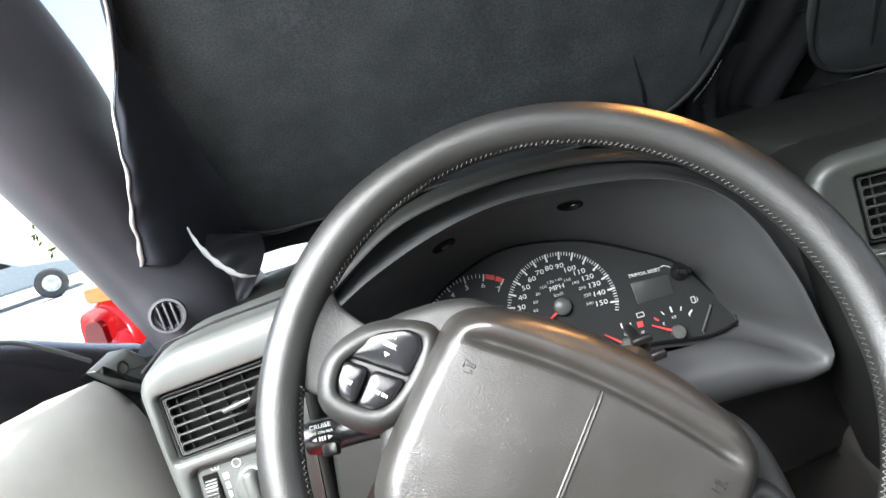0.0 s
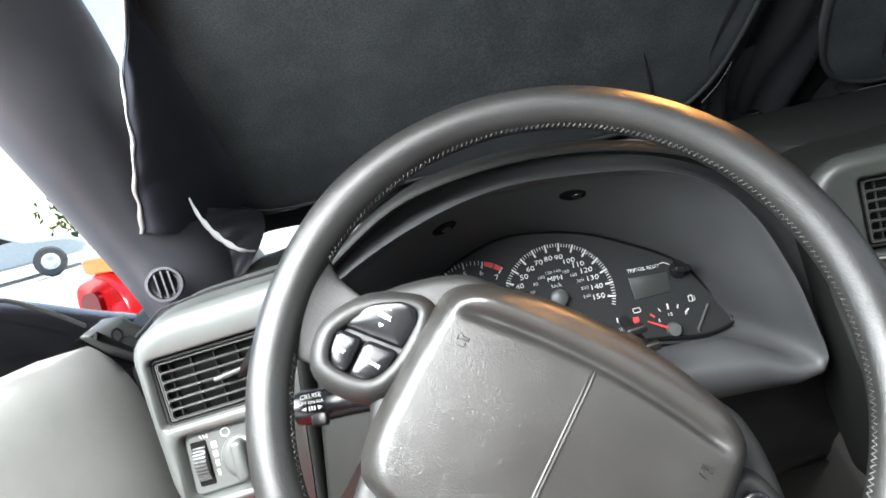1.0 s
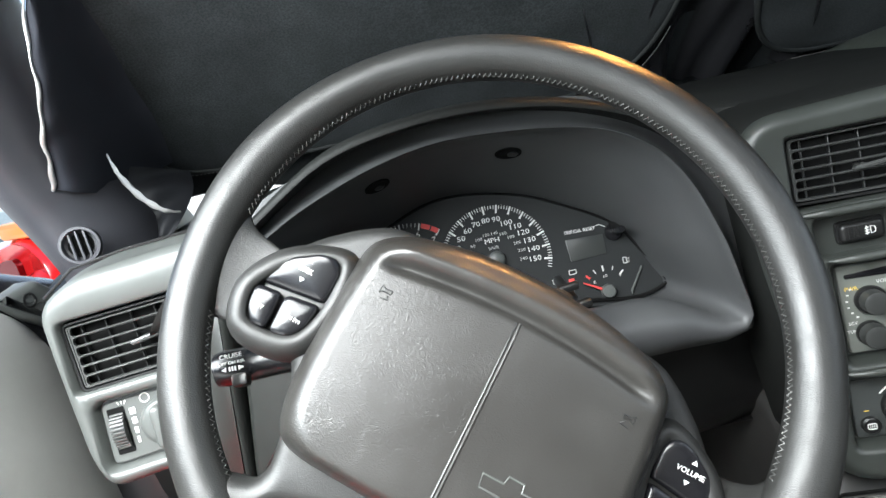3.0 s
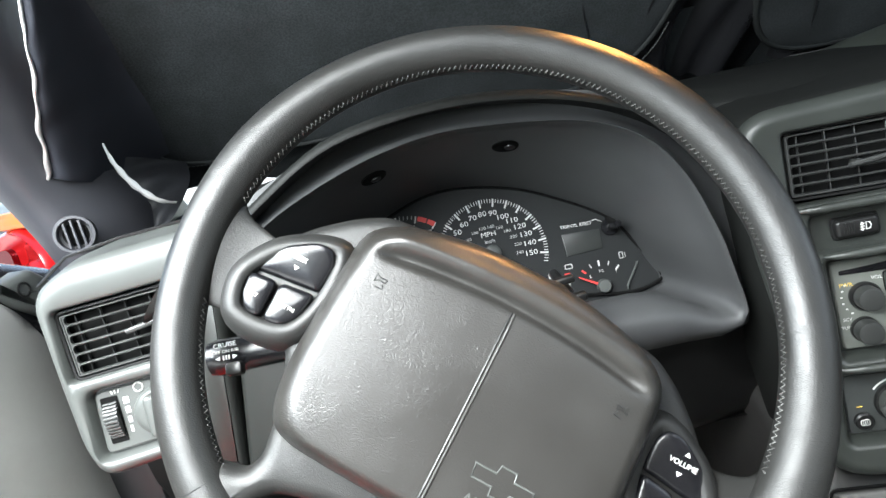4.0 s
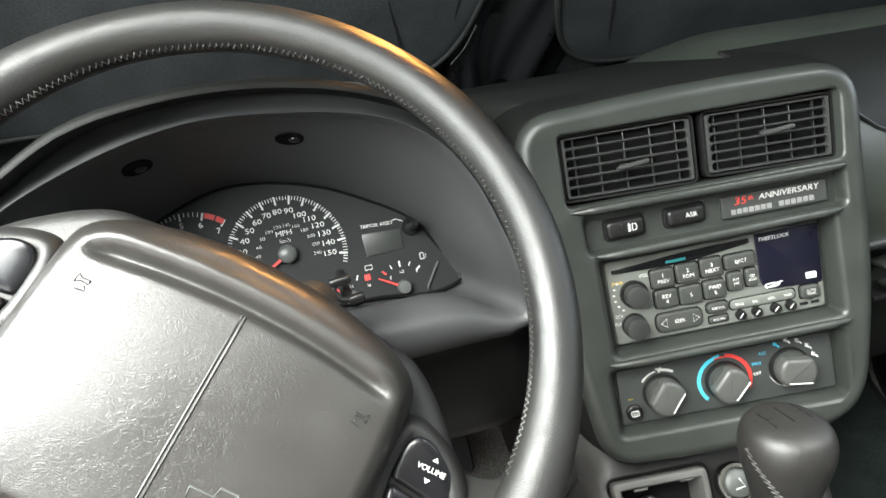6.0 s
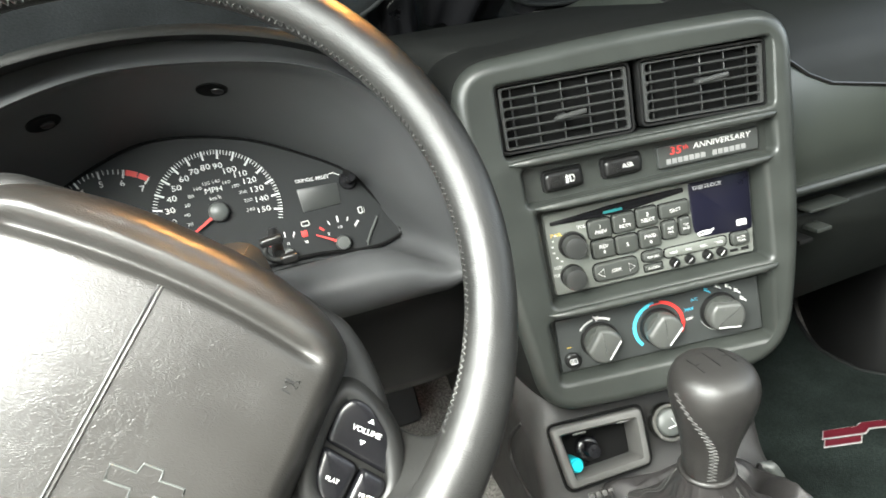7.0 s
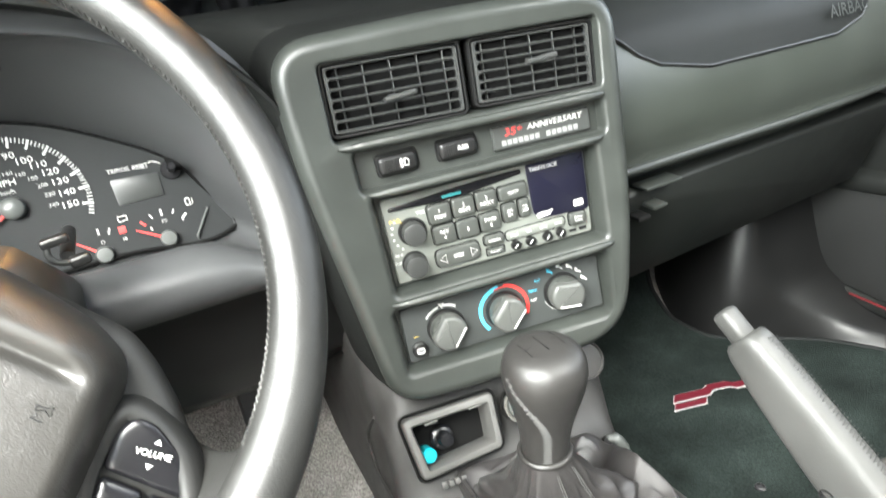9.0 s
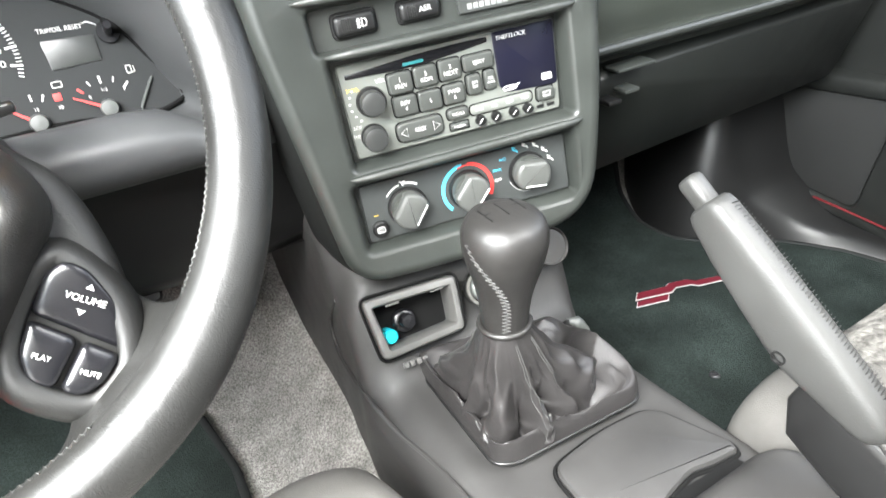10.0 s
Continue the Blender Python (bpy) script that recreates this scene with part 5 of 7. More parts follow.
# panels between the dash end and the column
for x0, x1, y in ((-0.185, -0.164, 0.432), (-0.158, -0.06, 0.436)):
    bm = bmesh.new()
    plate(bm, rounded([(x0 - 0.028, 0.415), (x1 - 0.022, 0.405), (x1, 0.560), (x0, 0.560)], 0.008, 4), [(-0.004, -0.05), (0, -0.006), (0.002, 0.0), (0.006, 0.002)], Matrix.Translation((0, y, 0)))
    part("lower_panel", bm, M_DASH, dash, sharp=50)

# ---------------------------------------------------------------- windscreen pillar
pillar = thing("windscreen_pillar", Matrix(), "grey plastic windscreen pillar trim with a round vent", "pillar", kind="structure")
SEC = [((-0.385, 0.640, 0.520), (-0.325, 0.585, 0.545), (-0.290, 0.640, 0.560), (-0.300, 0.800, 0.56)),
       ((-0.383, 0.615, 0.585), (-0.335, 0.570, 0.600), (-0.295, 0.640, 0.615), (-0.315, 0.790, 0.61)),
       ((-0.383, 0.575, 0.650), (-0.345, 0.550, 0.665), (-0.315, 0.610, 0.680), (-0.330, 0.730, 0.68)),
       ((-0.383, 0.500, 0.758), (-0.348, 0.490, 0.770), (-0.318, 0.530, 0.785), (-0.318, 0.615, 0.785)),
       ((-0.383, 0.420, 0.860), (-0.348, 0.415, 0.872), (-0.318, 0.450, 0.880), (-0.297, 0.520, 0.880)),
       ((-0.375, 0.200, 1.060), (-0.340, 0.200, 1.070), (-0.310, 0.230, 1.080), (-0.280, 0.300, 1.085))]
rows = []
for s in SEC:
    p = [Vector(q) for q in s]
    rows.append(spline([p[0] + Vector((-0.03, 0.05, 0)), p[0], p[1], p[2], p[3], p[3] + Vector((-0.03, 0.03, 0))], 5))
grid = list(zip(*[spline(c, 5) for c in zip(*rows)]))
bm = bmesh.new()
loft(bm, [list(r) for r in grid], closed=False)
part("trim", bm, M_TRIM, pillar, sharp=60)
bm = bmesh.new()
loft(bm, [[Vector((0.70 - p.x, p.y, p.z)) for p in r] for r in grid], closed=False)
tagged(part("passenger_pillar", bm, M_TRIM, sharp=60), "grey plastic windscreen pillar trim", "pillar", kind="structure")
pv = Vector((-0.318, 0.552, 0.612))
PV = axes(pv, (0.93, 0.36, 0.03), (-0.06, 0.10, 0.99)) @ Matrix.Scale(0.73, 4)
bm = bmesh.new()
lathe(bm, [(0.0235, -0.010), (0.0235, 0.001), (0.0225, 0.0028), (0.0195, 0.0030), (0.0185, 0.0010), (0.0182, -0.008), (0.0003, -0.010)], 36, PV)
pvent = part("pillar_vent", bm, M_TRIM, pillar, "small round vent", sharp=50)
bm = bmesh.new()
lathe(bm, [(0.0180, -0.0085), (0.0003, -0.0080)], 28, PV)
part("duct", bm, M_DARK, pvent)
for x in (-0.0085, 0.0, 0.0085):
    bm = bmesh.new()
    hh = math.sqrt(0.0182 ** 2 - x * x)
    box(bm, x - 0.0013, x + 0.0013, -0.0010, 0.006, -hh, hh, 0.0005, PV)
    part("slat", bm, M_TRIM, pvent)

# ---------------------------------------------------------------- shade: folded edge, loose cloth, gap
fold = thing("shade_flap", Matrix(), "black shade cloth folded over with a silver edge", "sun shade")
outer = spline([(-0.331, 0.568, 0.664), (-0.318, 0.556, 0.690), (-0.302, 0.540, 0.722), (-0.288, 0.528, 0.760), (-0.276, 0.528, 0.806), (-0.240, 0.497, 0.866), (-0.20, 0.42, 0.94), (-0.16, 0.33, 1.02)], 7)
inner = []
for k, x in enumerate((-0.278, -0.262, -0.254, -0.252, -0.240, -0.212, -0.172, -0.12)):
    q = 0.075 + 0.075 * k
    inner.append((x, 0.790 - 0.712 * q, 0.613 + 0.702 * q))
inner = spline(inner, 7)
bm = bmesh.new()
rows = []
for i, (a, b) in enumerate(zip(outer, inner)):
    out = Vector((0.25, -0.85, -0.45))
    wob = 0.0016 * math.sin(i * 0.43) + 0.0008 * math.sin(i * 1.1)
    a = a + Vector((wob, 0, 0))
    reach = (b - a).length
    t0, t1 = Vector((0.62, -0.10, 0.05)) * reach, Vector((1.0, 0.10, -0.05)) * reach
    row = [a - out * 0.004]
    for d in np.linspace(0, 1, 14):
        h0, h1, h2, h3 = 2 * d ** 3 - 3 * d ** 2 + 1, d ** 3 - 2 * d ** 2 + d, 3 * d ** 2 - 2 * d ** 3, d ** 3 - d ** 2
        row.append(a * h0 + t0 * h1 + b * h2 + t1 * h3 + out * 0.003 * math.sin(i * 0.5 + 6 * d) * math.sin(math.pi * d))
    rows.append(row)
for i, r in enumerate(rows[:10]):
    for k, p in enumerate(r):
        p.z -= 0.016 * (1 - i / 10) * math.sin(math.pi * max(0, k - 1) / 13)
loft(bm, [spline(r, 3) for r in rows], closed=False)
part("cloth", bm, surface("blue_black_shade_cloth", (0.022, 0.0235, 0.030), 0.8, grain=0.4, scale=900, dist=0.0006, vary=0.25, blotch=8, spec=0.2), fold, sharp=70)
bm = bmesh.new()
tube(bm, [a + Vector((0.0016 * math.sin(i * 0.43) + 0.0008 * math.sin(i * 1.1) - 0.001, -0.002, -0.001)) for i, a in enumerate(outer)], [0.0017 + 0.0010 * math.sin(i * 0.5) * math.sin(i * 0.37) for i in range(len(outer))], 8)
part("silver_edge", bm, M_FOIL, fold, "crumpled silver edge", sharp=70)

bm = bmesh.new()
lo = spline([(-0.318, 0.660, 0.672), (-0.312, 0.660, 0.650), (-0.306, 0.658, 0.615), (-0.300, 0.655, 0.580)], 6)
hi = spline([(-0.268, 0.720, 0.650), (-0.262, 0.700, 0.632), (-0.266, 0.672, 0.612), (-0.280, 0.640, 0.588)], 6)
loft(bm, [[a.lerp(b, d) + Vector((0.2, -0.9, 0.2)) * 0.006 * math.sin(math.pi * d) * (1 + math.sin(i * 0.8 + 5 * d)) for d in np.linspace(0, 1, 10)] for i, (a, b) in enumerate(zip(lo, hi))], closed=False)
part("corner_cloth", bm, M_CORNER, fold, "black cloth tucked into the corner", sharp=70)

web = thing("shade_web", SH, "loose glossy black cloth between the shade panels", "sun shade")
bm = bmesh.new()
rows = []
for i in range(40):
    x = 0.18 + 0.30 * i / 39
    rows.append([Vector((x + 0.012 * math.sin(z * 22 + i * 0.2), 0.010 - 0.010 * math.sin(i * 0.55 + z * 6) - 0.006 * math.sin(i * 1.3 - z * 9), z)) for z in np.linspace(0.0, 0.62, 24)])
loft(bm, rows, closed=False)
part("cloth", bm, surface("glossy_black_cloth", (0.008, 0.008, 0.009), 0.3, grain=0.3, scale=300, dist=0.001), web, sharp=80)
bm = bmesh.new()
rows = []
for x in np.linspace(-0.34, 1.12, 60):
    low = lerp(x, [-0.34, -0.32, -0.20, -0.17, 1.12], [-0.018, -0.018, -0.026, -0.05, -0.05])
    rows.append([Vector((x, 0.020 + 0.003 * math.sin(x * 40), low + (0.10 - low) * k)) for k in (0, 0.3, 0.6, 1)])
loft(bm, rows, closed=False)
part("hem", bm, M_SHADE, web, sharp=80)
for pts in (((0.262, 0.060), (0.276, 0.082), (0.287, 0.112)), ((0.455, 0.0165), (0.475, 0.0155), (0.497, 0.0155)), ((-0.295, 0.052), (-0.265, 0.047), (-0.235, 0.045))):
    bm = bmesh.new()
    line = spline([(x, -0.0065, z) for x, z in pts], 14)
    for a, b in list(zip(line, line[1:]))[::2]:
        tube(bm, [a, b], 0.0007, 5)
    part("edge_stitching", bm, M_THREAD, web, "row of pale edge stitches")

# bright silver strip modelled in place of daylight through a slit
strip = thing("shade_lining", Matrix(), "bright bent strip added for the slit of light at the cloth edge", "sun shade")
bm = bmesh.new()
mid = spline([(-0.2925, 0.600, 0.684), (-0.2885, 0.600, 0.664), (-0.2790, 0.604, 0.641), (-0.2640, 0.610, 0.622), (-0.2520, 0.622, 0.615)], 6)
loft(bm, [[p + Vector((-0.004, 0.002, -0.003)) * w, p + Vector((0, -0.003, 0)) * w, p + Vector((0.004, 0.001, 0.004)) * w] for p, w in ((p, 0.18 + (0.42 + 0.14 * math.sin(i * 1.7)) * math.sin(math.pi * i / (len(mid) - 1))) for i, p in enumerate(mid))], closed=False)
part("lining", bm, M_FOIL, strip, sharp=80)

# ---------------------------------------------------------------- windscreen
bm = bmesh.new()
wind = [(-0.44, -0.03), (1.16, -0.03), (0.98, 0.75), (-0.26, 0.75)]
loft(bm, [[SH @ Vector((x, 0.045, z)) for x, z in wind], [SH @ Vector((x, 0.050, z)) for x, z in wind]])
ws = tagged(part("windscreen", bm, M_GLASS), "clear raked windscreen glass behind the shade", "windscreen", kind="structure")
ws.visible_shadow = False

# ---------------------------------------------------------------- driver's door
door = thing("car_door", pose(-0.41, 0.60, 0, 0, 0, -9) @ pose(0.41, -0.60, 0), "half-open car door with a grey plastic inner panel", "car door", "car doors")
bm = bmesh.new()
rows = []
for y, zt in ((0.600, 0.548), (0.56, 0.566), (0.50, 0.576), (0.44, 0.580), (0.36, 0.584), (0.2, 0.587), (-0.6, 0.59)):
    rows.append([Vector((x, y, z)) for x, z in ((-0.470, zt + 0.010), (-0.440, zt + 0.012), (-0.412, zt + 0.004), (-0.396, zt - 0.020), (-0.388, zt - 0.06), (-0.382, zt - 0.15), (-0.378, 0.33), (-0.372, 0.25), (-0.39, 0.10), (-0.40, 0.02), (-0.47, 0.02))])
rows = [[p + Vector((-0.02 if k == 0 else 0, 0.004 if k == 0 else 0, 0)) for p in r] for k, r in enumerate(rows)]
loft(bm, [spline(r, 3) for r in rows], True)
part("inner_panel", bm, M_DOOR_LIT, door, sharp=60)
bm = bmesh.new()
rows = []
for y, z in ((0.66, 0.565), (0.60, 0.590), (0.54, 0.618), (0.47, 0.645), (0.38, 0.665), (0.2, 0.672), (-0.6, 0.675)):
    rows.append([Vector((x, y, zz)) for x, zz in ((-0.505, z - 0.09), (-0.50, z + 0.004), (-0.47, z + 0.014), (-0.435, z + 0.008), (-0.418, z - 0.010), (-0.410, z - 0.05), (-0.412, z - 0.095), (-0.45, z - 0.11))])
loft(bm, [spline(r, 3) for r in rows], True)
part("window_sill", bm, M_GLOSS, door, "glossy black window sill", sharp=60)
bm = bmesh.new()
sail = rounded([(0.0, 0.0), (0.026, -0.024), (0.066, -0.048), (0.082, -0.016), (0.046, 0.010)], 0.005, 4)
SM = axes((-0.404, 0.554, 0.580), (0.04, 0.99, -0.10), (0.02, 0.12, 0.99))
plate(bm, [(x, z) for x, z in sail], [(0, -0.02), (0, 0.0), (0.003, 0.004), (0.008, 0.005)], SM)
sl = part("corner_trim", bm, M_PLAIN, door, "triangular corner trim with a screw hole", sharp=50)
bm = bmesh.new()
lathe(bm, [(0.0075, 0.003), (0.0075, 0.0058), (0.0058, 0.0062), (0.0052, 0.0035), (0.0003, 0.0030)], 24, SM @ Matrix.Translation((0.032, 0, -0.008)))
part("screw_hole", bm, M_BLACK, sl)
bm = bmesh.new()
tube(bm, spline([(-0.408, 0.30, 0.655), (-0.408, 0.40, 0.653), (-0.407, 0.48, 0.642), (-0.404, 0.525, 0.615), (-0.402, 0.556, 0.590)], 5), 0.0022, 8)
part("sill_edge", bm, M_PLAIN, door, "pale moulded edge line")

jamb = thing("door_jamb", Matrix(), "red painted body sill and hinge post", "car body", kind="structure")
bm = bmesh.new()
box(bm, -0.46, -0.345, 0.585, 0.70, 0.02, 0.27, 0.006)
box(bm, -0.46, -0.345, -0.6, 0.60, -0.02, 0.06, 0.006)
part("post", bm, M_REDPAINT, jamb)
# black block added in place of the shade in the door gap
bm = bmesh.new()
box(bm, -0.46, -0.350, 0.600, 0.70, 0.272, 0.53, 0.01)
part("seal", bm, M_RUBBER, jamb, "black block added for the dark gap between door and dash")

mirror = thing("door_mirror", axes((-0.615, 0.905, 0.545), (0.85, -0.50, 0), (0, 0.05, 1)), "red door mirror with an orange upper edge", "door mirror")
bm = bmesh.new()
plate(bm, rounded([(-0.085, -0.06), (0.075, -0.075), (0.085, 0.02), (0.03, 0.065), (-0.07, 0.05)], 0.03, 6), [(0.03, -0.08), (0.008, -0.06), (0, -0.02), (0.0, 0.0), (0.006, 0.008), (0.014, 0.0)])
part("shell", bm, M_REDPAINT, mirror, sharp=50)
# dark red reflection is put into the glass colour
bm = bmesh.new()
plate(bm, rounded([(-0.07, -0.045), (0.0, -0.055), (0.0, 0.035), (-0.055, 0.030)], 0.02, 5), [(0, 0.0), (0, 0.009)])
part("glass", bm, surface("dark_red_reflection_glass", (0.16, 0.01, 0.015), 0.08, metal=0.8), mirror, "mirror glass coloured dark red as a reflection")
bm = bmesh.new()
lathe(bm, [(0.022, 0.0), (0.022, 0.012), (0.016, 0.016), (0.012, 0.012), (0.0003, 0.013)], 24, Matrix.Translation((0.045, 0, -0.03)))
part("pivot", bm, M_REDPAINT, mirror, sharp=50)
# orange strip added to paint the gleam along the shell's top
bm = bmesh.new()
box(bm, -0.03, 0.06, -0.006, 0.03, 0.060, 0.085, 0.006)
part("marker", bm, M_ORANGE, mirror, "orange strip painted for the gleam on the mirror top")
bm = bmesh.new()
inv = mirror.matrix_world.inverted()
tube(bm, [inv @ Vector(p) for p in ((-0.585, 0.90, 0.530), (-0.54, 0.78, 0.50), (-0.47, 0.62, 0.47))], [0.03, 0.025, 0.03], 10)
part("arm", bm, M_REDPAINT, mirror, sharp=60)

# ---------------------------------------------------------------- outside
bm = bmesh.new()
loft(bm, [[Vector((x, y, -0.30)) for x in np.linspace(-300, 300, 8)] for y in np.linspace(-300, 300, 8)], closed=False)
tagged(part("ground", bm, surface("pale_concrete", (0.50, 0.49, 0.46), 0.9, grain=0.4, scale=30, dist=0.01, vary=0.12, blotch=0.5)), "pale sunlit concrete ground outside the car", "ground", kind="structure")


def parked_car(x, y, turn, paint, label):
    c = thing("parked_car", pose(x, y, -0.30, 0, 0, turn), label, "car")
    bm = bmesh.new()
    prof = [(-2.2, 0.35), (2.2, 0.32), (2.25, 0.62), (1.9, 0.78), (1.0, 0.92), (0.35, 1.36), (-0.9, 1.40), (-1.6, 1.02), (-2.2, 0.95)]
    plate(bm, rounded(prof, 0.12, 4), [(0.06, -1.72), (0.0, -1.64), (0.0, -0.06), (0.06, 0.0)])
    part("body", bm, paint, c, sharp=40)
    bm = bmesh.new()
    plate(bm, rounded([(-1.35, 0.98), (0.80, 0.95), (0.30, 1.30), (-0.85, 1.33)], 0.06, 4), [(0, -1.70), (0, 0.012)])
    part("side_glass", bm, M_GLOSS, c)
    for wx in (-1.4, 1.4):
        for wy in (0.02, -1.5):
            bm = bmesh.new()
            lathe(bm, [(0.20, -0.16), (0.33, -0.15), (0.34, -0.02), (0.30, 0.02), (0.21, 0.02), (0.20, -0.01), (0.02, -0.01)], 28, Matrix.Translation((wx, wy, 0.34)))
            w = part("tyre", bm, M_TYRE, c, sharp=40)
            bm = bmesh.new()
            lathe(bm, [(0.205, 0.0), (0.19, 0.012), (0.06, 0.0), (0.02, 0.01)], 20, Matrix.Translation((wx, wy, 0.34)))
            part("rim", bm, M_CHROME, w, sharp=40)


parked_car(-11.79, 13.67, 36.4, surface("pale_grey_paint", (0.52, 0.58, 0.58), 0.25, coat=0.5, vary=0.05), "pale grey car parked on the concrete")


def leafy_bush(x, y, size, seed):
    rnd = random.Random(seed)
    b = thing("bush", pose(x, y, -0.30), "leafy green bush beyond the car park", "bush", "bushes at the edge")
    bm = bmesh.new()
    for k in range(7):
        a = rnd.uniform(0, 6.28)
        tube(bm, [(0, 0, 0), (0.3 * size * math.cos(a), 0.3 * size * math.sin(a), 0.5 * size), (0.5 * size * math.cos(a), 0.5 * size * math.sin(a), 0.95 * size)], [0.05, 0.03, 0.01], 6)
    part("stems", bm, surface("bark", (0.08, 0.06, 0.045), 0.9), b)
    bm = bmesh.new()
    for k in range(900):
        a, r, h = rnd.uniform(0, 6.28), size * math.sqrt(rnd.random()) * rnd.uniform(0.5, 1.0), rnd.uniform(0.15, 1.25) * size
        r *= max(0.25, 1 - abs(h / size - 0.6) * 0.8)
        m = pose(r * math.cos(a), r * math.sin(a), h, rnd.uniform(0, 360), rnd.uniform(0, 360), rnd.uniform(0, 360))
        s = rnd.uniform(0.06, 0.14) * size * 0.6
        vs = [bm.verts.new(m @ Vector(p)) for p in ((-s, 0, 0), (0, -s * 0.4, s * 0.1), (s, 0, 0), (0, s * 0.4, s * 0.1))]
        bm.faces.new(vs)
    part("leaves", bm, surface("leaf_green", (0.07, 0.12, 0.04), 0.6, vary=0.4, blotch=3), b)


for k, (x, y, s) in enumerate(((-22, 22, 3.0), (-26, 27, 3.4), (-19, 30, 3.0), (-30, 22, 3.2), (-14, 36, 3.2))):
    leafy_bush(x, y, s, k)


# ---------------------------------------------------------------- floor, tunnel, mats
bm = bmesh.new()
rows = []
for y, z in ((1.05, 0.36), (0.88, 0.20), (0.76, 0.075), (0.68, 0.045), (0.60, 0.04), (0.4, 0.04), (0.0, 0.04), (-0.7, 0.04)):
    rows.append([Vector((x, y, z + 0.10 * max(0, 1 - abs(x - 0.35) / 0.16) ** 0.6)) for x in np.linspace(-0.46, 1.16, 50)])
loft(bm, rows, closed=False)
tagged(part("floor", bm, M_CARPET), "grey cut-pile carpet on the car floor", "floor", kind="structure")


def floor_mat(label, stations, z):
    """A bound carpet mat; stations of (y, left x, right x)."""
    m = thing("floor_mat", pose(0, 0, z), label, "floor mat", "pair of floor mats")
    ys, xl, xr = zip(*stations)
    lift = lambda y: lerp(y, [0.60, 0.68, 0.76, 0.88, 1.05], [0.0, 0.005, 0.036, 0.162, 0.322])
    rows = []
    for y in np.linspace(ys[0], ys[-1], 44):
        a, b = lerp(y, ys, xl), lerp(y, ys, xr)
        rows.append([Vector((a + (b - a) * k / 24, y, 0.010 + lift(y) + 0.002 * noise.noise(Vector((9 * (a + (b - a) * k / 24), 9 * y, 1))))) for k in range(25)])
    bm = bmesh.new()
    loft(bm, rows, closed=False)
    edge = rows[0] + [r[-1] for r in rows[1:]] + rows[-1][-2::-1] + [r[0] for r in rows[-2:0:-1]]
    part("carpet", bm, M_MAT, m, sharp=60)
    bm = bmesh.new()
    tube(bm, [p - Vector((0, 0, 0.003)) for p in edge], 0.0055, 8, True)
    part("binding", bm, M_BIND, m, sharp=70)
    return m


pmat = floor_mat("dark green-black carpet floor mat with a red emblem", [(0.02, 0.54, 1.02), (0.30, 0.50, 1.040), (0.42, 0.490, 1.012), (0.482, 0.487, 0.978), (0.528, 0.485, 0.932), (0.565, 0.484, 0.882), (0.605, 0.482, 0.852), (0.66, 0.482, 0.845), (0.73, 0.482, 0.866), (0.83, 0.486, 0.930), (0.98, 0.50, 1.02)], 0.042)
floor_mat("dark green-black carpet floor mat with bound edges", [(0.18, -0.31, 0.085), (0.22, -0.32, 0.115), (0.44, -0.325, 0.125), (0.56, -0.33, 0.128), (0.66, -0.32, 0.112), (0.76, -0.30, 0.06), (0.82, -0.24, -0.05)], 0.042)
# emblem on the mat: slanted red shapes with a pale edge
EM = Matrix(((0.943, 0.333, 0, 0.6857), (-0.333, 0.943, 0, 0.5195), (0, 0, 1, 0.0125), (0, 0, 0, 1)))
for out, mat_, h in ((0.0022, M_DIM, 0.0012), (0.0, surface("dark_red_thread", (0.085, 0.005, 0.012), 0.5), 0.0022)):
    bm = bmesh.new()
    for shp in ([(0.0, -0.006), (0.008, 0.007), (0.052, 0.009), (0.060, 0.015), (0.088, 0.015), (0.096, 0.009), (0.132, 0.009), (0.138, 0.0), (0.096, -0.002), (0.088, 0.004), (0.064, 0.004), (0.054, -0.004)], [(-0.006, -0.021), (0.0, -0.011), (0.046, -0.009), (0.040, -0.019)]):
        pl = shp if sum(a[0] * b[1] - b[0] * a[1] for a, b in zip(shp, shp[1:] + shp[:1])) > 0 else shp[::-1]
        filled(bm, [[EM @ Vector((x, y, q)) for x, y in offset(pl, -out * 0.6)] for q in (0, h)])
    part("emblem", bm, mat_, pmat, "plain red emblem with a pale edge" if out == 0.0 else "")
bm = bmesh.new()
lathe(bm, [(0.0062, 0.0), (0.0062, 0.002), (0.0042, 0.003), (0.0036, 0.001), (0.0003, 0.001)], 20, Matrix.Translation((0.648, 0.356, 0.010)) @ Matrix.Rotation(radians(-90), 4, "X"))
part("fastener", bm, M_RUBBER, pmat, "small dark fastener")

# ---------------------------------------------------------------- pedals
for x, z, w, h, lb in ((0.185, 0.175, 0.050, 0.090, "tall black rubber accelerator pedal"), (0.086, 0.215, 0.075, 0.055, "wide black rubber brake pedal"), (-0.060, 0.205, 0.065, 0.055, "square black rubber clutch pedal")):
    p = thing("pedal", pose(x, 0.735, z, -25), lb, "pedal", "foot pedals")
    bm = bmesh.new()
    plate(bm, rrect(0, 0, w, h, 0.010, 4), [(0, -0.010), (0, 0.004), (0.003, 0.008)])
    part("pad", bm, M_RUBBER, p)
    bm = bmesh.new()
    tube(bm, [(0, 0.008, 0), (0, 0.06, 0.08), (0, 0.10, 0.30)], 0.008, 8)
    part("arm", bm, M_BLACK, p)

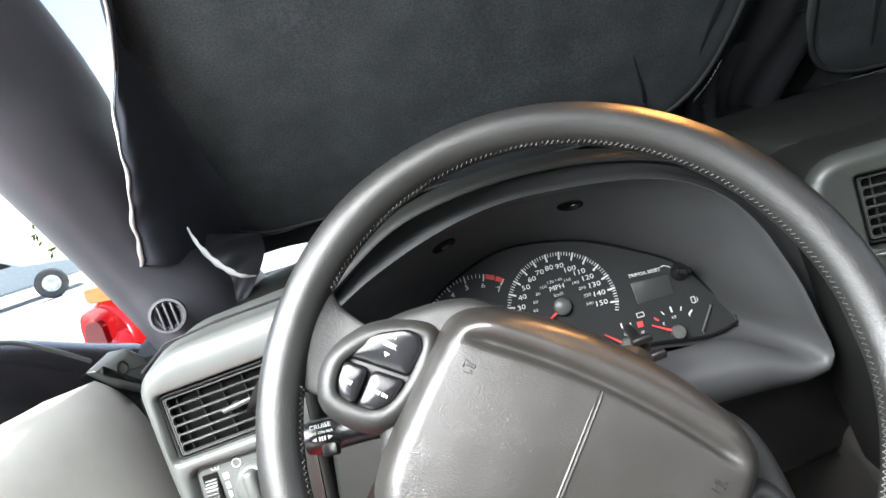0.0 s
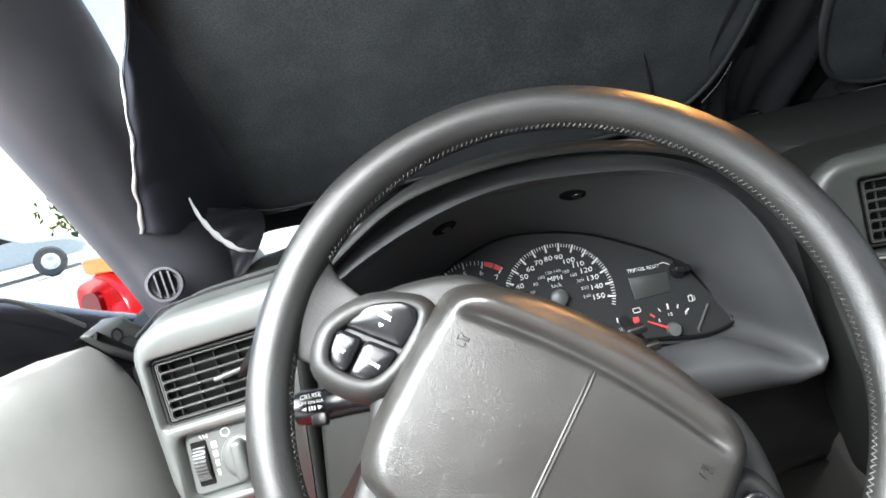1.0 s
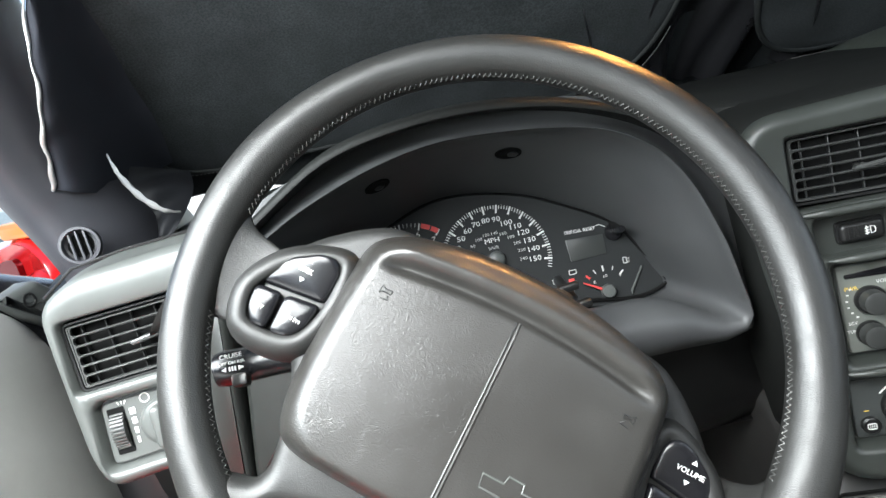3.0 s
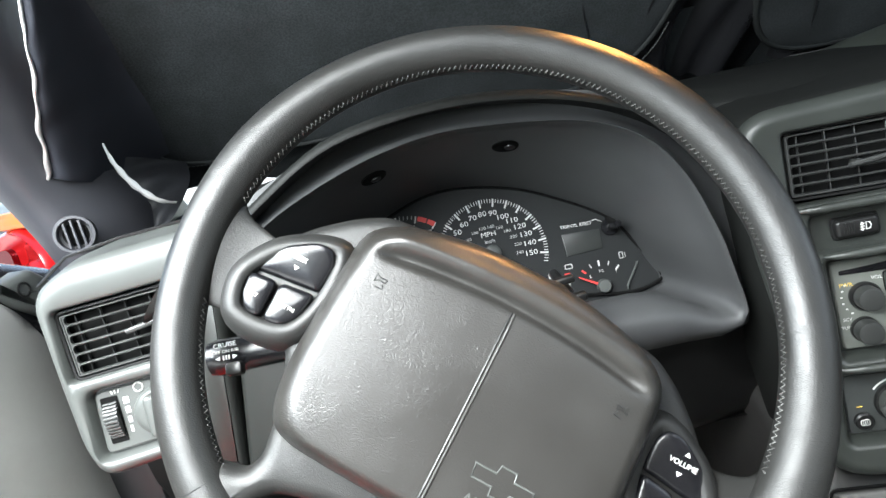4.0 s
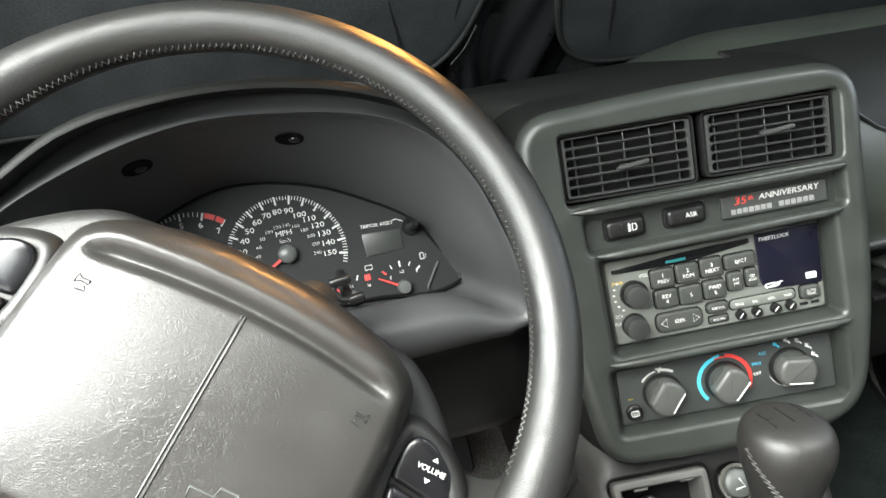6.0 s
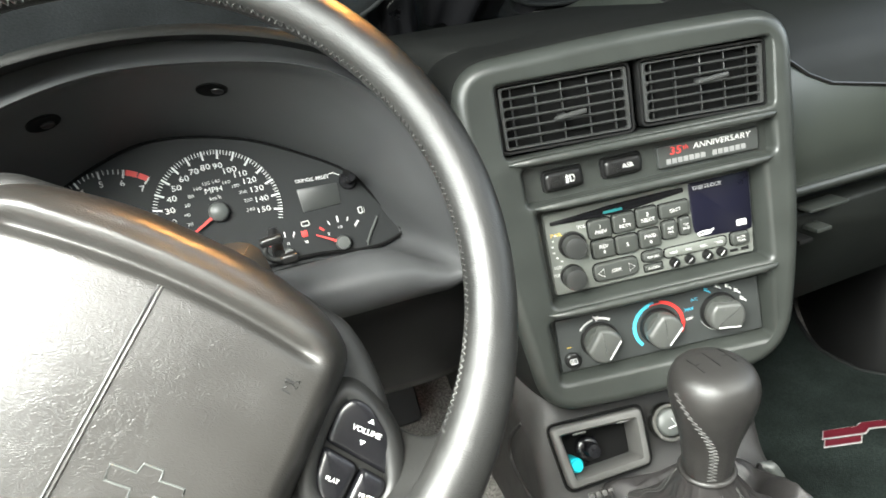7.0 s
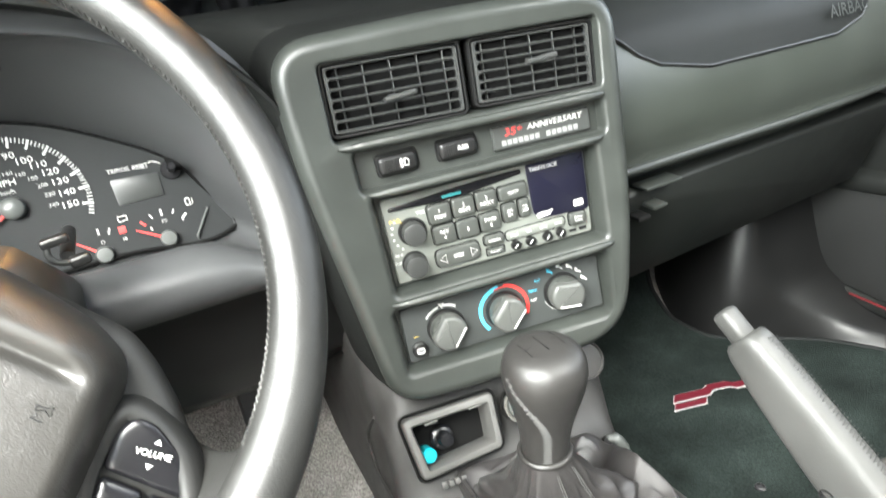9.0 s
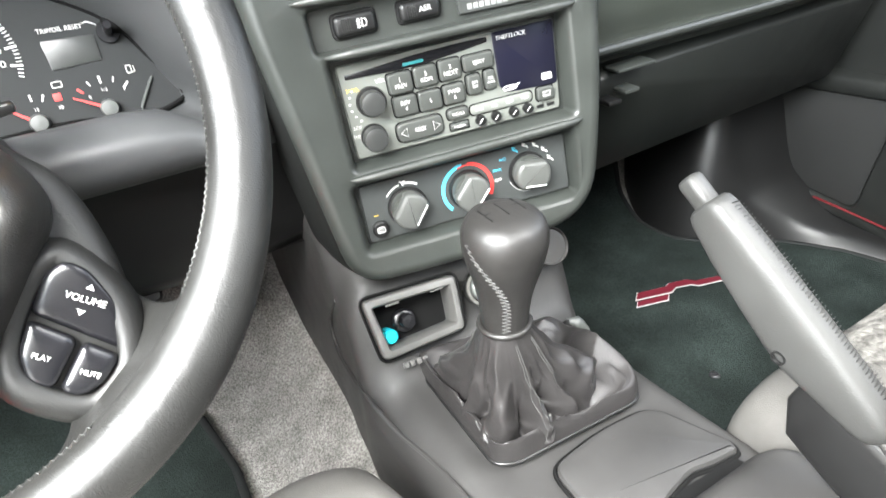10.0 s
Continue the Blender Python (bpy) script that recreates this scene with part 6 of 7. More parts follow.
# ---------------------------------------------------------------- console
console = thing("centre_console", Matrix(), "grey plastic console between the seats", "console")
bm = bmesh.new()
rows = []
CX = 0.352
for y, z, wl, wr in ((0.80, 0.37, 0.080, 0.085), (0.66, 0.365, 0.084, 0.086), (0.54, 0.345, 0.088, 0.090), (0.485, 0.315, 0.095, 0.118), (0.455, 0.298, 0.098, 0.126), (0.440, 0.283, 0.100, 0.127), (0.425, 0.256, 0.102, 0.125), (0.408, 0.228, 0.103, 0.121), (0.385, 0.214, 0.102, 0.116), (0.33, 0.208, 0.098, 0.113), (0.25, 0.206, 0.091, 0.118), (0.15, 0.210, 0.086, 0.122), (0.0, 0.216, 0.084, 0.125), (-0.45, 0.22, 0.084, 0.125)):
    sec = rounded([(CX - wl - 0.006, 0.03), (CX + wr + 0.010, 0.03), (CX + wr + 0.003, z - 0.030), (CX + wr - 0.010, z), (CX - wl + 0.018, z), (CX - wl - 0.002, z - 0.024)], [0.001, 0.001, 0.016, 0.014, 0.018, 0.018], 6)
    rows.append([Vector((x, y, q)) for x, q in sec])
grid = list(zip(*[spline(c, 4) for c in zip(*rows)]))
loft(bm, [list(r) for r in grid])
TR = axes((0.270, 0.437, 0.280), (0.991, -0.131, 0.015), (0.053, 0.501, 0.864))
well = [(0.0015, -0.0440), (0.0735, -0.0400), (0.0770, 0.0015), (-0.0020, 0.0035)]
for (xa, za), (xb, zb) in zip(well, well[1:] + well[:1]):
    bmesh.ops.bisect_plane(bm, geom=bm.verts[:] + bm.edges[:] + bm.faces[:], plane_co=TR @ Vector((xa, 0, za)), plane_no=TR.to_3x3() @ Vector((zb - za, 0, xa - xb)))
back = TR.inverted()
gone = []
for f in bm.faces:
    q = back @ f.calc_center_median()
    if abs(q.y) < 0.03 and all((xb - xa) * (q.z - za) - (zb - za) * (q.x - xa) > 0 for (xa, za), (xb, zb) in zip(well, well[1:] + well[:1])):
        gone.append(f)
bmesh.ops.delete(bm, geom=gone, context="FACES")
part("body", bm, M_CONSOLE, console, sharp=50)
bm = bmesh.new()
tube(bm, spline([(0.2545, 0.472, 0.2740), (0.2555, 0.495, 0.2500), (0.2565, 0.514, 0.2280), (0.2580, 0.523, 0.2080), (0.2570, 0.515, 0.1920), (0.2528, 0.4864, 0.1940), (0.2470, 0.416, 0.2075), (0.2550, 0.3704, 0.1960), (0.2640, 0.3134, 0.1985), (0.2662, 0.20, 0.206), (0.268, 0.0, 0.212)], 6), 0.0021, 6)
part("side_bead", bm, M_CONSOLE, console)
bm = bmesh.new()
tube(bm, spline([(0.452, 0.43, 0.255), (0.430, 0.44, 0.272), (0.402, 0.447, 0.280), (0.372, 0.450, 0.283)], 6), 0.0012, 6)
part("seam", bm, M_BLACK, console)

tray = thing("ashtray", TR @ Matrix.Translation((0, -0.004, 0)), "open black ashtray recess holding a teal capped part", "ashtray")
frame_o = rounded([(0.000, -0.0475), (0.076, -0.0435), (0.080, 0.0045), (-0.005, 0.0065)], 0.006, 5)
frame_i = rounded([(0.0065, -0.0405), (0.0700, -0.0370), (0.0735, -0.0025), (0.0015, -0.0005)], 0.003, 5)
bm = bmesh.new()
holed(bm, flat_rings(frame_o, [(0.0, -0.029), (0.0, 0.003), (0.001, 0.0050), (0.0025, 0.0056)]), [flat_rings(frame_i, [(-0.0005, 0.0056), (0.0008, 0.0040), (0.001, -0.0280)])])
part("frame", bm, M_TRAY, tray, sharp=50)
bm = bmesh.new()
tube(bm, [(x, 0.0008, z) for x, z in offset(frame_o, -0.0022)], 0.0014, 6, True)
part("gap", bm, M_DARK, tray)
# near-black floor, the well's shade put into its colour
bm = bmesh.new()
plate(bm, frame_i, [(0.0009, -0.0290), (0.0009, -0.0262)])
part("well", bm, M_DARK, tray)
bm = bmesh.new()
lathe(bm, [(0.0062, -0.027), (0.0066, -0.0060), (0.0066, -0.0028), (0.0058, -0.0016), (0.0050, -0.0022), (0.0046, -0.0008), (0.0003, -0.0004)], 28, Matrix.Translation((0.0118, 0, -0.0300)))
part("teal_cap", bm, M_TEAL, tray, "teal plastic cap", sharp=60)
bm = bmesh.new()
lathe(bm, [(0.0110, -0.027), (0.0110, -0.020), (0.0098, -0.0185), (0.0066, -0.018), (0.0066, -0.0035), (0.0056, -0.0018), (0.0022, -0.0014), (0.0018, -0.0006), (0.0003, -0.0004)], 28, Matrix.Translation((0.0305, 0, -0.0225)))
part("socket", bm, M_GLOSS, tray, "black socket", sharp=50)
for x, t in ((0.014, 2), (0.055, 2)):
    bm = bmesh.new()
    box(bm, x, x + 0.012, -0.004, -0.002, -0.0042, -0.0024, 0.0003)
    part("clip", bm, M_TRAY, tray)
bm = bmesh.new()
for i in range(4):
    box(bm, 0.014 + i * 0.0058, 0.0185 + i * 0.0058, -0.0045, -0.001, -0.0590, -0.0540, 0.0006)
part("tabs", bm, M_TRAY, tray)

lighter = thing("lighter_socket", TR @ Matrix.Translation((0.1030, -0.004, -0.0150)), "round lighter socket with a grey rim", "lighter socket")
bm = bmesh.new()
lathe(bm, [(0.0175, -0.005), (0.0175, 0.002), (0.0162, 0.0036), (0.0135, 0.0036), (0.0125, 0.001), (0.0122, -0.004)], 32)
part("rim", bm, M_CHROME, lighter, "bright ring", sharp=50)
bm = bmesh.new()
lathe(bm, [(0.0120, -0.006), (0.0118, 0.0040), (0.0105, 0.0055), (0.0003, 0.0058)], 32)
lk = part("knob", bm, M_PLAIN, lighter, sharp=50)
bm = bmesh.new()
tube(bm, [(-0.004, -0.0060, -0.004), (0.004, -0.0060, -0.003), (0.001, -0.0060, 0.004)], 0.0007, 5)
part("symbol", bm, M_WHITE, lk)

cap = thing("blanking_plug", TR @ Matrix.Translation((0.1800, 0.0005, 0.0000)), "round grey cap set in the console front", "cap")
bm = bmesh.new()
lathe(bm, [(0.0185, -0.010), (0.0185, 0.0010), (0.0176, 0.0020), (0.0165, 0.0008), (0.0160, 0.0000), (0.0100, 0.0008), (0.0004, 0.0012)], 36)
part("disc", bm, M_CONSOLE, cap, sharp=50)

hook = thing("console_hook", TR @ Matrix.Translation((0.1720, -0.006, -0.0740)), "small grey plastic hook on the console", "hook")
bm = bmesh.new()
tube(bm, spline([(0.012, 0.006, -0.022), (0.010, -0.004, -0.008), (0.004, -0.008, 0.002), (-0.003, -0.006, 0.004)], 5), [0.007] * 6 + [0.006] * 5 + [0.004] * 5, 10)
part("arm", bm, M_PLAIN, hook, sharp=60)
bm = bmesh.new()
lathe(bm, [(0.0040, 0.0), (0.0036, 0.004), (0.0003, 0.004)], 14, Matrix.Translation((-0.004, -0.006, 0.003)))
part("pin", bm, M_BLACK, hook)

# ---------------------------------------------------------------- gear lever
lever = thing("gear_lever", pose(0.326, 0.302, 0.215), "leather gear lever with a stitched knob and gathered boot", "gear lever")
bm = bmesh.new()
NB = 180
base = rounded([(-0.034, -0.015), (-0.020, -0.024), (0.096, -0.030), (0.107, -0.016), (0.104, 0.080), (-0.030, 0.112)], 0.012, 5)
base = polar(base, (0.030, 0.030), NB)
PLEATS = [-150, -104, -62, -18, 34, 82, 128, 172]


def tent(a, c, w):
    """Straight-sided ridge of half width w degrees about the bearing c."""
    return max(0.0, 1 - abs((math.degrees(a) - c + 180) % 360 - 180) / w)


rings = []
for k in range(64):
    s = k / 63
    ring = []
    for i in range(NB):
        a = 2 * math.pi * i / NB
        wander = a + 0.35 * noise.noise(Vector((1.3 * math.cos(a), 1.3 * math.sin(a), 2.2 * s)))
        bx, by = base[i]
        tx, ty = -0.004 + 0.0165 * math.cos(a), 0.006 + 0.0165 * math.sin(a)
        # outer roll along the frame, valley, then the cone up to the neck
        bridge = min(1.0, 1.1 * tent(wander, -22, 30) + 0.8 * tent(wander, 40, 26) + 0.9 * tent(wander, 120, 34) + 0.75 * tent(wander, -158, 20) + 0.95 * tent(wander, -88, 18))
        swell = 0.75 + 0.55 * tent(wander, -20, 40) + 0.35 * tent(wander, 175, 60) + 0.5 * tent(wander, 85, 40) + 0.3 * tent(wander, -118, 26)
        if s < 0.45:
            u = s / 0.45
            z = 0.023 * swell * math.sin(math.pi * u ** 0.72) ** 0.8 * (1 - 0.30 * bridge * u) + (0.003 + 0.021 * bridge) * u ** 1.6
            e = 0.36 * u ** 1.15 - 0.05 * math.sin(math.pi * u)
        else:
            u = (s - 0.45) / 0.55
            z = (0.003 + 0.021 * bridge * (1 - u) ** 2) + 0.101 * (0.55 * u + 0.45 * u ** 1.5)
            e = 0.36 + 0.64 * u ** 1.35
        pleat = max(tent(wander, c, 24) for c in PLEATS) - 0.45
        x, y = bx * (1 - e) + tx * e, by * (1 - e) + ty * e
        d = Vector((x + 0.002, y - 0.010)).normalized()
        sag = noise.noise(Vector((2.6 * math.cos(a) + 3, 2.6 * math.sin(a), 3.4 * s)))
        wrinkle = abs(noise.noise(Vector((4.0 * math.cos(a) + 2.5 * s, 4.0 * math.sin(a), 8 * s + 2))))
        swing = math.sin(math.pi * s) ** 1.2
        off = 0.0190 * pleat * math.exp(-((s - 0.56) / 0.20) ** 2) + 0.0070 * sag * swing - 0.0100 * wrinkle * swing
        ring.append(Vector((x + d.x * off, y + d.y * off, max(0.0, z + (0.0060 * sag - 0.0080 * wrinkle) * swing + 0.006 * pleat * math.exp(-((s - 0.2) / 0.1) ** 2)))))
    rings.append(ring)
loft(bm, rings, True, (False, True))
boot = part("boot", bm, M_BOOT, lever, "soft creased grey leather boot", sharp=80)
bm = bmesh.new()
tube(bm, [(x, y, 0.0006) for x, y in base], 0.0016, 8, True)
part("boot_rim", bm, M_BLACK, boot, sharp=80)
for i0 in (17, 64, 128, 149):
    bm = bmesh.new()
    for d in (-1, 1):
        tube(bm, [rings[k][(i0 + d) % NB] + (rings[k][(i0 + d) % NB] - Vector((0.004, 0.014, rings[k][i0].z))).normalized() * 0.0006 for k in range(30, 62)], 0.00026, 5)
    part("stitching", bm, M_THREAD_DARK, boot)
bm = bmesh.new()
tube(bm, [(-0.004 + 0.0175 * math.cos(a), 0.006 + 0.0175 * math.sin(a), 0.106) for a in (2 * math.pi * i / 30 for i in range(30))], 0.0022, 8, True)
part("collar", bm, M_KNOB, lever, sharp=80)
LEAN = Matrix.Translation((-0.004, 0.006, 0.107)) @ Matrix.Rotation(radians(4), 4, "X") @ Matrix.Diagonal((1.03, 1.03, 0.80, 1))
bm = bmesh.new()
prof = [(0.0155, 0.0160, 0.0), (0.0162, 0.0166, 0.012), (0.0178, 0.0182, 0.030), (0.0208, 0.0212, 0.048), (0.0246, 0.0250, 0.066), (0.0268, 0.0272, 0.082), (0.0264, 0.0268, 0.094), (0.0228, 0.0232, 0.1035), (0.0155, 0.0158, 0.1085), (0.0080, 0.0080, 0.1100), (0.0005, 0.0005, 0.1102)]
kr = [[LEAN @ Vector((rx * math.cos(a), ry * math.sin(a), z)) for a in (2 * math.pi * i / 40 for i in range(40))] for rx, ry, z in prof]
kr = [list(r) for r in zip(*[spline(c, 3) for c in zip(*kr)])]
loft(bm, kr)
knob = part("knob", bm, M_KNOB, lever, "grey leather knob with pale stitching", sharp=80)
for side in (-122, -30):
    bm = bmesh.new()
    zig = []
    for i in range(44):
        t = i / 43
        z = 0.004 + 0.088 * t
        rx, ry = lerp(z, [p[2] for p in prof], [p[0] for p in prof]), lerp(z, [p[2] for p in prof], [p[1] for p in prof])
        a = radians(side + (8 if i % 2 else -8) * (0.018 / rx) - (110 * max(0, t - 0.30) ** 1.6 if side < -90 else -10 * t))
        zig.append(LEAN @ Vector(((rx + 0.0004) * math.cos(a), (ry + 0.0004) * math.sin(a), z)))
    tube(bm, zig, 0.00034, 5)
    part("stitching", bm, M_THREAD, knob)
bm = bmesh.new()
for pts in (((-0.012, 0.009), (-0.012, -0.007)), ((0.0, 0.009), (0.0, -0.007)), ((0.012, 0.009), (0.012, -0.007)), ((-0.012, 0.001), (0.012, 0.001))):
    tube(bm, [LEAN @ Vector((x, y + 0.002, 0.1106 - 7.2 * (x * x + (y + 0.002) ** 2))) for x, y in pts], 0.0005, 5)
part("shift_pattern", bm, M_BLACK, knob)

# ---------------------------------------------------------------- console lid and rear console
lp = rounded([(-0.012, 0.0), (0.030, 0.010), (0.052, 0.014), (0.066, 0.010), (0.092, 0.007), (0.095, 0.014), (0.074, 0.074), (0.020, 0.078), (-0.026, 0.072), (-0.029, 0.040)], [0.006, 0.004, 0.006, 0.006, 0.003, 0.005, 0.016, 0.02, 0.012, 0.01], 5)
LIDM = pose(0.352, 0.19, 0.2085)
bm = bmesh.new()
loft(bm, [[LIDM @ Vector((x, y, h)) for x, y in offset(lp, d)] for d, h in ((0, 0.0), (0, 0.004), (0.0015, 0.0065), (0.005, 0.0075))])
lid = part("lid", bm, M_CONSOLE, console, "flat lid with rounded corners", sharp=18)
bm = bmesh.new()
plate(bm, rounded([(-0.020, -0.012), (0.088, -0.006), (0.092, 0.016), (-0.020, 0.016)], 0.004, 3), [(0, 0.0), (0, 0.0016)], LIDM @ Matrix.Rotation(radians(-90), 4, "X") @ Matrix.Diagonal((1, 1, -1, 1)))
part("finger_gap", bm, M_DARK, lid)
bm = bmesh.new()
tube(bm, [LIDM @ Vector((x, y, 0.0012)) for x, y in offset(lp, -0.0016)], 0.0017, 6, True)
part("gap", bm, M_DARK, lid)
bm = bmesh.new()
rows = []
for y, z, x0, x1 in ((0.1835, 0.200, 0.350, 0.440), (0.1830, 0.222, 0.344, 0.446), (0.178, 0.233, 0.336, 0.453), (0.165, 0.239, 0.326, 0.463), (0.13, 0.242, 0.312, 0.470), (0.06, 0.245, 0.295, 0.474), (-0.10, 0.25, 0.28, 0.478), (-0.4, 0.25, 0.27, 0.48)):
    rows.append([Vector((x, y, q)) for x, q in rounded([(x0, 0.19), (x1, 0.19), (x1 - 0.006, z), (x0 + 0.006, z)], 0.010, 4)])
loft(bm, [list(r) for r in zip(*[spline(c, 4) for c in zip(*rows)])])
part("rear_moulding", bm, M_CONSOLE, console, "raised rear console moulding", sharp=60)

# ---------------------------------------------------------------- handbrake
brake = thing("handbrake", Matrix(), "pale grey stitched handbrake lever, pulled up", "handbrake")
A0, A1 = Vector((0.434, 0.243, 0.400)), Vector((0.452, 0.030, 0.225))
ax = (A1 - A0).normalized()
side = Vector((1, 0, 0)) - ax * ax.x
side.normalize()
upv = side.cross(ax)
upv = upv if upv.z > 0 else -upv
# distance along the lever, half width, top and bottom of the section
sect = [(0.0, 0.0090, 0.0120, -0.0085), (0.002, 0.0104, 0.0145, -0.0115), (0.007, 0.0110, 0.0160, -0.0140), (0.03, 0.0114, 0.0172, -0.0185), (0.06, 0.0116, 0.0180, -0.0220), (0.09, 0.0118, 0.0182, -0.0245), (0.105, 0.0118, 0.0182, -0.0240),
        (0.120, 0.0118, 0.0180, -0.0195), (0.140, 0.0117, 0.0172, -0.0130), (0.152, 0.0114, 0.0160, -0.0090), (0.158, 0.0100, 0.0135, -0.0050), (0.160, 0.0070, 0.0090, 0.0000)]


def brake_ring(d, w, top, low, n=32):
    c = A0 + ax * d - side * 0.0030 + upv * (top + low) / 2
    h = (top - low) / 2
    out = []
    for i in range(n):
        a = 2 * math.pi * i / n
        ca, sa = math.cos(a), math.sin(a)
        out.append(c + side * (w * abs(ca) ** 0.62 * (1 if ca > 0 else -1)) + upv * (h * abs(sa) ** 0.62 * (1 if sa > 0 else -1)))
    return out


bm = bmesh.new()
loft(bm, [brake_ring(*s) for s in sect])
grip = part("grip", bm, M_BRAKE, brake, sharp=60)
bm = bmesh.new()
B = Matrix(((side.x, ax.x, upv.x, A0.x), (side.y, ax.y, upv.y, A0.y), (side.z, ax.z, upv.z, A0.z), (0, 0, 0, 1)))
box(bm, -0.0105, 0.0030, -0.020, 0.004, -0.0050, 0.0090, 0.003, B)
part("release_button", bm, M_BRAKE, brake, "grey release button", sharp=50)
bm = bmesh.new()
zig = []
for i in range(110):
    d = 0.008 + 0.140 * i / 109
    zig.append(B @ Vector((0.001 + (0.0036 if i % 2 else -0.0036), d, 0.0004 + float(np.interp(d, [q[0] for q in sect], [q[2] for q in sect])))))
tube(bm, zig, 0.00042, 5)
part("stitching", bm, M_KNOB, grip, "zigzag stitching along the top")
bm = bmesh.new()
lathe(bm, [(0.0046, -0.002), (0.0046, 0.0004), (0.0036, 0.0005), (0.0032, -0.001), (0.0003, -0.001)], 18, B @ Matrix.Translation((-0.0148, 0.098, -0.0150)) @ Matrix.Rotation(radians(-90), 4, "Z"))
part("screw", bm, M_BLACK, grip)
bm = bmesh.new()
loft(bm, [brake_ring(d, w, top, low, 20) for d, w, top, low in ((0.116, 0.004, -0.008, -0.015), (0.124, 0.0085, -0.004, -0.036), (0.145, 0.0095, -0.002, -0.056), (0.175, 0.0100, 0.006, -0.052), (0.20, 0.0105, 0.008, -0.046), (0.25, 0.011, 0.008, -0.040))])
part("sleeve", bm, M_BLACK, brake, "black lever sleeve", sharp=60)
bm = bmesh.new()
loft(bm, [brake_ring(d, w, top, low, 20) for d, w, top, low in ((0.159, 0.0090, 0.0125, 0.0015), (0.166, 0.0092, 0.0125, 0.0015), (0.20, 0.0092, 0.0125, 0.0015))])
part("stem", bm, M_CHROME, brake, "bright metal lever stem", sharp=60)

# ---------------------------------------------------------------- seats
M_SEATP = surface("seat_pattern_cloth", (0.125, 0.120, 0.111), 0.95, grain=1.0, scale=150, kind="cells", dist=0.0018, vary=0.45, blotch=60, spec=0.1, fleck=0.4)


def front_seat(x0, y0, label):
    s = thing("car_seat", pose(x0, y0, 0), label, "car seat", "front seats")
    bm = bmesh.new()
    rows = []
    for y, z, w in ((0.268, 0.150, 0.170), (0.282, 0.185, 0.200), (0.276, 0.222, 0.220), (0.252, 0.243, 0.230), (0.18, 0.252, 0.240), (0.0, 0.237, 0.245), (-0.25, 0.205, 0.245), (-0.30, 0.20, 0.24)):
        rows.append([Vector((x, y, q)) for x, q in rounded([(-w, 0.09), (w, 0.09), (w, z - 0.015), (w * 0.80, z + 0.006), (w * 0.55, z - 0.004), (-w * 0.55, z - 0.004), (-w * 0.80, z + 0.006), (-w, z - 0.015)], 0.03, 4)])
    loft(bm, [list(r) for r in zip(*[spline(c, 4) for c in zip(*rows)])])
    part("cushion", bm, M_SEAT, s, sharp=70)
    bm = bmesh.new()
    loft(bm, [[Vector((x, y, z + 0.006 - 0.02 * (x / 0.14) ** 2 * 0.3)) for x in np.linspace(-0.14, 0.14, 12)] for y, z in ((0.268, 0.2285), (0.252, 0.2435), (0.18, 0.2520), (0.0, 0.2380), (-0.25, 0.208))], closed=False)
    part("insert", bm, M_SEATP, s, "patterned cloth insert", sharp=70)
    bm = bmesh.new()
    rows = []
    for z, y, w in ((0.16, -0.24, 0.20), (0.30, -0.27, 0.235), (0.55, -0.34, 0.24), (0.72, -0.40, 0.20), (0.80, -0.43, 0.13), (0.95, -0.46, 0.12), (0.98, -0.47, 0.08)):
        rows.append([Vector((x, q, z)) for x, q in rounded([(-w, y - 0.06), (w, y - 0.06), (w, y + 0.07), (w * 0.6, y + 0.045), (-w * 0.6, y + 0.045), (-w, y + 0.07)], 0.03, 4)])
    loft(bm, rows)
    part("backrest", bm, M_SEAT, s, sharp=70)


front_seat(0.694, -0.050, "light grey velour seat with a patterned cloth insert")
front_seat(-0.012, 0.072, "light grey velour seat behind the wheel")


# ---------------------------------------------------------------- passenger side
bm = bmesh.new()
cover_rows = []
for z in np.linspace(0.518, 0.622, 10):
    t = (z - 0.518) / 0.104
    xl = lerp(z, [0.518, 0.524, 0.540, 0.56, 0.60, 0.622], [0.640, 0.590, 0.555, 0.530, 0.480, 0.455])
    xr = lerp(z, [0.518, 0.524, 0.535, 0.56, 0.622], [0.840, 0.880, 0.905, 0.915, 0.915])
    row = []
    for k in range(21):
        x = xl + (xr - xl) * k / 20
        zz = z
        prof = PROFILE[3:9][::-1]
        y = lerp(zz, [p[1] for p in prof], [p[0] for p in prof]) + 0.035 * max(0, (x - 0.75) / 0.4) ** 2
        row.append(Vector((x, y - 0.0030, zz + 0.0012)))
    cover_rows.append(row)
loft(bm, cover_rows, closed=False)
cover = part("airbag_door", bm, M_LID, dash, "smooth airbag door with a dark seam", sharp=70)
bm = bmesh.new()
seam = [r[0] for r in cover_rows[::-1]] + cover_rows[0][1:-1] + [r[-1] for r in cover_rows]
tube(bm, [p + Vector((0, 0.0012, -0.0005)) for p in seam], 0.0019, 6)
part("seam", bm, M_BLACK, cover)
words("AIRBAG", 0.020, 0.0, 0.0, cover, M_PANEL, 0.0, m=axes((0.862, 0.457, 0.541), (1, 0.05, 0.0), (0, 0.30, 0.95)) @ Matrix.Translation((0, -0.0045, 0)), wide=1.1)
bm = bmesh.new()
edge = [Vector((x, 0.4535 + 0.035 * max(0, (x - 0.75) / 0.4) ** 2, 0.436)) for x in np.linspace(0.44, 1.14, 16)]
tube(bm, edge, 0.0045, 8)
part("lower_edge", bm, M_PANEL, dash, sharp=70)

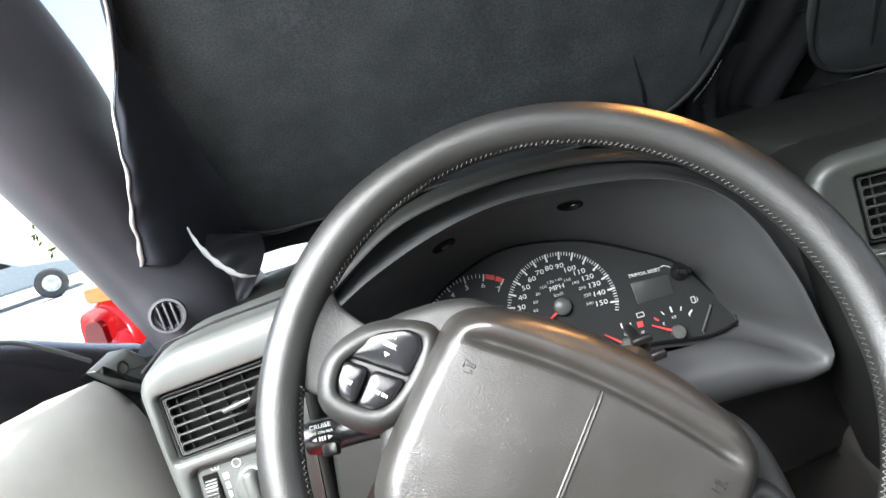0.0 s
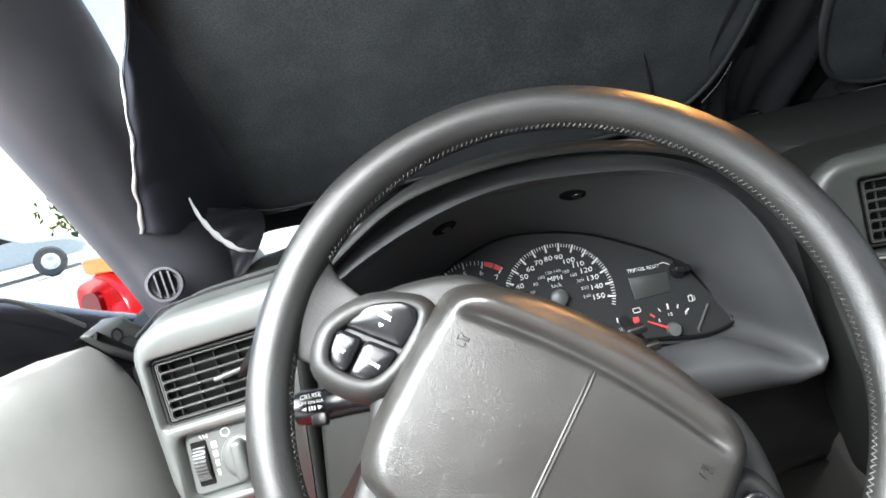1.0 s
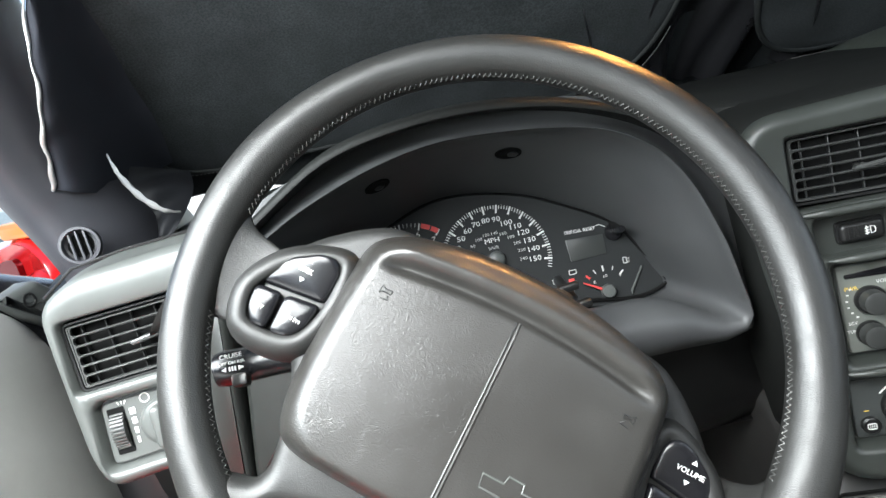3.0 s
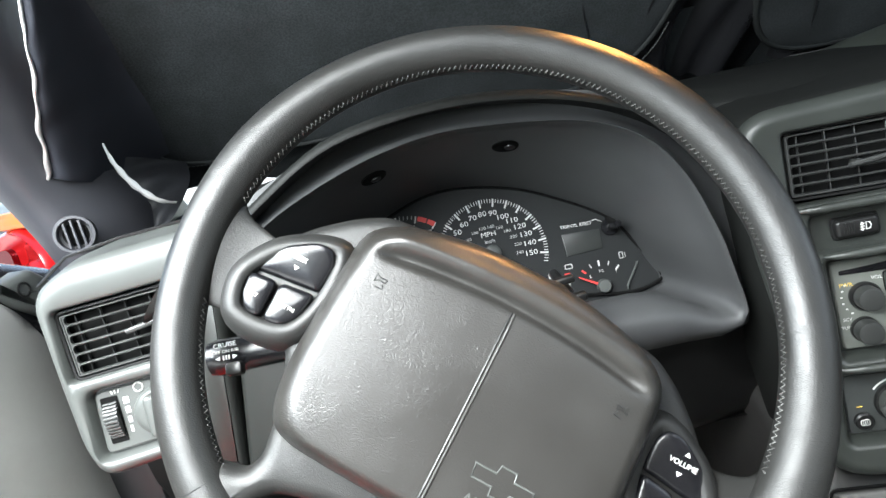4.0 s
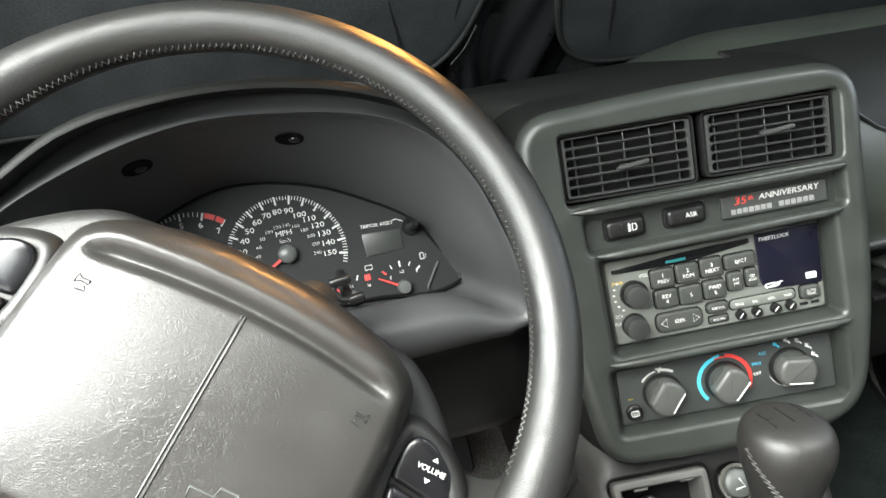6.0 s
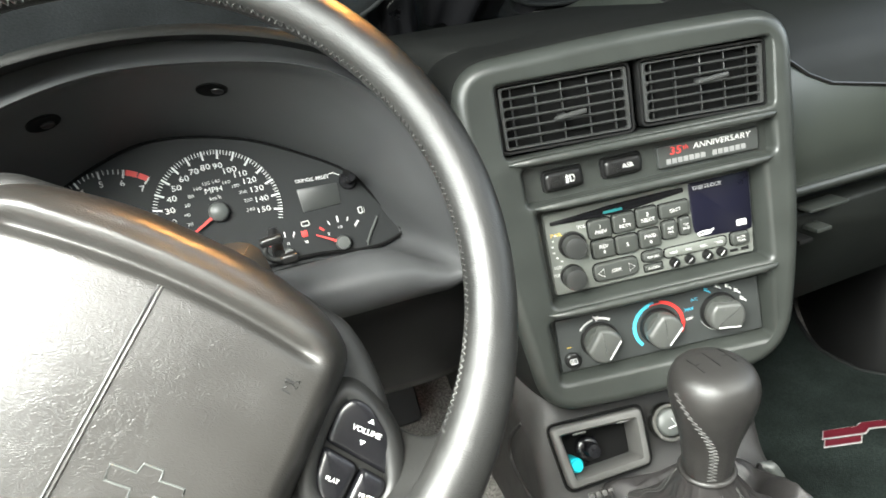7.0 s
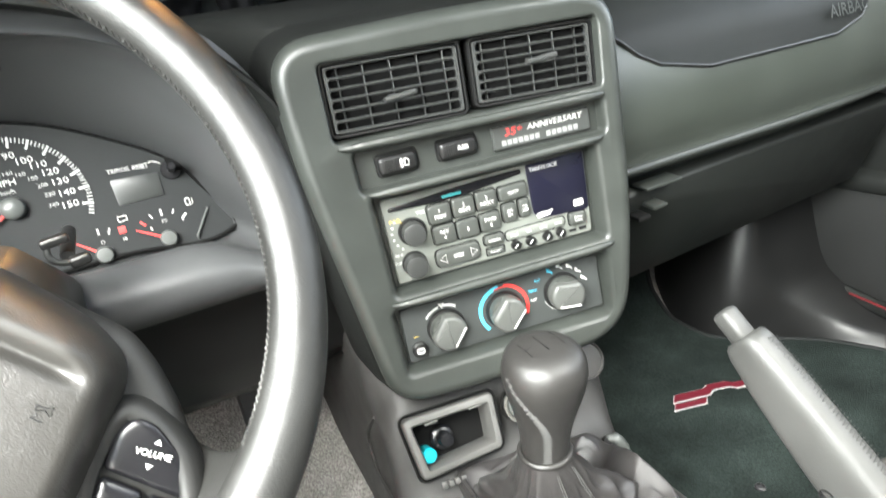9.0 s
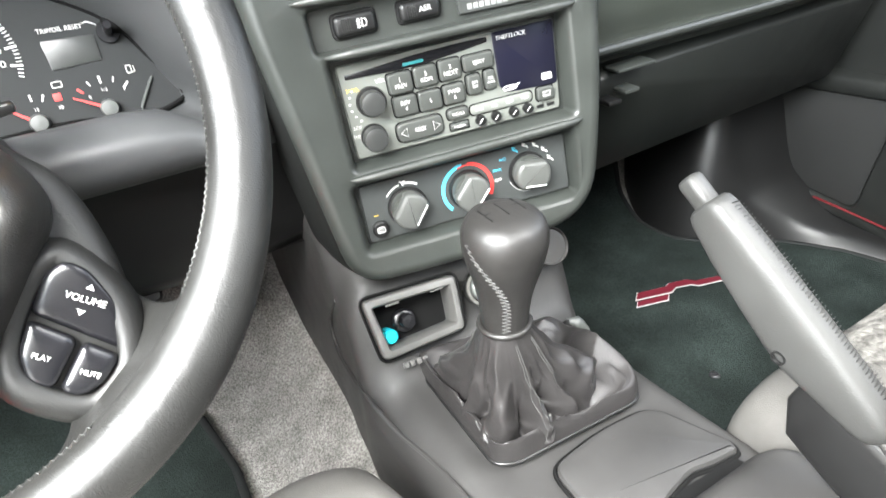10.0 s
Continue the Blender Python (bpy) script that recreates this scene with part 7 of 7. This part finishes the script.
glovebox = thing("glovebox", axes((0.80, 0.488, 0.365), (1, 0.04, 0), (0, -0.25, 0.97)), "dark glovebox door with a small latch", "glovebox")
bm = bmesh.new()
plate(bm, rounded([(-0.235, -0.075), (0.235, -0.075), (0.255, 0.045), (-0.255, 0.045)], 0.015, 4), [(0, -0.02), (0, 0.002), (0.003, 0.005)])
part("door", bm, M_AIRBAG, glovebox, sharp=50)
LT = glovebox.matrix_world.inverted() @ axes((0.585, 0.452, 0.398), (1, -0.05, 0.03), (0, 0, 1))
bm = bmesh.new()
box(bm, -0.022, 0.024, -0.002, 0.02, 0.0135, 0.017, 0.001, LT)
part("latch_plate", bm, M_PANEL, glovebox)
bm = bmesh.new()
box(bm, -0.014, 0.004, -0.003, 0.016, -0.009, -0.0045, 0.001, LT)
part("latch", bm, M_PANEL, glovebox)
bm = bmesh.new()
box(bm, -0.034, -0.018, -0.003, 0.016, -0.016, -0.011, 0.001, LT)
part("catch", bm, M_BLACK, glovebox)

# kick panel and footwell side
kick = thing("kick_panel", Matrix(), "dark plastic kick panel in the footwell", "kick panel")
bm = bmesh.new()
rows = []
FOOT = ((1.050, 0.20, 0.058), (1.040, 0.32, 0.059), (1.015, 0.42, 0.062), (0.980, 0.482, 0.070), (0.935, 0.528, 0.100), (0.888, 0.565, 0.140), (0.860, 0.605, 0.270), (0.853, 0.66, 0.440), (0.872, 0.73, 0.460), (0.930, 0.83, 0.460), (1.0, 0.93, 0.460))
for k in (0.0, 0.15, 0.35, 0.6, 0.85, 1.0):
    rows.append([Vector((x + 0.13 * k * (top - 0.02) / 0.43 + 0.02 * k ** 4, y, 0.02 + (top - 0.02) * k)) for x, y, top in FOOT])
rows.append([Vector((1.125, y, top + 0.004)) for x, y, top in FOOT])
loft(bm, [spline(r, 4) for r in rows], closed=False)
part("panel", bm, M_BLACK, kick, sharp=70)
# black sheet across the front of the footwell, below the glovebox
bm = bmesh.new()
loft(bm, [[Vector((x, y, z)) for x in np.linspace(0.46, 1.10, 8)] for y, z in ((0.86, 0.10), (0.82, 0.20), (0.70, 0.275), (0.56, 0.285))], closed=False)
part("toe_cover", bm, M_BLACK, kick, "black sheet over the toe area", sharp=70)
bm = bmesh.new()
loft(bm, [[Vector((x, y, z)) for x in np.linspace(-0.40, 0.27, 8)] for y, z in ((1.0, 0.34), (0.86, 0.36), (0.72, 0.30), (0.60, 0.285), (0.565, 0.29))], closed=False)
part("under_dash", bm, M_BLACK, dash, "black underside of the dash", sharp=70)

# passenger door
pdoor = thing("car_door", Matrix(), "closed car door with a speaker grille and red strip", "car door", "car doors")
bm = bmesh.new()
rows = []
for y in np.linspace(0.66, -0.6, 14):
    rows.append([Vector((x, y, z)) for x, z in ((1.20, 0.64), (1.15, 0.645), (1.115, 0.63), (1.10, 0.58), (1.095, 0.42), (1.085, 0.33), (1.082, 0.12), (1.10, 0.03), (1.20, 0.02))])
loft(bm, [spline(r, 3) for r in rows], True)
part("inner_panel", bm, M_DOOR_SHADED, pdoor, sharp=60)
DM = axes((1.082, 0.640, 0.0), (0.03, -1, 0), (0.0, 0, 1))
bm = bmesh.new()
so = rounded([(0.020, 0.115), (0.045, 0.085), (0.36, 0.030), (0.40, 0.30), (0.02, 0.285)], [0.03, 0.03, 0.02, 0.03, 0.03], 6)
si = rounded([(0.034, 0.135), (0.060, 0.105), (0.190, 0.085), (0.215, 0.262), (0.035, 0.255)], [0.02, 0.03, 0.02, 0.02, 0.02], 6)
holed(bm, flat_rings(so, [(-0.01, -0.01), (0.0, 0.004), (0.004, 0.016), (0.010, 0.020)]), [flat_rings(si, [(-0.004, 0.020), (0.0, 0.017), (0.002, 0.008)])])
pocket = part("speaker_pocket", bm, M_DOOR_SHADED, pdoor, "raised moulding round the speaker", sharp=60)
bm = bmesh.new()
plate(bm, si, [(0.0025, 0.007), (0.0025, 0.0125), (0.005, 0.014)])
part("speaker_grille", bm, surface("speaker_cloth", (0.013, 0.0135, 0.013), 0.85, grain=0.8, scale=700, kind="cells", dist=0.0008), pocket, "dark speaker grille")
bm = bmesh.new()
tube(bm, [DM @ Vector((x, -0.020, z)) for x, z in ((0.13, 0.090), (0.20, 0.083), (0.40, 0.060))], 0.0034, 8, flat=0.5)
part("red_strip", bm, surface("dark_red_reflector", (0.10, 0.005, 0.008), 0.4), pdoor, "narrow red strip")
for x in (0.105,):
    bm = bmesh.new()
    lathe(bm, [(0.007, 0), (0.006, 0.004), (0.0003, 0.004)], 14, DM @ Matrix.Translation((x, -0.010, 0.035)))
    part("screw", bm, M_CHROME, pdoor)
for o in (pocket,):
    o.matrix_basis = DM
    for c in o.children:
        c.matrix_basis = Matrix()

# ---------------------------------------------------------------- the rest of the cabin shell, behind and above the camera
bm = bmesh.new()
roof = lambda x, y: Vector((x, y, lerp(y, [-1.6, -0.9, -0.5, 0.0, 0.22, 0.335], [0.98, 1.07, 1.13, 1.125, 1.10, 1.045]) + 0.03 * (1 - ((x - 0.35) / 0.75) ** 2)))
XS = [-0.45, -0.405, -0.27, -0.135, 0.0, 0.135, 0.28, 0.42, 0.49, 0.74, 0.99, 1.06, 1.11]
YS = [-1.0, -0.8, -0.67, -0.30, -0.10, 0.11, 0.16, 0.22, 0.335]
grid = [[bm.verts.new(roof(x, y)) for x in XS] for y in YS]
for r in range(len(YS) - 1):
    for c in range(len(XS) - 1):
        x, y = (XS[c] + XS[c + 1]) / 2, (YS[r] + YS[r + 1]) / 2
        if not (-0.67 < y < 0.11 and (-0.40 < x < 0.13 or 0.48 < x < 1.0)):
            bm.faces.new((grid[r][c], grid[r][c + 1], grid[r + 1][c + 1], grid[r + 1][c]))
bmesh.ops.recalc_face_normals(bm, faces=bm.faces)
bmesh.ops.solidify(bm, geom=list(bm.faces), thickness=0.02)
tagged(part("ceiling", bm, M_HEAD), "plain grey cloth headlining round two roof openings", "ceiling", kind="structure")
bm = bmesh.new()
loft(bm, [[Vector((x, y, z)) for x in np.linspace(-0.46, 1.16, 6)] for y, z in ((-0.75, 0.02), (-0.75, 0.42), (-1.6, 0.60))], closed=False)
tagged(part("wall_rear", bm, M_MAT), "dark carpeted rear bulkhead and load floor", "wall", kind="structure")
for x, nm in ((-0.44, "wall_driver"), (1.14, "wall_passenger")):
    bm = bmesh.new()
    box(bm, x - 0.02, x + 0.02, -1.6, -0.58, 0.0, 0.66, 0.006)
    box(bm, x - 0.02, x + 0.02, -0.72, -0.60, 0.64, 1.10, 0.006)
    tagged(part(nm, bm, M_TRIM), "grey plastic trim behind the door", "wall", kind="structure")

bm = bmesh.new()
box(bm, -0.50, 1.20, 1.06, 1.08, -0.02, 0.555, 0.006)
box(bm, 1.125, 1.145, 0.40, 1.06, 0.0, 0.60, 0.006)
box(bm, -0.50, -0.48, 0.62, 1.06, 0.0, 0.50, 0.006)
tagged(part("wall_front", bm, M_DASH), "dark bulkhead and footwell sides behind the dash", "wall", kind="structure")
bm = bmesh.new()
loft(bm, [[Vector((x, y, z)) for x in np.linspace(-0.50, 1.20, 10)] for y, z in ((0.90, 0.555), (1.0, 0.550), (1.09, 0.545))], closed=False)
tagged(part("cowl", bm, M_TRIM), "grey cowl below the windscreen", "car body", kind="structure")
# unseen dark panel, added to keep rear sky out of the wheel's reflections
bm = bmesh.new()
loft(bm, [[Vector((x, y, z)) for x in np.linspace(-0.46, 1.16, 6)] for y, z in ((-0.99, 1.085), (-1.15, 1.03), (-1.40, 0.85), (-1.62, 0.59))], closed=False)
tagged(part("hatch", bm, M_BLACK), "unseen dark panel added to block the sky behind the seats", "car body", kind="structure")
